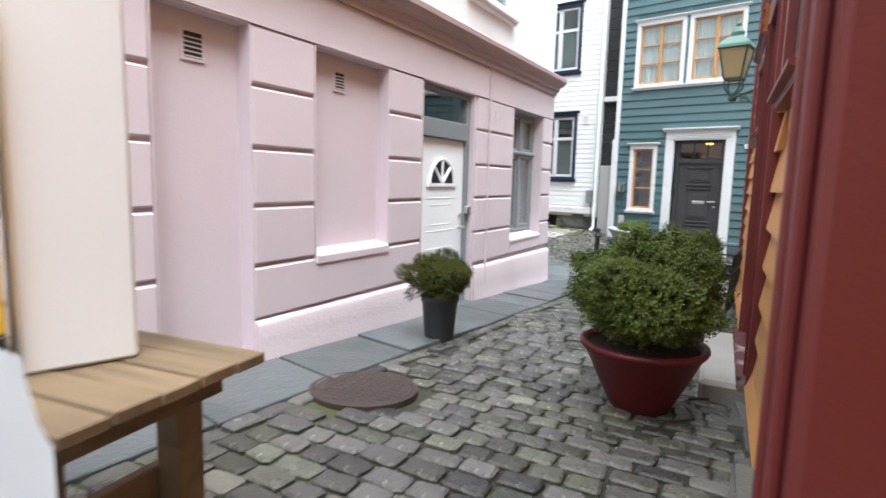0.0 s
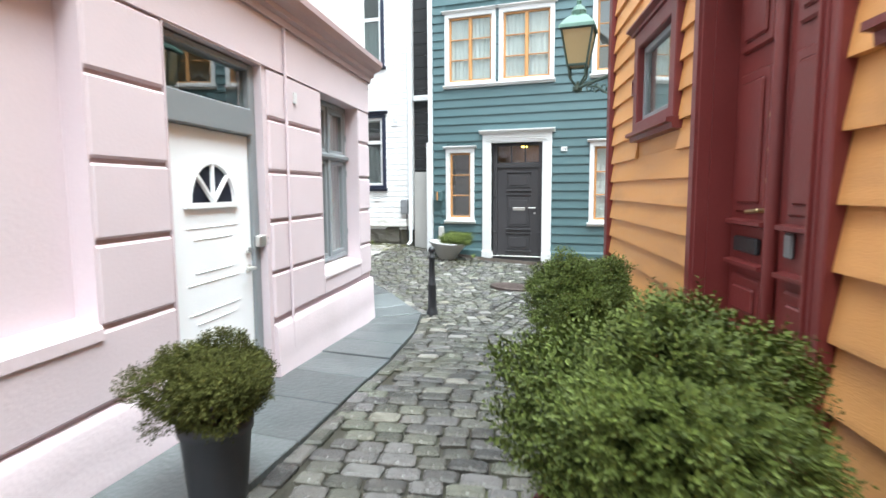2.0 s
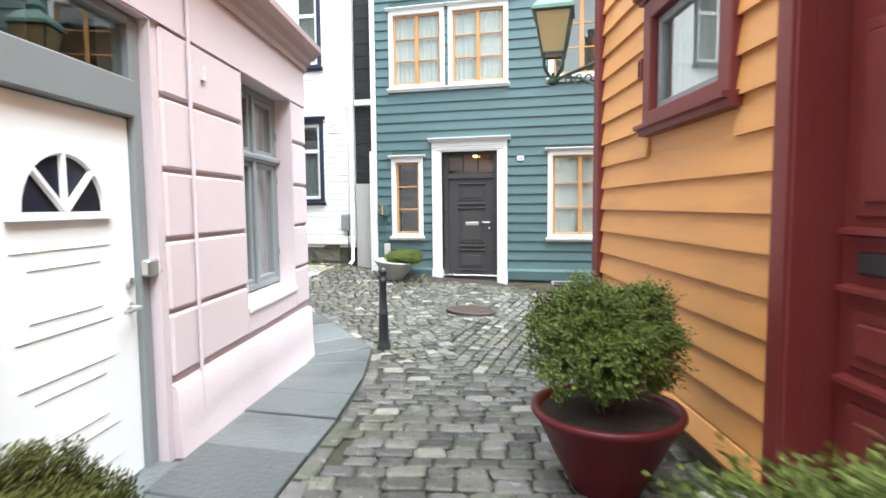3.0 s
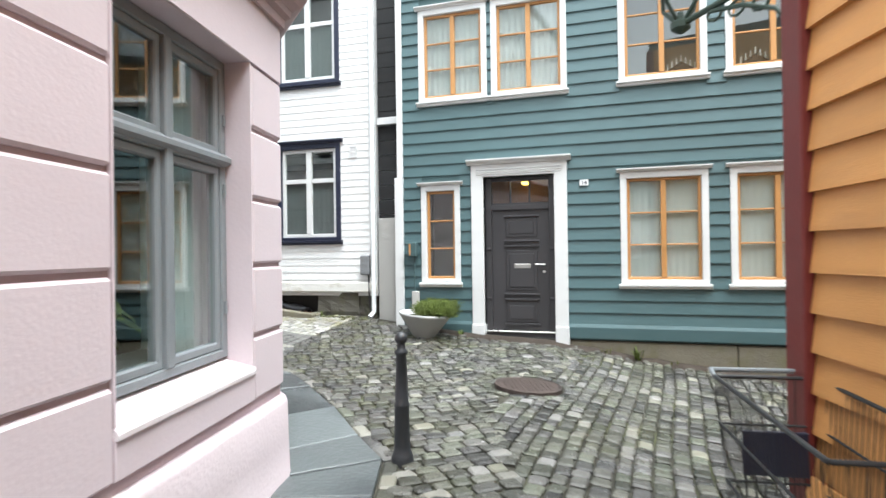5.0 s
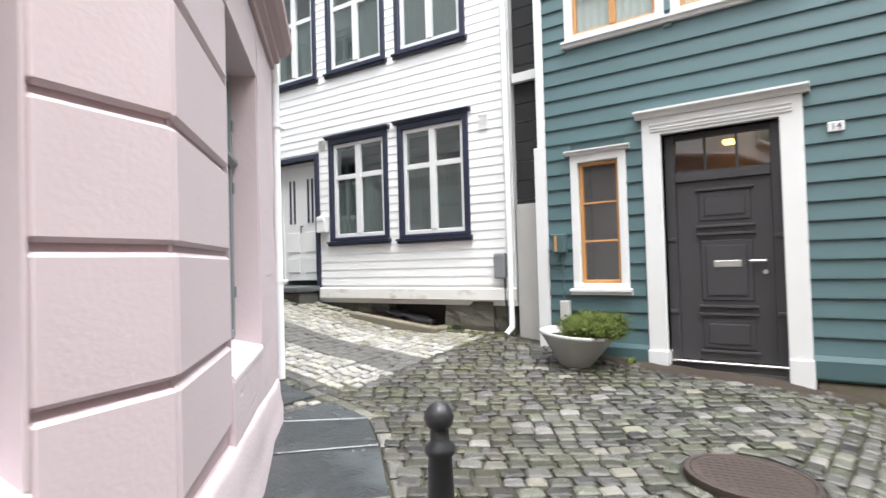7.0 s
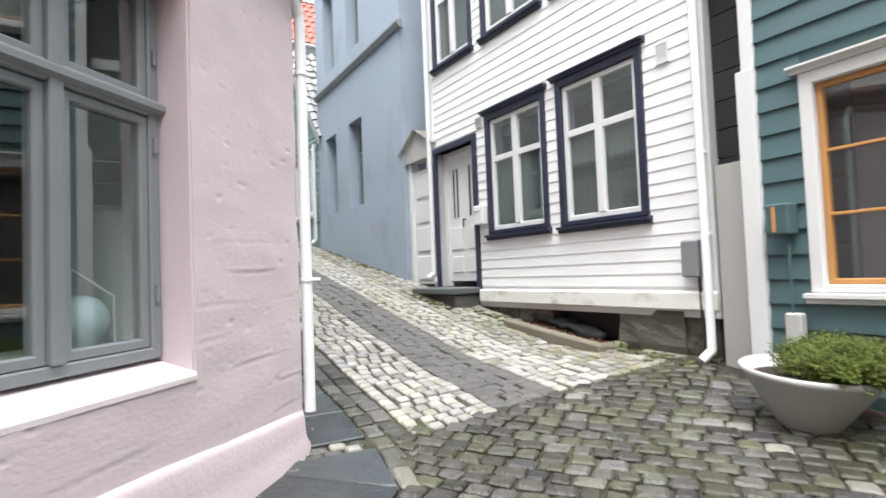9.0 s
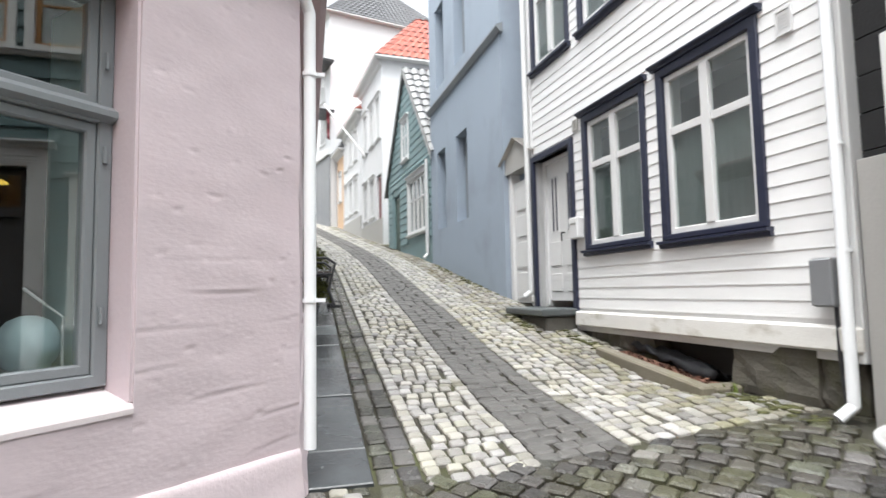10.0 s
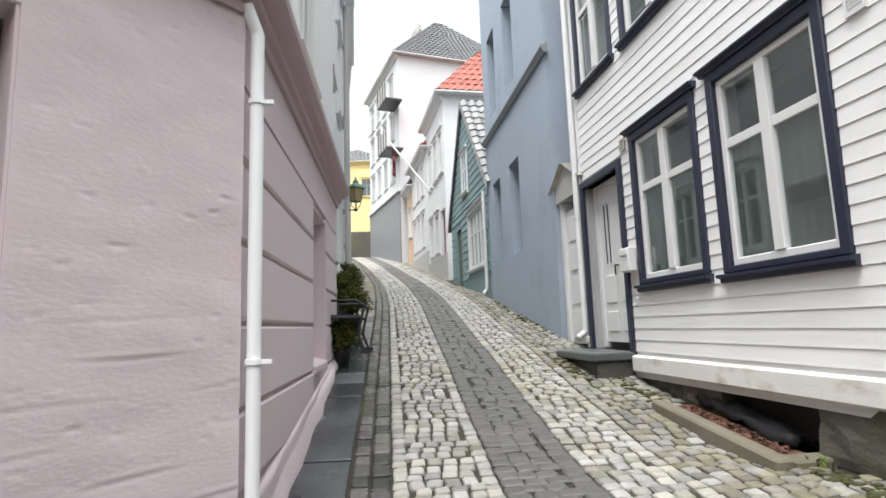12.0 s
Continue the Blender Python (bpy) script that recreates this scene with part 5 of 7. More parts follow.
part("cradle", lathe(bmesh.new(), [(0.02, -0.04), (0.05, -0.02), (0.05, 0.01), (0.02, 0.03), (0.015, 0.06)], 10), GREEN_IRON, lantern, matrix=Matrix.Diagonal((1.12, 1.12, 1.22, 1)))
for k in range(4):
    a = math.pi / 4 + k * math.pi / 2
    bm = chain(bmesh.new(), [(0.03 * math.cos(a), 0.03 * math.sin(a), 0.02), (0.11 * math.cos(a), 0.11 * math.sin(a), 0.1), (0.12 * math.cos(a), 0.12 * math.sin(a), 0.2)], 0.011, 6)
    part("cradle_arm", bm, GREEN_IRON, lantern, matrix=Matrix.Diagonal((1.12, 1.12, 1.22, 1)))


def frustum(bm, r0, r1, z0, z1, n=4):
    return lathe(bm, [(r0, z0), (r1, z1)], n)


BIGGER = Matrix.Diagonal((1.12, 1.12, 1.22, 1))
rot = pose(0, 0, 0, 0, 0, 45) @ BIGGER
part("glass_body", frustum(bmesh.new(), 0.125, 0.215, 0.2, 0.52), AMBER_GLASS, lantern, "cream glass panes", matrix=rot)
bm = bmesh.new()
for k in range(4):
    a = math.pi / 2 * k
    tube(bm, (0.13 * math.cos(a), 0.13 * math.sin(a), 0.19), (0.22 * math.cos(a), 0.22 * math.sin(a), 0.53), 0.011, n=6)
    b = a + math.pi / 2
    tube(bm, (0.13 * math.cos(a), 0.13 * math.sin(a), 0.2), (0.13 * math.cos(b), 0.13 * math.sin(b), 0.2), 0.012, n=6)
    tube(bm, (0.22 * math.cos(a), 0.22 * math.sin(a), 0.52), (0.22 * math.cos(b), 0.22 * math.sin(b), 0.52), 0.014, n=6)
part("glazing_frame", bm, GREEN_IRON, lantern, matrix=rot)
part("cap", lathe(bmesh.new(), [(0.25, 0.52), (0.24, 0.55), (0.15, 0.62), (0.09, 0.65)], 4), VERDIGRIS, lantern, matrix=rot)
part("crown", lathe(bmesh.new(), [(0.07, 0.64), (0.075, 0.69), (0.05, 0.73), (0.02, 0.75), (0.028, 0.78), (0.008, 0.82)], 10), VERDIGRIS, lantern, matrix=BIGGER)

# ---- bollard, manhole covers ----
bol = thing("bollard", pose(-3.885, 8.335, ground_z(-3.885, 8.335)) @ Matrix.Diagonal((1, 1, 0.965, 1)), "black cast iron bollard with a ball top", "bollard")
part("shaft", lathe(bmesh.new(), [(0.078, -0.1), (0.078, 0.03), (0.07, 0.06), (0.058, 0.09), (0.056, 0.14), (0.051, 0.4), (0.053, 0.405), (0.053, 0.42), (0.047, 0.43), (0.036, 0.77), (0.046, 0.78), (0.046, 0.8), (0.03, 0.815), (0.028, 0.86)], 18), IRON, bol, smooth=True)
part("ball", lathe(bmesh.new(), [(0.028, 0.855), (0.04, 0.868), (0.046, 0.89), (0.04, 0.912), (0.026, 0.93), (0.008, 0.938)], 18), IRON, bol, smooth=True)


def manhole(x, y, r, tilt, label):
    t = thing("manhole_cover", pose(x, y, ground_z(x, y) + 0.005, tilt[0], tilt[1], 20), label, "manhole cover")
    part("rim", lathe(bmesh.new(), [(r, -0.03), (r, 0.012), (r - 0.012, 0.016), (r - 0.03, 0.014), (r - 0.035, 0.004)], 40), RUST, t)
    bm = bmesh.new()
    lathe(bm, [(r - 0.036, -0.03), (r - 0.036, 0.012), (r - 0.045, 0.014)], 40)
    lid = part("lid", bm, RUST, t)
    me = boxes((-0.016, 0.016, -0.016, 0.016, 0.01, 0.0165))
    first = part("stud", me, RUST, lid)
    k = int(r / 0.05)
    for i in range(-k, k + 1):
        for j in range(-k, k + 1):
            px, py = i * 0.05, j * 0.05
            if px * px + py * py < (r - 0.07) ** 2:
                if px == 0 and py == 0:
                    continue
                st = new("stud", first.data)
                st.parent = lid
                st.matrix_basis = Matrix.Translation((px, py, 0))
    return t


manhole(-2.5, 2.2, 0.335, (-3.0, 0.0), "rusty round cast iron manhole cover in the alley")
manhole(-3.36, 10.68, 0.36, (0.0, 4.0), "rusty round cast iron manhole cover on the square")


# ---- plants ----
def sprigs(center, radii, n, leaf, seed, lumps=7, rough=0.30, per=9, low=-0.5, spiky=0.0):
    """Leafy shoots on a lumpy crown: each leaf a folded blade on its shoot."""
    rng = random.Random(seed)
    c = Vector(center)
    bl = []
    for i in range(lumps):
        d = Vector((rng.gauss(0, 1), rng.gauss(0, 1), rng.uniform(-0.4, 1.0))).normalized()
        bl.append((d, rng.uniform(0.6, 1.0)))
    verts, faces = [], []
    for i in range(n):
        d = Vector((rng.gauss(0, 1), rng.gauss(0, 1), rng.gauss(0.25, 1))).normalized()
        if d.z < low:
            d.z = -d.z * 0.5
            d.normalize()
        lump = max(max(0.0, d.dot(b)) ** 13 * w for b, w in bl)
        nz = noise.noise(d * 3.1 + Vector((seed * 3.7, 0, 0)))
        s = 0.64 + (rough + 0.14) * lump + 0.14 * nz + rng.uniform(-0.12, 0.04) + (rng.random() ** 8) * spiky
        base = Vector((d.x * radii[0] * s, d.y * radii[1] * s, d.z * radii[2] * s)) + c
        out = (d + Vector((rng.uniform(-0.5, 0.5), rng.uniform(-0.5, 0.5), rng.uniform(0.0, 0.7)))).normalized()
        side = out.cross(Vector((rng.uniform(-1, 1), rng.uniform(-1, 1), rng.uniform(-1, 1)))).normalized()
        ln = leaf * per * 0.42
        for k in range(per):
            p = base + out * (ln * k / per)
            ang = k * 2.4
            q = (Matrix.Rotation(ang, 3, out) @ side)
            tip = (q + out * 0.75).normalized() * leaf * rng.uniform(0.75, 1.2)
            wv = out.cross(q).normalized() * leaf * 0.26
            o = len(verts)
            up = out * leaf * 0.1
            verts += [p, p + tip * 0.5 + wv + up, p + tip, p + tip * 0.5 - wv + up]
            faces += [(o, o + 1, o + 2), (o, o + 2, o + 3)]
    return verts, faces


def raw_part(name, verts, faces, material, parent, label=""):
    me = bpy.data.meshes.new(name)
    me.from_pydata([tuple(v) for v in verts], [], faces)
    me.materials.append(material)
    ob = new(name, me)
    ob.parent = parent
    if label:
        ob["label"] = label
    return ob


def potted_bush(name, x, y, prof, pot_mat, soil_r, soil_z, crown_c, crown_r, n, leaf, seed, label, material=LEAF, pot_label="", lumps=7, spiky=0.0, per=9, core=0.72, low=-0.5):
    t = thing(name, pose(x, y, ground_z(x, y)), label, "potted plant")
    part("pot", lathe(bmesh.new(), prof, 40), pot_mat, t, pot_label, smooth=False)
    t.children[0].data.polygons.foreach_set("use_smooth", [True] * len(t.children[0].data.polygons))
    bm = lathe(bmesh.new(), [(soil_r, soil_z - 0.03), (soil_r, soil_z), (soil_r * 0.6, soil_z + 0.015)], 24)
    part("soil", bm, SOIL, t, "dark potting soil")
    rng = random.Random(seed + 50)
    bm = bmesh.new()
    for k in range(9):
        a = rng.uniform(0, 6.28)
        tube(bm, (0.05 * math.cos(a), 0.05 * math.sin(a), soil_z), (crown_c[0] + crown_r[0] * 0.6 * math.cos(a), crown_c[1] + crown_r[1] * 0.6 * math.sin(a), crown_c[2] + rng.uniform(-0.1, 0.2) * crown_r[2]), 0.012, 0.005, 6)
    part("stem", bm, TWIG, t)
    v, f = sprigs(crown_c, crown_r, n, leaf, seed, lumps, per=per, spiky=spiky, low=low)
    v2, f2 = sprigs(crown_c, [r * core for r in crown_r], n // 2, leaf * 1.2, seed + 1, lumps, per=per, low=low)
    o = len(v)
    crown = raw_part("crown", v + v2, f + [tuple(i + o for i in q) for q in f2], material, t, "dense small evergreen leaves")
    # Dark solid core: paints the shade deep inside the crown and stops see-through.
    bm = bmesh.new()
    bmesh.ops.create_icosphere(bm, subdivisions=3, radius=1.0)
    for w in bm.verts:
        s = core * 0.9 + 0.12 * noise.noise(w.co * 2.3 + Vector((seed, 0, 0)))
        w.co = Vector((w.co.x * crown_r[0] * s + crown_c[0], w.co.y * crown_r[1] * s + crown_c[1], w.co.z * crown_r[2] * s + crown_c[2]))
    part("inner_crown", bm, LEAF_DARK, t, "dark solid core standing for the shade inside the crown", smooth=True)
    return t


BIG = [(0.17, 0.0), (0.18, 0.02), (0.27, 0.2), (0.345, 0.36), (0.37, 0.385), (0.378, 0.40), (0.375, 0.42), (0.352, 0.425), (0.335, 0.40), (0.30, 0.33)]
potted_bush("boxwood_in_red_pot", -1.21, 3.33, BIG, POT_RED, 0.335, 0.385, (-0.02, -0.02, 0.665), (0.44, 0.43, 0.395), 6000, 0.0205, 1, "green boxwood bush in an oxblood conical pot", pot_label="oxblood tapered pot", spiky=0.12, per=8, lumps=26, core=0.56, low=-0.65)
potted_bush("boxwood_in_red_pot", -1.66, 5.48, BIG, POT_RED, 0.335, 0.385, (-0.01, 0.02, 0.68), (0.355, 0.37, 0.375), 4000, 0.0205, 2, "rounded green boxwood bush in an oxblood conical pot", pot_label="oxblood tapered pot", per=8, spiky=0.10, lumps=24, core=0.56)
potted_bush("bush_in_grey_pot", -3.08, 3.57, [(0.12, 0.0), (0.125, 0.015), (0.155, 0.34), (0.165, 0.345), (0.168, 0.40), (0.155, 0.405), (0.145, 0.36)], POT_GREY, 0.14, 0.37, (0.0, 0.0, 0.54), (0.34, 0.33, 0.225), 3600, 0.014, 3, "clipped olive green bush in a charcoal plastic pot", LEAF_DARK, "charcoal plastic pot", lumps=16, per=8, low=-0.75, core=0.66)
bowl = potted_bush("heather_in_white_bowl", -5.22, 12.6, [(0.12, 0.0), (0.145, 0.012), (0.175, 0.045), (0.375, 0.335), (0.392, 0.35), (0.396, 0.375), (0.385, 0.385), (0.365, 0.375), (0.33, 0.31)], POT_WHITE, 0.325, 0.315, (0.14, 0.02, 0.39), (0.37, 0.31, 0.2), 3600, 0.019, 4, "low green heather spilling from a tilted pale concrete bowl", LEAF, "pale concrete bowl", spiky=0.3, low=-0.2, core=0.6)
bowl.matrix_world = pose(-5.22, 12.6, 0.055, 0, 5.0, 0)

# ---- concrete doorstep, street-side ledge ----
step = thing("stone_doorstep", facade((-1.0, 5.2), (-0.655, 3.83)) @ Matrix.Translation((0, -0.34, 0)), "worn pale concrete doorstep before the oxblood door", "doorstep")
part("slab", boxes((0.0, 1.41, 0.0, 0.33, -0.1, 0.245), bev=0.03), CONCRETE, step)

wstep = thing("door_slab", mw @ Matrix.Translation((wx(-10.95), -0.52, 0)), "dark stone doorstep slab on mossy blocks", "doorstep")
part("slab", boxes((0.0, 1.15, 0.0, 0.55, 0.80, 0.89), bev=0.015), SLATE, wstep)
part("block", boxes((0.2, 1.1, 0.08, 0.5, 0.4, 0.798), bev=0.02), STONE, wstep)

kerb = thing("cellar_kerb", facade((-8.87, 12.87), (-7.29, 12.92), 0), "worn concrete kerb along a cellar opening", "kerb")
bm = boxes((0.0, 1.56, 0.0, 0.13, -0.1, 0.07), bev=0.015)
for v in bm.verts:
    v.co.z += 0.445 - 0.115 * v.co.x
part("beam", bm, KERB, kerb)
bm = boxes((1.43, 1.57, 0.13, 0.42, -0.1, 0.06), bev=0.015)
for v in bm.verts:
    v.co.z += 0.445 - 0.115 * v.co.x
part("return_beam", bm, KERB, kerb)
litter = thing("leaf_litter", facade((-8.87, 12.87), (-7.29, 12.92), 0), "brown leaf litter and rust in the cellar gutter", "litter", kind="stuff")
lv, lf = [], []
lr = random.Random(4)
for k in range(420):
    u, vv = lr.uniform(0.12, 1.42), lr.uniform(0.13, 0.33)
    z = 0.455 - 0.115 * u + lr.uniform(0.0, 0.035)
    a, q = lr.uniform(0, 6.28), lr.uniform(0.012, 0.03)
    o = len(lv)
    lv += [(u + q * math.cos(a + c), vv + q * 0.6 * math.sin(a + c), z + lr.uniform(-0.012, 0.012)) for c in (0, 1.57, 3.14, 4.71)]
    lf += [(o, o + 1, o + 2, o + 3)]
raw_part("leaves", lv, lf, LITTER, litter)
bm = boxes((0.02, 1.43, 0.131, 0.40, -0.1, 0.012))
for v in bm.verts:
    v.co.z += 0.445 - 0.115 * v.co.x
part("bed", bm, LITTER, litter)
tarp = thing("cellar_sheet", facade((-8.75, 13.12), (-7.55, 13.2), 0), "crumpled dark grey sheet lying in the cellar opening", "sheet")
bm = bmesh.new()
g = [[bm.verts.new((1.15 * i / 16, 0.10 + 0.24 * j / 6 - 0.05 * i / 16, 0.53 - 0.175 * 1.15 * i / 16 + 0.07 * math.sin(math.pi * j / 6) + 0.075 * noise.noise((i * 0.6, j * 0.8, 0.3)))) for j in range(7)] for i in range(17)]
for i in range(16):
    for j in range(6):
        bm.faces.new((g[i][j], g[i + 1][j], g[i + 1][j + 1], g[i][j + 1]))
bmesh.ops.solidify(bm, geom=bm.faces[:], thickness=0.012)
part("cloth", bm, POT_GREY, tarp, smooth=True)

# ---- timber table with a white board at the start of the alley ----
tab = thing("timber_table", pose(-1.375, 0.84, 0.0, 0, 0, 198.7), "weathered pressure-treated timber table", "table")
for k in range(5):
    part("top_plank", boxes((0.0, 1.7, 0.118 * k + 0.004, 0.118 * k + 0.114, 0.966 + 0.002 * (k % 2), 0.997 + 0.003 * (k % 2)), bev=0.004), TIMBER, tab)
for u in (0.18, 1.45):
    for v in (0.06, 0.46):
        part("leg", boxes((u, u + 0.09, v, v + 0.09, 0.2, 0.966), bev=0.005), TIMBER, tab)
    part("cross_rail", boxes((u - 0.04, u, 0.02, 0.58, 0.86, 0.953), bev=0.005), TIMBER, tab)
    bm = boxes((u + 0.09, u + 0.13, 0.02, 0.58, 0.56, 0.66), bev=0.005)
    part("stretcher", bm, TIMBER, tab)
board = thing("white_board", pose(-1.56, 0.57, 1.0, 0, 0, 180 - 8), "white painted display cabinet standing on a timber table", "cabinet")
part("body", boxes((0.0, 0.32, 0.0, 0.26, 0.0, 1.35), bev=0.01), DOOR_WHITE, board)
sign = thing("yellow_sign", pose(-1.55, 0.285, 1.0, 0, 0, 180 - 8), "yellow and black printed sign board on a table", "sign")
part("panel", boxes((0.0, 0.3, 0.0, 0.12, 0.12, 0.9), bev=0.006), YELLOW, sign)
part("foot", boxes((0.0, 0.3, 0.0, 0.13, 0.0, 0.118), bev=0.006), IRON, sign, "black base")

white = thing("leaning_board", pose(-0.97, 0.225, 0.0, 0, 0, 198.7), "round-shouldered white painted board standing beside a timber table", "board")
bm = bmesh.new()
face = bm.faces.new([bm.verts.new((u, 0.0, z)) for u, z in [(-0.001, -0.6), (-0.001, 1.076), (0.029, 1.106), (0.049, 1.159), (0.064, 1.211), (0.264, 1.231), (0.264, -0.6)]])
bmesh.ops.solidify(bm, geom=[face], thickness=0.02)
bmesh.ops.recalc_face_normals(bm, faces=bm.faces[:])
part("panel", bm, DOOR_WHITE, white)

# ---- wire cargo trolley by the ochre corner ----
cart = thing("wire_trolley", pose(-2.02, 7.53, 0.0, 0, 0, 6.5), "black wire trolley basket parked by an ochre wall", "trolley")
zb, zt = ground_z(-1.7, 7.0) + 0.14, 0.76
cx0, cx1, cy0, cy1 = 0.0, 0.43, -1.05, 0.0
bm = chain(bmesh.new(), [(cx0, cy0, zt), (cx1, cy0, zt), (cx1, cy1, zt), (cx0, cy1, zt), (cx0, cy0, zt)], 0.009, 8)
part("top_rail", bm, IRON, cart)
bm = chain(bmesh.new(), [(cx0 + 0.05, cy0 + 0.05, zb), (cx1 - 0.05, cy0 + 0.05, zb), (cx1 - 0.05, cy1 - 0.05, zb), (cx0 + 0.05, cy1 - 0.05, zb), (cx0 + 0.05, cy0 + 0.05, zb)], 0.011, 8)
part("bottom_rail", bm, IRON, cart)
for i in range(27):
    t = i / 26
    for sx in (0, 1):
        xa, xb = (cx0, cx0 + 0.05) if sx == 0 else (cx1, cx1 - 0.05)
        part("wire", tube(bmesh.new(), (xb, cy0 + 0.05 + (cy1 - cy0 - 0.1) * t, zb), (xa, cy0 + (cy1 - cy0) * t, zt), 0.0026, n=5), IRON, cart)
for i in range(10):
    t = i / 9
    for ya, yb in ((cy0, cy0 + 0.05), (cy1, cy1 - 0.05)):
        part("wire", tube(bmesh.new(), (cx0 + 0.05 + (cx1 - cx0 - 0.1) * t, yb, zb), (cx0 + (cx1 - cx0) * t, ya, zt), 0.0026, n=5), IRON, cart)
for z in (0.3, 0.55):
    k = (z - zb) / (zt - zb)
    e = 0.05 * (1 - k)
    part("hoop", chain(bmesh.new(), [(cx0 + e, cy0 + e, z), (cx1 - e, cy0 + e, z), (cx1 - e, cy1 - e, z), (cx0 + e, cy1 - e, z), (cx0 + e, cy0 + e, z)], 0.006, 6), IRON, cart)
part("handle", chain(bmesh.new(), [(cx0, cy1, zt), (cx0, cy1 + 0.06, zt + 0.02), (cx1, cy1 + 0.06, zt + 0.02), (cx1, cy1, zt)], 0.011, 8), GREY_FRAME, cart, "grey steel push handle")
part("plate", boxes((cx0 + 0.1, cx1 - 0.06, -0.045, -0.03, 0.33, 0.53), bev=0.004), NAVY, cart, "black advertising plate")
for px in (cx0 + 0.07, cx1 - 0.07):
    for py in (cy0 + 0.1, cy1 - 0.1):
        gz = ground_z(-1.8, 7.42 + py)
        bm = bmesh.new()
        tube(bm, (px - 0.018, py, gz + 0.062), (px + 0.018, py, gz + 0.062), 0.06, n=16)
        tube(bm, (px, py, gz + 0.062), (px, py, zb), 0.012, n=8)
        part("castor", bm, IRON, cart)

# ---- things behind the pink window ----
globe = thing("table_lamp", pose(-6.122, 8.772, 0.838), "pale blue glass globe lamp with a bent brass arm", "lamp")
part("globe", lathe(bmesh.new(), [(0.03, 0.0), (0.075, 0.018), (0.106, 0.06), (0.118, 0.112), (0.106, 0.166), (0.074, 0.21), (0.03, 0.23), (0.005, 0.232)], 28), GLOBE, globe, smooth=True)
part("arm", chain(bmesh.new(), [(0.005, 0.127, 0.0), (0.01, 0.127, 0.222), (-0.017, -0.03, 0.344)], 0.006, 8), WHITE, globe)
plant = thing("window_plant", pose(-4.78, 6.65, 0.80), "broad-leaved green house plant on a window ledge", "house plant")
part("pot", lathe(bmesh.new(), [(0.07, 0.0), (0.095, 0.14), (0.1, 0.15), (0.085, 0.15), (0.08, 0.13)], 18), WHITE, plant, smooth=True)
rng = random.Random(21)
for k in range(12):
    a, l, z = rng.uniform(0, 6.28), rng.uniform(0.12, 0.2), rng.uniform(0.2, 0.42)
    bm = bmesh.new()
    n = 6
    rows = []
    for i in range(n + 1):
        t = i / n
        w = 0.065 * math.sin(math.pi * min(1, t * 0.96 + 0.02)) ** 0.7
        rr = 0.05 + l * t
        zz = z - 0.10 * t * t
        rows.append([bm.verts.new((rr * math.cos(a) - s * w * math.sin(a), rr * math.sin(a) + s * w * math.cos(a), zz - 0.02 * abs(s))) for s in (-1, 0, 1)])
    for p, q in zip(rows, rows[1:]):
        bm.faces.new((p[0], q[0], q[1], p[1]))
        bm.faces.new((p[1], q[1], q[2], p[2]))
    tube(bm, (0, 0, 0.12), (0.05 * math.cos(a), 0.05 * math.sin(a), z), 0.004, n=5)
    part("leaf", bm, LEAF, plant)
ledge = thing("window_table", pose(-4.86, 6.6, 0.0, 0, 0, 11), "white table under a window", "table")
part("tabletop", boxes((-0.15, 0.15, -0.3, 0.9, 0.76, 0.795), bev=0.006), WHITE, ledge)
for py in (-0.25, 0.85):
    part("leg", boxes((-0.12, -0.07, py - 0.025, py + 0.025, 0.15, 0.76)), WHITE, ledge)
ledge2 = thing("window_table", pose(-6.2, 8.69, 0.02, 0, 0, 44), "white table under a window", "table")
part("tabletop", boxes((-0.22, 0.22, -0.35, 0.3, 0.78, 0.818), bev=0.006), WHITE, ledge2)
for py in (-0.3, 0.25):
    part("leg", boxes((-0.03, 0.03, py - 0.025, py + 0.025, 0.15, 0.78)), WHITE, ledge2)

sill = thing("door_stone", pose(-4.62, 12.98, 0.0), "worn flat stone before the charcoal door", "doorstep")
bm = boxes((0.0, 1.75, 0.0, 0.16, -0.2, -0.045), bev=0.02)
for v in bm.verts:
    v.co.z -= 0.012 * v.co.x
part("slab", bm, STONE, sill)
soil = thing("soil_strip", pose(0, 0, 0), "dark soil and litter along the teal house's foot", "soil", kind="stuff")
bm = bmesh.new()
rows = []
for i in range(70):
    x = -5.5 + 0.1 * i
    z = ground_z(x, 13.0)
    rows.append([bm.verts.new((x, y, z + h + 0.02 * noise.noise((x * 5, y * 9, 0)))) for y, h in ((12.86, -0.03), (12.93, 0.015), (13.0, 0.04), (13.09, 0.05))])
for p, q in zip(rows, rows[1:]):
    for k in range(3):
        bm.faces.new((p[k], q[k], q[k + 1], p[k + 1]))
part("earth", bm, SOIL, soil, smooth=True)


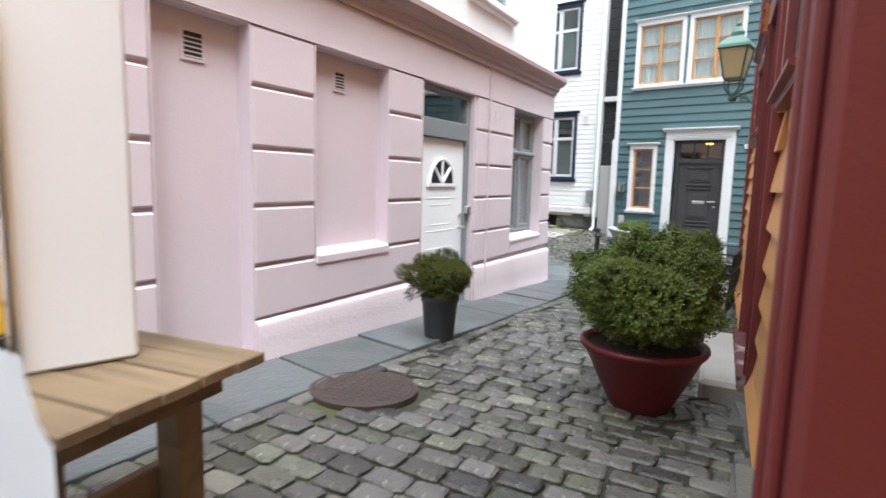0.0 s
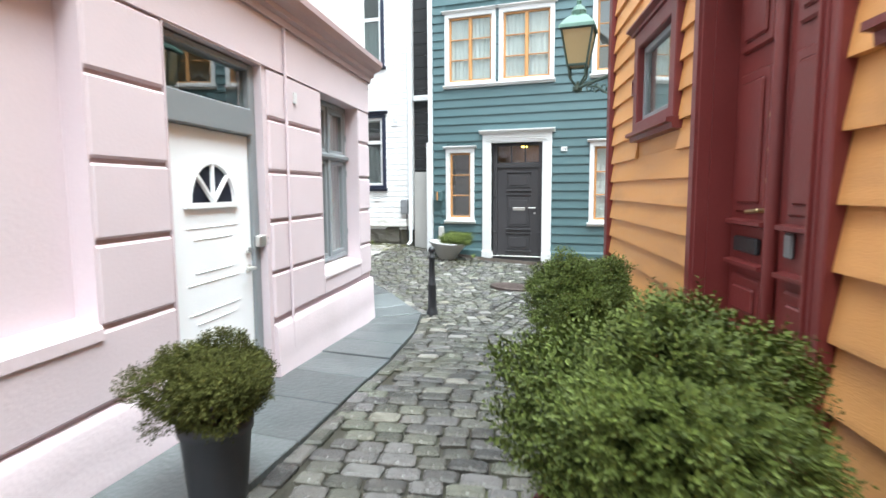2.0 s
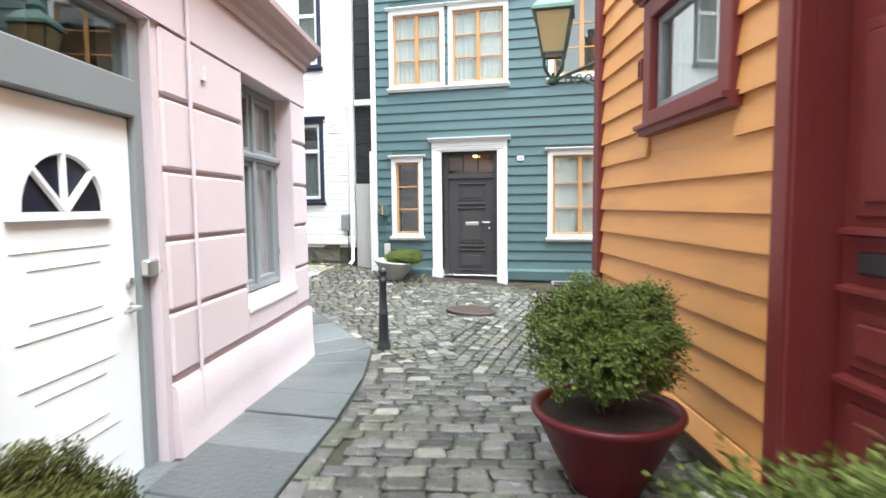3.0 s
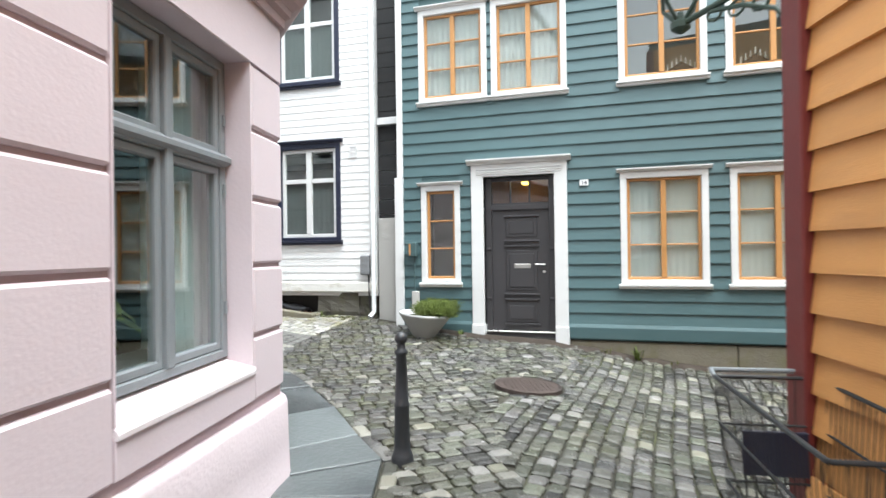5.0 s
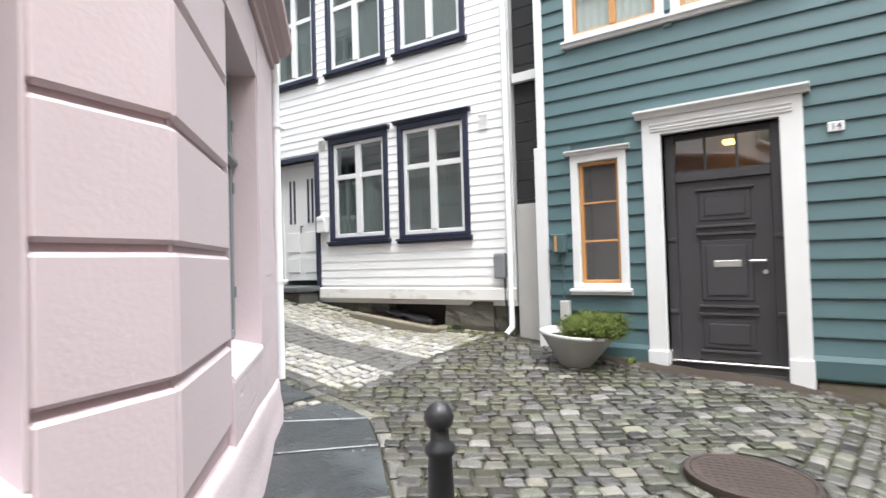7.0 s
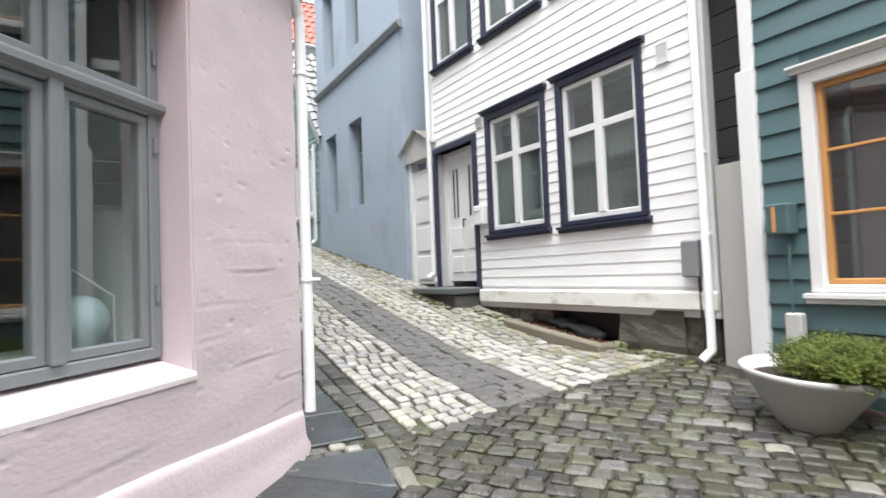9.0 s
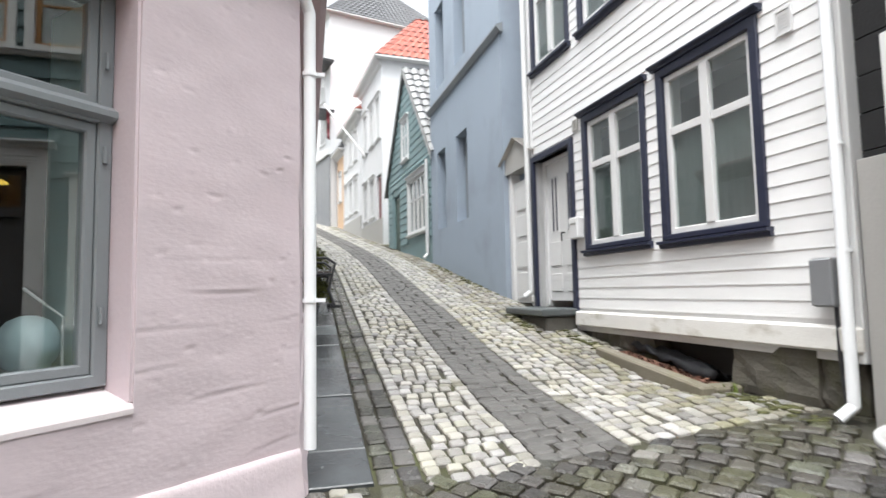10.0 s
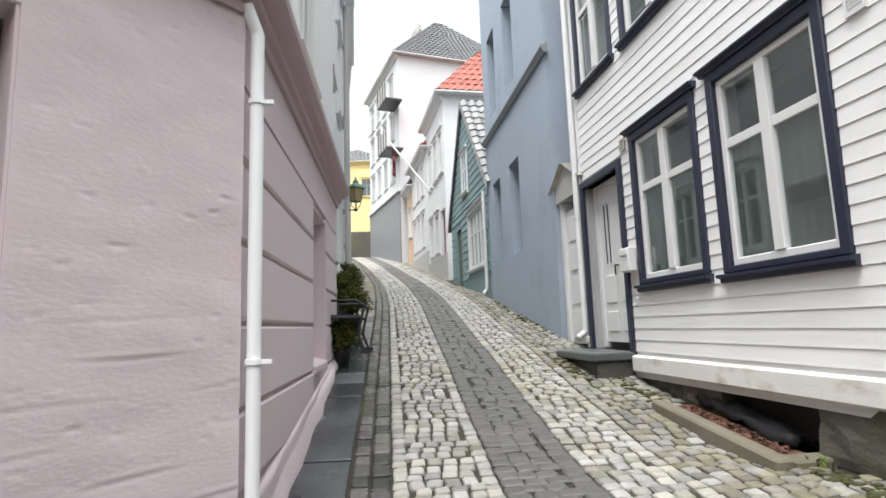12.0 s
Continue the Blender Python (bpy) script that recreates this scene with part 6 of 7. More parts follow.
def tuft(x, y, n, h, seed, material, label):
    t = thing("weed", pose(x, y, ground_z(x, y)), label, "weed")
    r = random.Random(seed)
    verts, faces = [], []
    for i in range(n):
        a, l = r.uniform(0, 6.28), h * r.uniform(0.5, 1.0)
        b0 = Vector((r.uniform(-0.06, 0.06), r.uniform(-0.04, 0.04), 0.0))
        out = Vector((math.cos(a) * 0.35, math.sin(a) * 0.35 - 0.1, 1)).normalized()
        s = Vector((-math.sin(a), math.cos(a), 0)) * 0.006
        o = len(verts)
        mid = b0 + out * l * 0.55
        tip = b0 + out * l + Vector((math.cos(a), math.sin(a), -0.6)) * l * 0.25
        verts += [b0 - s, b0 + s, mid + s, mid - s, tip]
        faces += [(o, o + 1, o + 2, o + 3), (o + 3, o + 2, o + 4)]
    raw_part("blades", verts, faces, material, t)
    return t


tuft(-2.15, 12.98, 26, 0.34, 61, LEAF, "thin green weed against the teal boards")
tuft(-2.6, 12.97, 16, 0.14, 62, LEAF_DARK, "low weed in the soil by a wall")
tuft(-1.7, 12.97, 14, 0.12, 63, LEAF_DARK, "low weed in the soil by a wall")
tuft(-4.75, 12.95, 14, 0.14, 64, LEAF, "low weed in the soil by a wall")
tuft(-7.3, 13.2, 22, 0.13, 65, LEAF, "mossy weed beside the cellar opening")


def candle_arch(x, z):
    """A seven-armed candle arch on a window ledge."""
    t = thing("candle_arch", pose(x, 13.22, z), "white electric candle arch on a window ledge", "candle arch")
    bm = bmesh.new()
    for s in (-1, 1):
        q = [(0.0, 0.16), (s * 0.2, 0.03), (s * 0.2, 0.0), (0.0, 0.0)]
        f, k = [bm.verts.new((u, -0.012, w)) for u, w in q], [bm.verts.new((u, 0.012, w)) for u, w in q]
        bm.faces.new(f)
        bm.faces.new(k[::-1])
        for i in range(4):
            bm.faces.new((f[i], k[i], k[(i + 1) % 4], f[(i + 1) % 4]))
    part("stand", bm, BLACK_BOARD, t, "dark triangular stand")
    for i in range(7):
        u = -0.18 + 0.06 * i
        h = 0.16 - 0.65 * abs(u)
        part("candle", tube(bmesh.new(), (u, 0, h), (u, 0, h + 0.09), 0.008, n=8), WHITE, t)
    return t


candle_arch(-1.52, 3.84)
candle_arch(-0.58, 3.84)

hose = thing("garden_cable", pose(0, 0, 0), "thin black cable lying on the setts", "cable")
pts = [(-1.02 + 0.1 * math.sin(t * 2.2) + 0.05 * t, 3.1 + 0.25 * t, 0.0) for t in np.linspace(0, 4, 14)]
part("cord", chain(bmesh.new(), [(x, y, ground_z(x, y) + 0.03) for x, y, z in pts], 0.008, 6), IRON, hose)


# ---- the upper street: houses further up ----
def yr(x):
    return 13.04 + 0.0413 * (x + 13.8) + 0.6 * street_mid(x)


def yl(x):
    return 9.72 + 0.03 * (x + 11.2) + 0.95 * street_mid(x)


def row_house(name, a, b, z0, z1, material, rows, label, roof=None, style=WHITE, cas=WHITE, boards=None, door=None, depth=7.0, base=None, cornice=True):
    """A house of the row by its facade from a to b; rows of windows (u from, u to, z from, z to)."""
    L = math.hypot(b[0] - a[0], b[1] - a[1])
    h = thing(name, facade(a, b), label, "house")
    holes = [(u0 + 0.06, u1 - 0.06, c + 0.06, d - 0.06) for u0, u1, c, d in rows] + ([door] if door else [])
    w = part("wall", wall_mesh(0.0, L, z0 - 1.5, z1, holes, 0.0, 0.25), material, h)
    for u0, u1, c, d in rows:
        window(h, u0, u1, c, d, cas, 0.1, style, 2, [(0.62, 0.05)], post=0.07, fw=0.05, back=DARK, head=True)
    if door:
        part("door", boxes((door[0] + 0.02, door[1] - 0.02, 0.08, 0.13, door[2], door[3] - 0.02), bev=0.005), RED, h)
    if base:
        part("base_course", boxes((0.0, L, -0.04, 0.0, z0 - 1.5, base), bev=0.01), GREY_RENDER, h)
    if cornice:
        bm = bmesh.new()
        extrude_profile(bm, [(0.0, z1 - 0.25), (-0.08, z1 - 0.2), (-0.1, z1 - 0.1), (-0.25, z1), (-0.25, z1 + 0.05), (0.0, z1 + 0.08)], -0.05, L + 0.05)
        part("cornice", bm, cas, h)
    t = 0.2
    part("side_wall", boxes((0.0, t, 0.25, depth, z0 - 1.5, z1)), material, h)
    part("side_wall", boxes((L - t, L, 0.25, depth, z0 - 1.5, z1)), material, h)
    part("back_wall", boxes((t, L - t, depth - t, depth, z0 - 1.5, z1)), material, h)
    if roof:
        roof_mat, rise = roof
        hip_roof(h, L, depth, z1, rise, roof_mat)
    else:
        part("lid", boxes((0.0, L, 0.0, depth, z1, z1 + 0.15)), TILE_DARK, h)
    return h


def tile_roof(u0, u1, y0, y1, z0, z1, course=0.33, width=0.24):
    """Overlapping rows of curved tiles on one slope."""
    bm = bmesh.new()
    n, k = max(2, int(math.hypot(y1 - y0, z1 - z0) / course)), max(2, int((u1 - u0) / width))
    for i in range(n):
        ya, yb = y0 + (y1 - y0) * i / n, y0 + (y1 - y0) * (i + 1.15) / n
        za, zb = z0 + (z1 - z0) * i / n + 0.045, z0 + (z1 - z0) * (i + 1.15) / n + 0.01
        for j in range(k):
            ua, ub = u0 + (u1 - u0) * j / k, u0 + (u1 - u0) * (j + 1.02) / k
            um = (ua + ub) / 2
            p = [bm.verts.new(c) for c in ((ua, ya, za), (um, ya, za + 0.045), (ub, ya, za), (ub, yb, zb), (um, yb, zb + 0.045), (ua, yb, zb))]
            bm.faces.new((p[0], p[1], p[4], p[5]))
            bm.faces.new((p[1], p[2], p[3], p[4]))
            q = [bm.verts.new(c) for c in ((ua, ya, za - 0.04), (ub, ya, za - 0.04))]
            bm.faces.new((p[0], q[0], q[1], p[2], p[1]))
    # sheathing
    q = [bm.verts.new(c) for c in ((u0, y0, z0), (u1, y0, z0), (u1, y1, z1), (u0, y1, z1))]
    bm.faces.new(q)
    return bm


def hip_roof(h, L, D, z1, rise, roof_mat, o=0.3):
    """Four tiled slopes; the end slopes are hipped."""
    run = min(L, D) / 2
    for side in range(4):
        bm = bmesh.new()
        span, inward = (L, D) if side in (0, 2) else (D, L)
        n = max(3, int(math.hypot(run, rise) / 0.36))
        for i in range(n):
            t0, t1 = i / n, (i + 1.12) / n
            k = max(1, int((span + 2 * o - 2 * (run + o) * (t0 + t1) / 2) / 0.26))
            for j in range(k):
                q = []
                for t, zz, jj in ((t0, 0.05, j), (t0, 0.10, j + 0.5), (t0, 0.05, j + 1), (t1, 0.015, j + 1), (t1, 0.06, j + 0.5), (t1, 0.015, j)):
                    s0, s1 = -o + (run + o) * t, span + o - (run + o) * t
                    along_, in_ = s0 + (s1 - s0) * jj / k, -o + (run + o) * t
                    x, y = (along_, in_) if side == 0 else (L - in_, along_) if side == 1 else (L - along_, D - in_) if side == 2 else (in_, D - along_)
                    q.append(bm.verts.new((x, y, z1 + rise * min(t, 1.0) + zz)))
                bm.faces.new((q[0], q[1], q[4], q[5]))
                bm.faces.new((q[1], q[2], q[3], q[4]))
        part("roof", bm, roof_mat, h)
    part("eave_board", boxes((-o, L + o, -o, D + o, z1 - 0.02, z1 + 0.04)), OFF_WHITE, h)
    bm = bmesh.new()
    lo = [bm.verts.new(p) for p in ((-0.2, -0.2, z1 + 0.041), (L + 0.2, -0.2, z1 + 0.041), (L + 0.2, D + 0.2, z1 + 0.041), (-0.2, D + 0.2, z1 + 0.041))]
    ra, rb = (Vector((run, D / 2, z1 + rise - 0.06)), Vector((L - run, D / 2, z1 + rise - 0.06))) if L >= D else (Vector((L / 2, run, z1 + rise - 0.06)), Vector((L / 2, D - run, z1 + rise - 0.06)))
    if (ra - rb).length < 0.02:
        rb = rb + Vector((0.02, 0.02, 0))
    bmesh.ops.convex_hull(bm, input=lo + [bm.verts.new(ra), bm.verts.new(rb)])
    part("sheathing", bm, DARK, h)


def pt(x, f):
    return (x, f(x))


# small gabled teal house
G0, G1 = pt(-21.4, yr), pt(-16.6, yr)
gab = thing("gabled_house", facade(G0, G1), "small weathered teal clapboard house with a white-edged gable", "house")
GL = math.hypot(G1[0] - G0[0], G1[1] - G0[1])
gholes = [(2.55, 4.35, 2.75, 4.25), (1.95, 2.65, 5.0, 6.2), (0.7, 1.5, 0.0, 4.1)]
gw = part("wall", wall_mesh(0.0, GL, 0.5, 4.6, gholes[:1] + gholes[2:], 0.0, 0.2), SLATE_TEAL, gab)
clapboards(gw, 0.0, GL, 2.5, 4.6, 0.2, [(2.45, 4.45, 2.6, 4.35), (0.6, 1.6, 0, 4.2)], SLATE_TEAL, 0.03, 31)
bm = bmesh.new()
q = [bm.verts.new(p) for p in ((0.0, 0.0, 4.6), (GL, 0.0, 4.6), (GL / 2, 0.0, 7.45))]
bm.faces.new(q)
bmesh.ops.solidify(bm, geom=bm.faces[:], thickness=0.15)
part("gable_wall", bm, SLATE_TEAL, gab)
z = 4.62
while z < 7.2:
    half = GL / 2 * (7.45 - z) / 2.85
    part("plank", boxes((GL / 2 - half, GL / 2 + half, -0.02, 0.0, z, z + 0.17), bev=0.004), SLATE_TEAL, gw)
    z += 0.2
window(gab, 2.5, 4.4, 2.7, 4.3, WHITE, 0.09, WHITE, 4, [(0.6, 0.04)], post=0.07, back=ROOM, cas_label="white window casing")
window(gab, 1.95, 2.75, 4.95, 6.15, WHITE, 0.09, WHITE, 2, [(0.6, 0.04)], post=0.05, y=-0.02, curtain=None, inset=0.02, cas_label="white attic window casing")
part("door", boxes((0.72, 1.48, 0.06, 0.12, 2.1, 4.05), bev=0.005), GREEN_IRON, gab, "dark green door")
for s, a, b in ((0, (-0.35, 4.2), (GL / 2, 7.62)), (1, (GL / 2, 7.62), (GL + 0.35, 4.45))):
    bm = bmesh.new()
    q = [bm.verts.new(p) for p in ((a[0], -0.11, a[1] - 0.16), (b[0], -0.11, b[1] - 0.16), (b[0], -0.11, b[1] + 0.06), (a[0], -0.11, a[1] + 0.06))]
    bm.faces.new(q)
    bmesh.ops.solidify(bm, geom=bm.faces[:], thickness=0.05)
    part("bargeboard", bm, OFF_WHITE, gab, "white bargeboard")


def slope_roof(a, b, y0, y1):
    """Tiles on a slope that falls along the facade."""
    bm = tile_roof(y0, y1, 0.0, math.hypot(b[0] - a[0], b[1] - a[1]), 0.0, 0.0)
    d = Vector((b[0] - a[0], 0, b[1] - a[1])).normalized()
    nrm = Vector((-d.z, 0, d.x))
    if nrm.z < 0:
        nrm = -nrm
    for v in bm.verts:
        c = v.co.copy()
        v.co = Vector((a[0], c.x, a[1])) + d * c.y + nrm * c.z
    return bm


part("roof", slope_roof((GL + 0.3, 4.5), (GL / 2, 7.62), -0.09, 6.0), TILE_GREY, gab, "grey glazed pantile roof slope")
part("roof", slope_roof((-0.3, 4.25), (GL / 2, 7.62), -0.09, 6.0), TILE_GREY, gab, "grey glazed pantile roof slope")
part("side_wall", boxes((GL - 0.2, GL, 0.2, 6.0, 0.5, 4.6)), SLATE_TEAL, gab)
part("side_wall", boxes((0.0, 0.2, 0.2, 6.0, 0.5, 4.6)), SLATE_TEAL, gab)
rain_pipe(facade(G0, G1), [(GL - 0.05, -0.2, 1.95), (GL - 0.08, -0.1, 2.05), (GL - 0.08, -0.1, 4.4)], 0.04, WHITE, "white rain pipe on a small gabled house", [(GL - 0.08, -0.1, 3.2)])

ra, rb = pt(-26.0, yr), pt(-22.3, yr)
row_house("white_town_house", ra, rb, 3.0, 9.3, FAR_WHITE, [(0.4, 1.3, 3.9, 5.4), (1.6, 2.5, 3.9, 5.4), (0.4, 1.3, 6.6, 8.2), (1.6, 2.5, 6.6, 8.2), (2.7, 3.5, 6.6, 8.2)], "white clapboard town house with a red tiled roof", roof=(TILE_RED, 2.6), door=(2.75, 3.5, 2.9, 5.3), base=3.7, depth=6.5)
row_house("white_town_house", pt(-30.0, yr), pt(-26.1, yr), 3.6, 8.6, FAR_WHITE, [(0.3, 1.1, 4.6, 6.1), (1.4, 2.2, 4.6, 6.1), (2.5, 3.3, 4.6, 6.1), (0.3, 1.1, 6.8, 8.2), (1.4, 2.2, 6.8, 8.2), (2.5, 3.3, 6.8, 8.2)], "white plastered town house with tall windows", roof=(TILE_RED, 2.2), base=4.3, depth=6.5)
row_house("tan_house", pt(-31.6, yr), pt(-30.1, yr), 4.2, 8.0, TAN_WALL, [(0.4, 1.2, 5.6, 7.0)], "narrow tan rendered house with a steep roof", roof=(TILE_DARK, 1.6), depth=5)
big = row_house("white_apartment_house", (-38.5, 9.45), (-31.9, 11.2), 4.6, 15.75, FAR_WHITE, [(0.5 + 1.5 * i, 1.5 + 1.5 * i, z, z + 1.6) for i in range(4) for z in (9.0, 11.3, 13.4)], "tall white apartment house over a grey ground floor", roof=(TILE_DARK, 4.2), depth=7.5)
part("grey_base", boxes((0.0, 6.82, -0.05, 0.0, 3.0, 8.2)), METER_GREY, big, "grey rendered ground floor")
part("band", boxes((-0.05, 6.93, -0.16, 0.0, 8.2, 8.4)), OFF_WHITE, big)
for z in (10.2, 12.8):
    bal = part("balcony", boxes((6.0, 7.6, -0.9, -0.02, z, z + 0.1)), IRON, big, "dark steel balcony")
    part("glass_front", boxes((6.0, 7.6, -0.9, -0.87, z + 0.1, z + 1.0)), GREY_RENDER, bal)
    for k in range(4):
        part("baluster", boxes((6.0 + 0.52 * k, 6.04 + 0.52 * k, -0.93, -0.9, z, z + 1.1)), IRON, bal)
chim = part("chimney", boxes((3.6, 4.5, 1.8, 2.4, 17.0, 18.7), bev=0.03), GREY_RENDER, big)
for k in range(3):
    part("chimney_pot", lathe(bmesh.new(), [(0.14, 0), (0.16, 0.05), (0.12, 0.4)], 10, (3.75 + 0.3 * k, 2.1, 18.7)), GREY_RENDER, chim)
row_house("yellow_house", (-47.0, 4.5), (-46.0, 10.6), 7.0, 14.2, YELLOW_WALL, [(2.1, 3.0, 11.4, 12.9), (1.6, 2.9, 9.2, 10.3), (4.0, 5.0, 11.4, 12.9)], "yellow rendered house under a grey tiled roof", roof=(TILE_GREY, 2.0), cas=YELLOW_WALL, style=GREY_FRAME)
row_house("yellow_house", (-44.0, 9.5), (-40.5, 9.9), 6.8, 15.4, YELLOW_WALL, [(0.6, 1.4, 11.0, 12.8)], "tall yellow rendered house behind an apartment house", roof=(TILE_DARK, 2.0), cas=YELLOW_WALL, style=GREY_FRAME)
gwall = thing("garden_wall", pose(-43.0, 3.5, 5.0), "dark mossy stone garden wall across the street's end", "wall")
part("masonry", boxes((0.0, 0.5, 0.0, 7.4, -1.0, 3.0), bev=0.05), STONE, gwall)

# left side of the street beyond the pink house
row_house("white_row_house", pt(-11.25, yl), pt(-15.6, yl), 0.9, 8.6, WHITE, [(0.6, 1.5, 2.3, 3.8), (2.4, 3.3, 2.3, 3.8), (0.6, 1.5, 5.2, 6.9), (2.4, 3.3, 5.2, 6.9)], "white plastered row house with a moulded eaves cornice", roof=(TILE_DARK, 2.5), base=1.9, depth=6)
row_house("white_row_house", pt(-15.7, yl), pt(-20.5, yl), 1.7, 9.6, WHITE, [(0.6, 1.5, 3.2, 4.7), (2.6, 3.5, 3.2, 4.7), (0.6, 1.5, 6.2, 7.8), (2.6, 3.5, 6.2, 7.8)], "white row house with projecting eaves", roof=(TILE_DARK, 2.5), base=2.6, depth=6)
row_house("white_row_house", pt(-20.6, yl), pt(-27.0, yl), 2.6, 10.2, WHITE, [(0.6, 1.5, 4.0, 5.5), (2.6, 3.5, 4.0, 5.5)], "white row house further up the street", roof=(TILE_DARK, 2.5), depth=6)
rain_pipe(facade(pt(-15.6, yl), pt(-16.6, yl)), [(0.0, -0.1, 1.8), (0.0, -0.1, 8.4)], 0.05, GREY_RENDER, "grey rain pipe between row houses", [(0, -0.1, 4.0)])
rain_pipe(facade(pt(-20.5, yl), pt(-21.5, yl)), [(0.0, -0.1, 2.6), (0.0, -0.1, 9.4)], 0.05, GREY_RENDER, "grey rain pipe between row houses", [(0, -0.1, 5.0)])
l2 = copy_thing(lantern, pose(-16.0, 9.84, 3.84, 0, 0, -49) @ Matrix.Diagonal((0.75, 0.75, 0.75, 1)))
l2["label"] = "small green iron wall lantern with cream glass"
flag = thing("flag", pose(-25.0, yr(-25.0), 6.4), "furled red flag on a white slanted pole", "flag")
part("pole", tube(bmesh.new(), (0, 0, 0), (-1.0, -1.6, 2.4), 0.04, n=10), WHITE, flag)
bm = bmesh.new()
g = [[bm.verts.new((-1.0 + 0.07 * math.sin(i * 1.3) + 0.08 * j / 4, -1.5 + 0.12 * j / 4, 2.3 - 1.3 * i / 12 - 0.1 * j / 4)) for j in range(5)] for i in range(13)]
for i in range(12):
    for j in range(4):
        bm.faces.new((g[i][j], g[i + 1][j], g[i + 1][j + 1], g[i][j + 1]))
bmesh.ops.solidify(bm, geom=bm.faces[:], thickness=0.01)
part("cloth", bm, FLAG_RED, flag)


# iron bench and pots on the left pavement
def bench(x, y, rz):
    b = thing("iron_bench", pose(x, y, ground_z(x, y) + 0.02, 0, 0, rz), "rusty iron bench with timber slats on the pavement", "bench")
    for u in (0.0, 1.1):
        bm = chain(bmesh.new(), [(u, 0.5, 0.0), (u, 0.42, 0.22), (u, 0.46, 0.42), (u, 0.1, 0.42), (u, 0.02, 0.85)], 0.018, 6)
        chain(bm, [(u, 0.02, 0.0), (u, 0.1, 0.25), (u, 0.1, 0.42)], 0.018, 6)
        chain(bm, [(u, 0.46, 0.42), (u, 0.5, 0.55), (u, 0.4, 0.62), (u, 0.08, 0.62)], 0.015, 6)
        box(bm, u - 0.04, u + 0.04, 0.44, 0.56, 0.0, 0.035)
        part("end_frame", bm, IRON, b)
    for k in range(4):
        part("seat_slat", boxes((0.0, 1.1, 0.11 + 0.085 * k, 0.18 + 0.085 * k, 0.43, 0.455), bev=0.004), RUST, b)
    for k in range(3):
        part("back_slat", boxes((0.0, 1.1, 0.075 - 0.02 * k, 0.095 - 0.02 * k, 0.55 + 0.1 * k, 0.62 + 0.1 * k), bev=0.004), RUST, b)
    return b


bench(-11.6, yl(-11.6) + 0.04, 0)
for i, (px, py, r, h, s) in enumerate([(-10.75, 9.96, 0.10, 0.2, 41), (-13.2, 9.78, 0.2, 0.4, 42), (-14.2, 9.72, 0.22, 0.45, 43), (-15.4, 9.6, 0.2, 0.4, 44), (-12.9, 9.95, 0.15, 0.3, 45)]):
    potted_bush("street_pot_plant", px, py, [(r * 0.7, 0.0), (r, h), (r * 1.06, h), (r * 0.9, h - 0.03)], (POT_GREY, GREY_RENDER, POT_GREY, POT_WHITE, POT_GREY)[i], r * 0.88, h - 0.04, (0, 0, h + r * 1.1), (r * 1.3, r * 1.3, r * 1.5), 160, 0.045, s, "small evergreen in a pot on the pavement", LEAF_DARK)


# ---- paving ----
def sett_rows(ux, uy, lx, ly, h, rng, crown=0.010, cut=0.25, gap=0.006):
    """One sett's corners: a cut-cornered block with a rounded top, in its own axes."""
    hx, hy = lx / 2 - gap, ly / 2 - gap
    c = min(hx, hy) * cut
    ring = [(-hx + c, -hy), (hx - c, -hy), (hx, -hy + c), (hx, hy - c), (hx - c, hy), (-hx + c, hy), (-hx, hy - c), (-hx, -hy + c)]
    ring = [(x + rng.uniform(-0.006, 0.006), y + rng.uniform(-0.006, 0.006)) for x, y in ring]
    k = min(0.82, 1 - 0.012 / min(hx, hy))
    v = [(x, y, -0.04) for x, y in ring] + [(x, y, h - crown) for x, y in ring] + [(x * k, y * k, h + rng.uniform(-0.002, 0.002)) for x, y in ring]
    f = []
    for a in (0, 8):
        f += [(a + i, a + (i + 1) % 8, a + 8 + (i + 1) % 8, a + 8 + i) for i in range(8)]
    f.append(tuple(range(16, 24)))
    return v, f


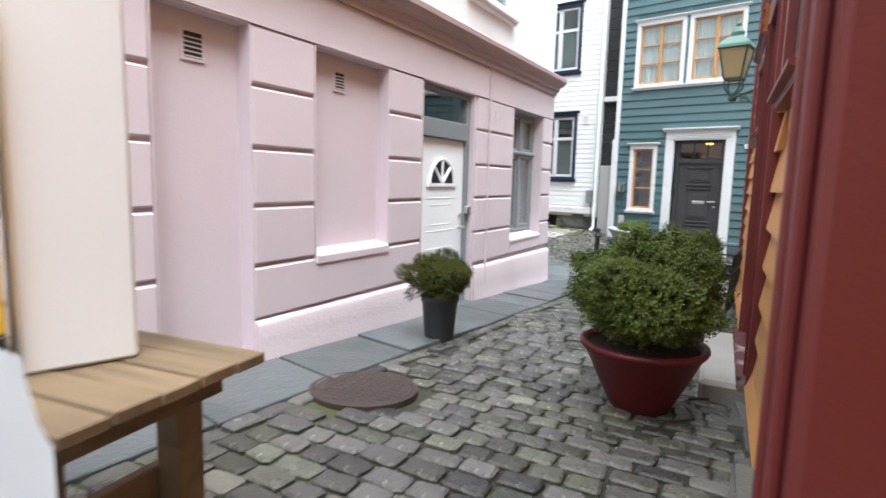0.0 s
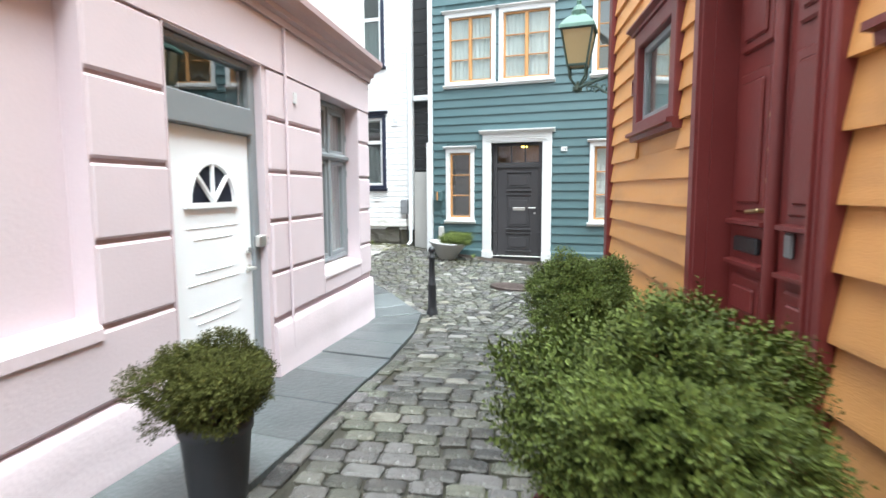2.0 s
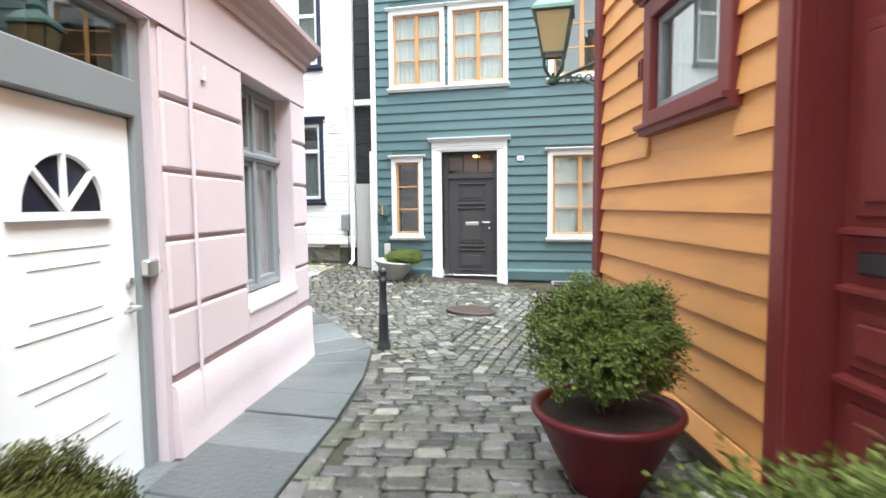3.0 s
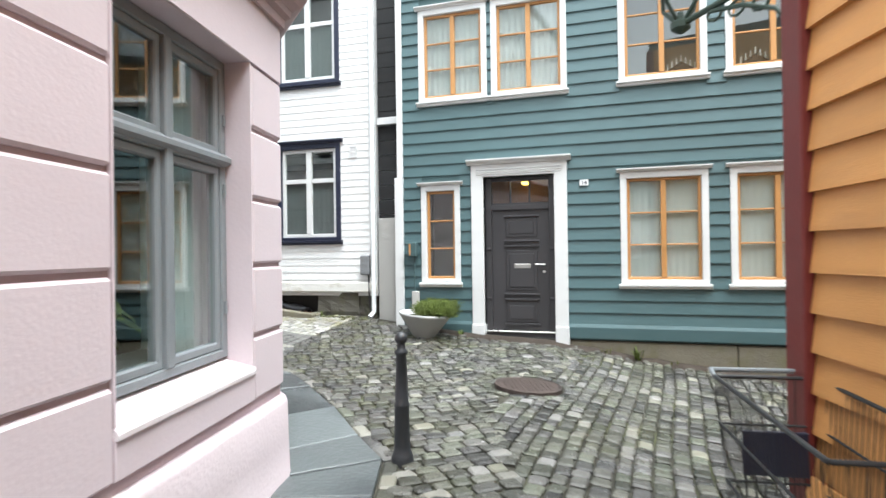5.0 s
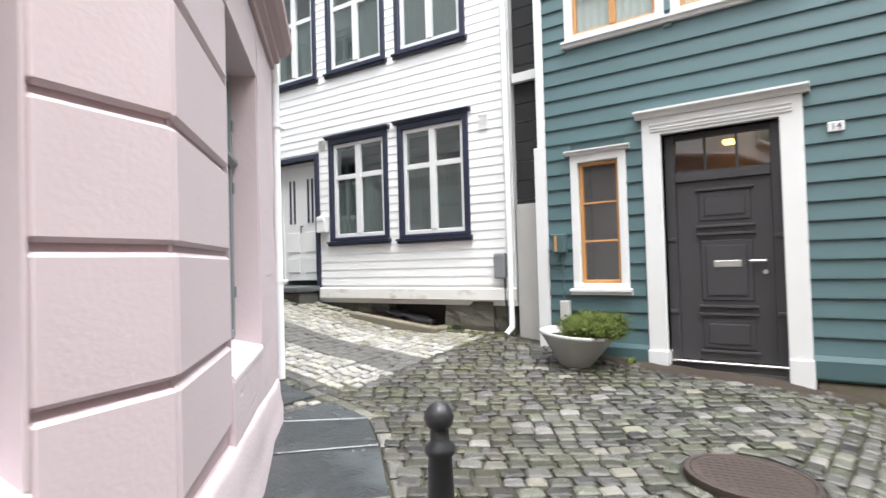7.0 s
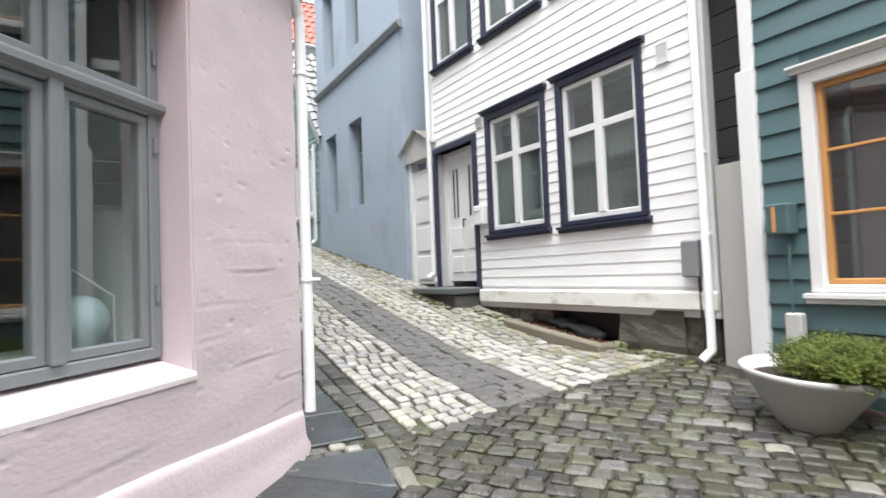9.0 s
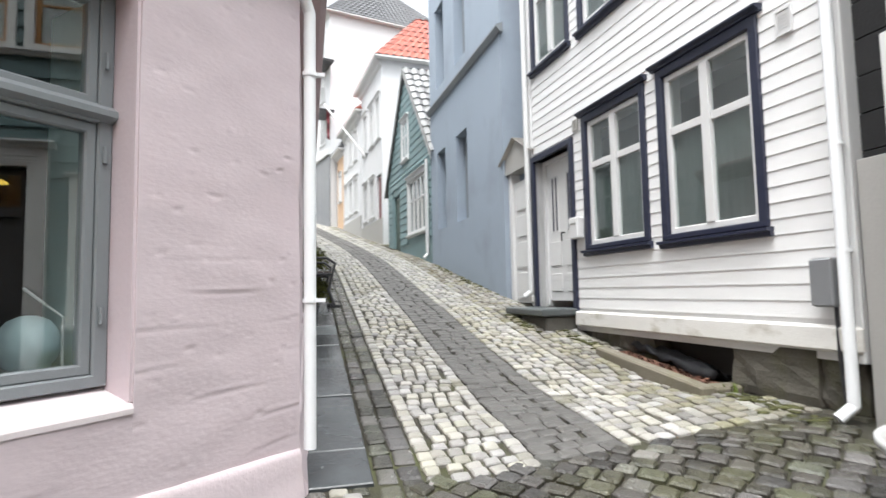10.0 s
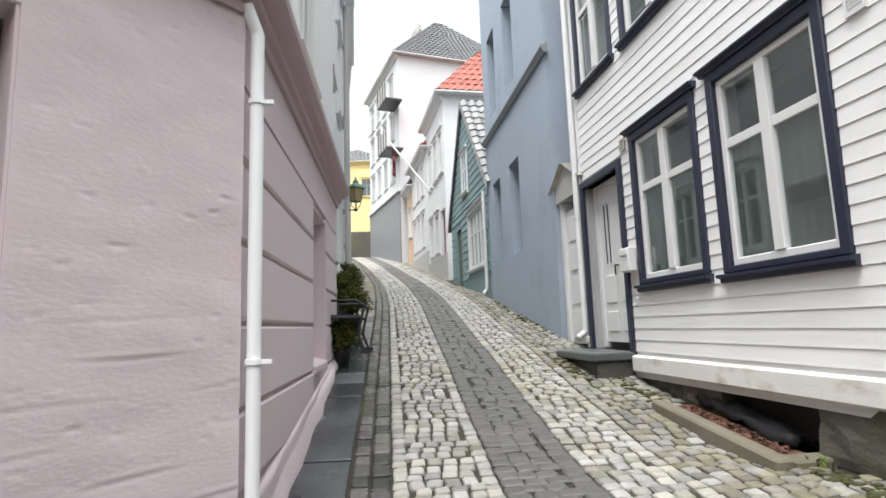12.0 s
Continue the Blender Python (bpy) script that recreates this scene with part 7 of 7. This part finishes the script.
class Paver:
    """Gathers setts; those of the near stretch become pieces of their own, the rest one joined sheet."""

    def __init__(self, name, material, near_material, near=None, limit=0, h=0.012, seed=1, gap=0.006):
        self.v, self.f, self.near, self.rng = [], [], near, random.Random(seed)
        self.name, self.material, self.h, self.left, self.gap = name, material, h, limit, gap
        self.pool = []
        for i in range(12 if limit else 0):
            me = bpy.data.meshes.new("sett")
            v, f = sett_rows(0, 0, 0.185, 0.14, 0.0, self.rng, gap=gap * 1.3)
            me.from_pydata(v, [], f)
            me.materials.append(near_material)
            self.pool.append(me)

    def lay(self, x, y, ang, lx, ly):
        r = self.rng
        z = ground_z(x, y) + self.h + r.uniform(-0.006, 0.006)
        gx = (ground_z(x + 0.1, y) - ground_z(x - 0.1, y)) / 0.2
        gy = (ground_z(x, y + 0.1) - ground_z(x, y - 0.1)) / 0.2
        n = Vector((-gx + r.uniform(-0.03, 0.03), -gy + r.uniform(-0.03, 0.03), 1)).normalized()
        q = n.to_track_quat("Z", "Y").to_matrix().to_4x4()
        ax = Vector((math.cos(ang), math.sin(ang), 0))
        ax = (ax - n * ax.dot(n)).normalized()
        ay = n.cross(ax)
        m = Matrix(((ax.x, ay.x, n.x, x), (ax.y, ay.y, n.y, y), (ax.z, ay.z, n.z, z), (0, 0, 0, 1)))
        if self.left > 0 and self.near and self.near(x, y):
            self.left -= 1
            ob = new("sett", r.choice(self.pool))
            ob.parent = ground
            ob.matrix_basis = m @ Matrix.Diagonal((lx / 0.185, ly / 0.14, 1, 1))
            return
        v, f = sett_rows(0, 0, lx, ly, 0.0, r, gap=self.gap)
        o = len(self.v)
        self.v += [m @ Vector(p) for p in v]
        self.f += [tuple(i + o for i in t) for t in f]

    def done(self, label):
        ob = raw_part(self.name, self.v, self.f, self.material, ground, label)
        return tagged(ob, kind="stuff")


odd = Paver("pale_odd_setts", SETT_ODD, SETT_ODD, seed=15)
alley = Paver("alley_setts", SETT, SETT_OB, lambda x, y: 1.2 < y < 5.6, 300, seed=5)
rng = random.Random(77)
ang = radians(12.5)
ca, sa = math.cos(ang), math.sin(ang)
v = -3.0
while v < 10.0:
    ly = rng.uniform(0.125, 0.16)
    u = -6.0 + rng.uniform(0, 0.1)
    while u < 3.0:
        lx = rng.uniform(0.15, 0.24)
        cu, cv = u + lx / 2, v + ly / 2 + 0.02 * math.sin(u * 1.7)
        x, y = ca * cu - sa * cv, sa * cu + ca * cv
        lim = 7.75 + 0.15 * math.sin(x * 3)
        if -2.0 < y < lim and edge_x(y) + 0.12 < x < ochre_x(y) - 0.02 and math.hypot(x + 2.5, y - 2.2) > 0.36:
            (odd if rng.random() < 0.06 else alley).lay(x, y, ang + rng.uniform(-0.05, 0.05), lx, ly)
        u += lx
    v += ly
# a border course along the slate
for (a, b), (c, d) in zip(EDGE[:-1], EDGE[1:-1]):
    L = math.hypot(c - a, d - b)
    n = int(L / 0.21)
    for i in range(n):
        t = (i + 0.5) / n
        nx, ny = (d - b) / L, -(c - a) / L
        (odd if b > 6.5 and i % 3 == 0 else alley).lay(a + (c - a) * t + nx * 0.065, b + (d - b) * t + ny * 0.065, math.atan2(d - b, c - a), L / n, 0.12)
alley.done("uneven mossy granite setts of the alley")

square = Paver("square_setts", SETT, SETT_OB, seed=6, gap=0.0075)
damp = Paver("damp_square_setts", SETT_DAMP, SETT_DAMP, seed=26, gap=0.0075)
for ang, lo_x, hi_x, ll in ((radians(86), -3.2, 5.0, 0.165), (radians(38), -6.6, -3.2, 0.155)):
    ca, sa = math.cos(ang), math.sin(ang)
    v = -12.0
    while v < 18.0:
        ly = rng.uniform(0.11, 0.14)
        u = -3.0 + rng.uniform(0, 0.15)
        while u < 18.0:
            lx = ll * rng.uniform(0.8, 1.2)
            cu, cv = u + lx / 2, v + ly / 2 + 0.05 * math.sin(u * 0.9)
            x, y = ca * cu - sa * cv, sa * cu + ca * cv
            lim = 7.75 + 0.15 * math.sin(x * 3)
            div = 0.35 * math.sin(y * 1.1)
            ok = lim < y < 13.12 and lo_x + (div if lo_x > -5 else 0) < x < hi_x + (div if hi_x < 0 else 0)
            if y < 10.4 and x < edge_x(min(y, 10.25)) + 0.13:
                ok = False
            if ok and math.hypot(x + 3.36, y - 10.68) > 0.47 and not (x > ochre_x(y) and y < 7.66):
                (odd if rng.random() < (0.03 if x < -4.4 else 0.09) else damp if x + 0.5 * math.sin(y * 1.3) < -4.4 and rng.random() < 0.8 else square).lay(x, y, ang + rng.uniform(-0.06, 0.06), lx, ly)
            u += lx
        v += ly
for i in range(15):
    a = 2 * math.pi * i / 15
    square.lay(-3.36 + 0.43 * math.cos(a), 10.68 + 0.43 * math.sin(a), a + math.pi / 2, 0.17, 0.11)
damp.done("damp mossy granite setts at the foot of the street")
square.done("mixed granite setts of the small square")
odd.done("scattered paler granite setts")

gutter = Paver("gutter_setts", SETT, SETT_OB, h=0.004, seed=7)
pale = Paver("pale_street_setts", SETT_WHITE, SETT_WHITE_OB, lambda x, y: x > -8.6 and y < 11.3, 150, h=0.016, seed=8, gap=0.0085)
pale_in = Paver("pale_inner_street_setts", SETT_WHITE, SETT_WHITE_OB, lambda x, y: x > -7.9 and 11.7 < y < 12.6, 80, h=0.016, seed=18, gap=0.0085)
pale_r = Paver("mossy_street_setts", SETT_MOSS, SETT_MOSS_OB, lambda x, y: x > -7.9 and y > 11.7, 100, h=0.014, seed=9, gap=0.0085)
mixed = Paver("grey_street_setts", SETT_GREY, SETT_GREY, h=0.014, seed=16)
dark = Paver("dark_street_setts", SETT_DARK, SETT_DARK, h=0.013, seed=10, gap=0.0012)


def band(paver, y0, y1, x_from, x_to, lx, ly, skip=None, jitter=0.03):
    """Courses across a strip of the street, which bends further up."""
    x = x_from
    r = paver.rng
    while x > x_to:
        grow = 1.0 if x > -20 else 1.8
        dx = lx * grow * r.uniform(0.88, 1.12)
        off = street_mid(x)
        slope = math.atan2(street_mid(x - 0.2) - off, -0.2)
        n = max(1, round((y1 - y0) / (ly * grow)))
        sh = r.uniform(-0.3, 0.3) * ly
        for i in range(n):
            y = y0 + (y1 - y0) * (i + 0.5) / n + sh * (0 if i in (0, n - 1) else 1)
            w = (y1 - y0) / n
            if skip is None or not skip(x, y):
                (mixed if paver in (pale, pale_in, pale_r) and r.random() < 0.24 else paver).lay(x - dx / 2, y + off, slope + math.pi + r.uniform(-jitter, jitter), dx, w)
        x -= dx


band(gutter, 10.26, 10.39, -6.3, -40, 0.17, 0.13)
band(gutter, 10.39, 10.53, -6.3, -40, 0.19, 0.14)
band(pale, 10.53, 11.22, -6.55, -40, 0.105, 0.115)
band(dark, 11.22, 11.81, -6.6, -40, 0.11, 0.15)
band(pale_in, 11.81, 12.40, -6.62, -40, 0.11, 0.115)
band(pale_r, 12.40, 13.35, -6.62, -40, 0.115, 0.12, lambda x, y: y > 13.3 + (x + 7.5) * 0.0413 - 0.03 and x > -22)
for k in range(4):
    for i, x in enumerate((-6.497, -6.587)):
        (pale if (k + i) % 3 == 0 else gutter).lay(x, 9.76 + 0.05 * i + 0.118 * k, radians(88), 0.116, 0.086)
gutter.done("dark gutter courses of granite setts")
pale.done("pale granite sett strip of the street")
pale_in.done("pale granite sett strip beside the dark one")
pale_r.done("pale mossy granite sett strip of the street")
mixed.done("grey granite setts scattered in the pale strips")
dark.done("dark granite sett strip in the middle of the street")

pavement = tagged(part("pavement", boxes((-4.1, -4.0, 5.0, 5.1, -0.3, -0.2)), JOINT), "dark slate slab pavement along the pink house", "pavement", kind="structure")


def slab(quad, thick=0.03, lift=0.018):
    bm = bmesh.new()
    r = random.Random(int(quad[0][0] * 997 + quad[0][1] * 131))
    cx, cy = sum(p[0] for p in quad) / 4, sum(p[1] for p in quad) / 4
    d = r.uniform(-0.006, 0.008)
    k = 0.03 if cx < -6.6 else 0.02
    top = [bm.verts.new((x + (cx - x) * k, y + (cy - y) * k, ground_z(x, y) + lift + d)) for x, y in quad]
    low = [bm.verts.new((v.co.x, v.co.y, v.co.z - 0.05)) for v in top]
    bm.faces.new(top)
    for i in range(4):
        bm.faces.new((low[i], low[(i + 1) % 4], top[(i + 1) % 4], top[i]))
    bmesh.ops.recalc_face_normals(bm, faces=bm.faces[:])
    es = [e for e in bm.edges if all(v in top for v in e.verts)]
    bmesh.ops.bevel(bm, geom=es, offset=0.006, segments=1, affect="EDGES")
    return part("slab", bm, SLATE_WET if cx < -5.2 and cy > 9.0 and (cx > -7.0 or r.random() < 0.6) else SLATE, pavement)


for i, ((a, b), (c, d)) in enumerate(zip(EDGE, EDGE[1:-1])):
    L = math.hypot(c - a, d - b)
    n = max(1, round(L / (1.05 if i < 3 else 0.58)))
    for k in range(n):
        t0, t1 = k / n, (k + 1) / n
        e0, e1 = (a + (c - a) * t0, b + (d - b) * t0), (a + (c - a) * t1, b + (d - b) * t1)
        (fa, fb), (fc, fd) = FOOT[i], FOOT[i + 1]
        f0, f1 = (fa + (fc - fa) * t0, fb + (fd - fb) * t0), (fa + (fc - fa) * t1, fb + (fd - fb) * t1)
        slab((f0, e0, e1, f1))
x = -6.64
while x > -36:
    w = rng.uniform(0.36, 0.58)
    o0, o1 = street_mid(x), street_mid(x - w)
    slab(((x, min(9.86, yl(x) + 0.1)), (x, 10.25 + o0), (x - w, 10.25 + o1), (x - w, min(9.86, yl(x - w) + 0.1))), lift=0.011)
    x -= w

# unseen plain houses added behind start and east of square, closing off light
for a, b, tag in (((4.0, -9.0), (-6.5, -9.0), "unseen plain house added to close off light behind the alley"), ((5.4, 14.5), (5.4, -4.0), "unseen plain house added to close off light beside the square")):
    h = thing("rendered_house", facade(a, b), tag, "house")
    L = math.hypot(a[0] - b[0], a[1] - b[1])
    part("wall", boxes((0.0, L, 0.0, 4.0, -1.2, 6.5)), GREY_RENDER, h)
    part("roof", boxes((-0.2, L + 0.2, -0.2, 4.2, 6.5, 6.7)), TILE_DARK, h)

# moss and small stones along the feet of the walls
def moss_bed(name, spots, label, material, seed, size=(0.012, 0.05), flat=0.3):
    """Low lumpy cushions in one sheet of stuff."""
    t = thing(name, pose(0, 0, 0), label, "moss" if material is MOSS else "stones", kind="stuff")
    r = random.Random(seed)
    bm = bmesh.new()
    for x, y, spread, n in spots:
        for i in range(n):
            px, py = x + r.uniform(-spread, spread), y + r.gauss(0, 0.05)
            k = r.uniform(*size)
            m = Matrix.Translation((px, py, ground_z(px, py) + 0.012)) @ Matrix.Rotation(r.uniform(0, 6.28), 4, "Z") @ Matrix.Diagonal((k * r.uniform(0.7, 1.3), k, k * flat, 1))
            got = bmesh.ops.create_icosphere(bm, subdivisions=1, radius=1.0, matrix=m)
            for v in got["verts"]:
                v.co += Vector((0.2 * k * noise.noise(v.co * 23), 0.2 * k * noise.noise(v.co * 29), 0.12 * k * noise.noise(v.co * 31)))
    part("cushions" if material is MOSS else "pebbles", bm, material, t, smooth=material is MOSS)
    return t


moss_bed("wall_moss", [(-12.6, 13.0, 0.6, 40), (-13.9, 12.93, 0.7, 45), (-15.4, 12.86, 0.8, 45), (-10.3, 12.62, 0.5, 30), (-9.4, 13.0, 0.45, 40), (-7.05, 13.14, 0.35, 45), (-6.6, 13.1, 0.2, 20)], "olive green moss cushions along the foot of the walls", MOSS, 71)
moss_bed("teal_foot_stones", [(-4.72, 12.92, 0.1, 5), (-2.7, 12.92, 0.4, 12), (-1.6, 12.9, 0.5, 10)], "small pale stones in the soil by a wall", STONE, 72, (0.025, 0.06), 0.6)
moss_bed("corner_pebbles", [(-6.42, 9.7, 0.1, 12), (-4.62, 7.98, 0.05, 6), (-1.35, 6.6, 0.5, 16)], "pebbles and grit at the foot of a plastered corner", STONE, 73, (0.012, 0.03), 0.7)

# ---- repeats that belong together ----
GROUPS = {"boxwood_in_red_pot": "boxwood pots along the ochre house", "manhole_cover": "manhole covers", "street_pot_plant": "pot plants along the pavement",
          "candle_arch": "candle arches in the windows", "white_row_house": "white row houses up the street", "white_town_house": "white town houses up the street"}
for ob in list(bpy.data.objects):
    key = ob.name.split(".")[0]
    if ob.parent is None and key in GROUPS:
        ob["group"] = GROUPS[key]
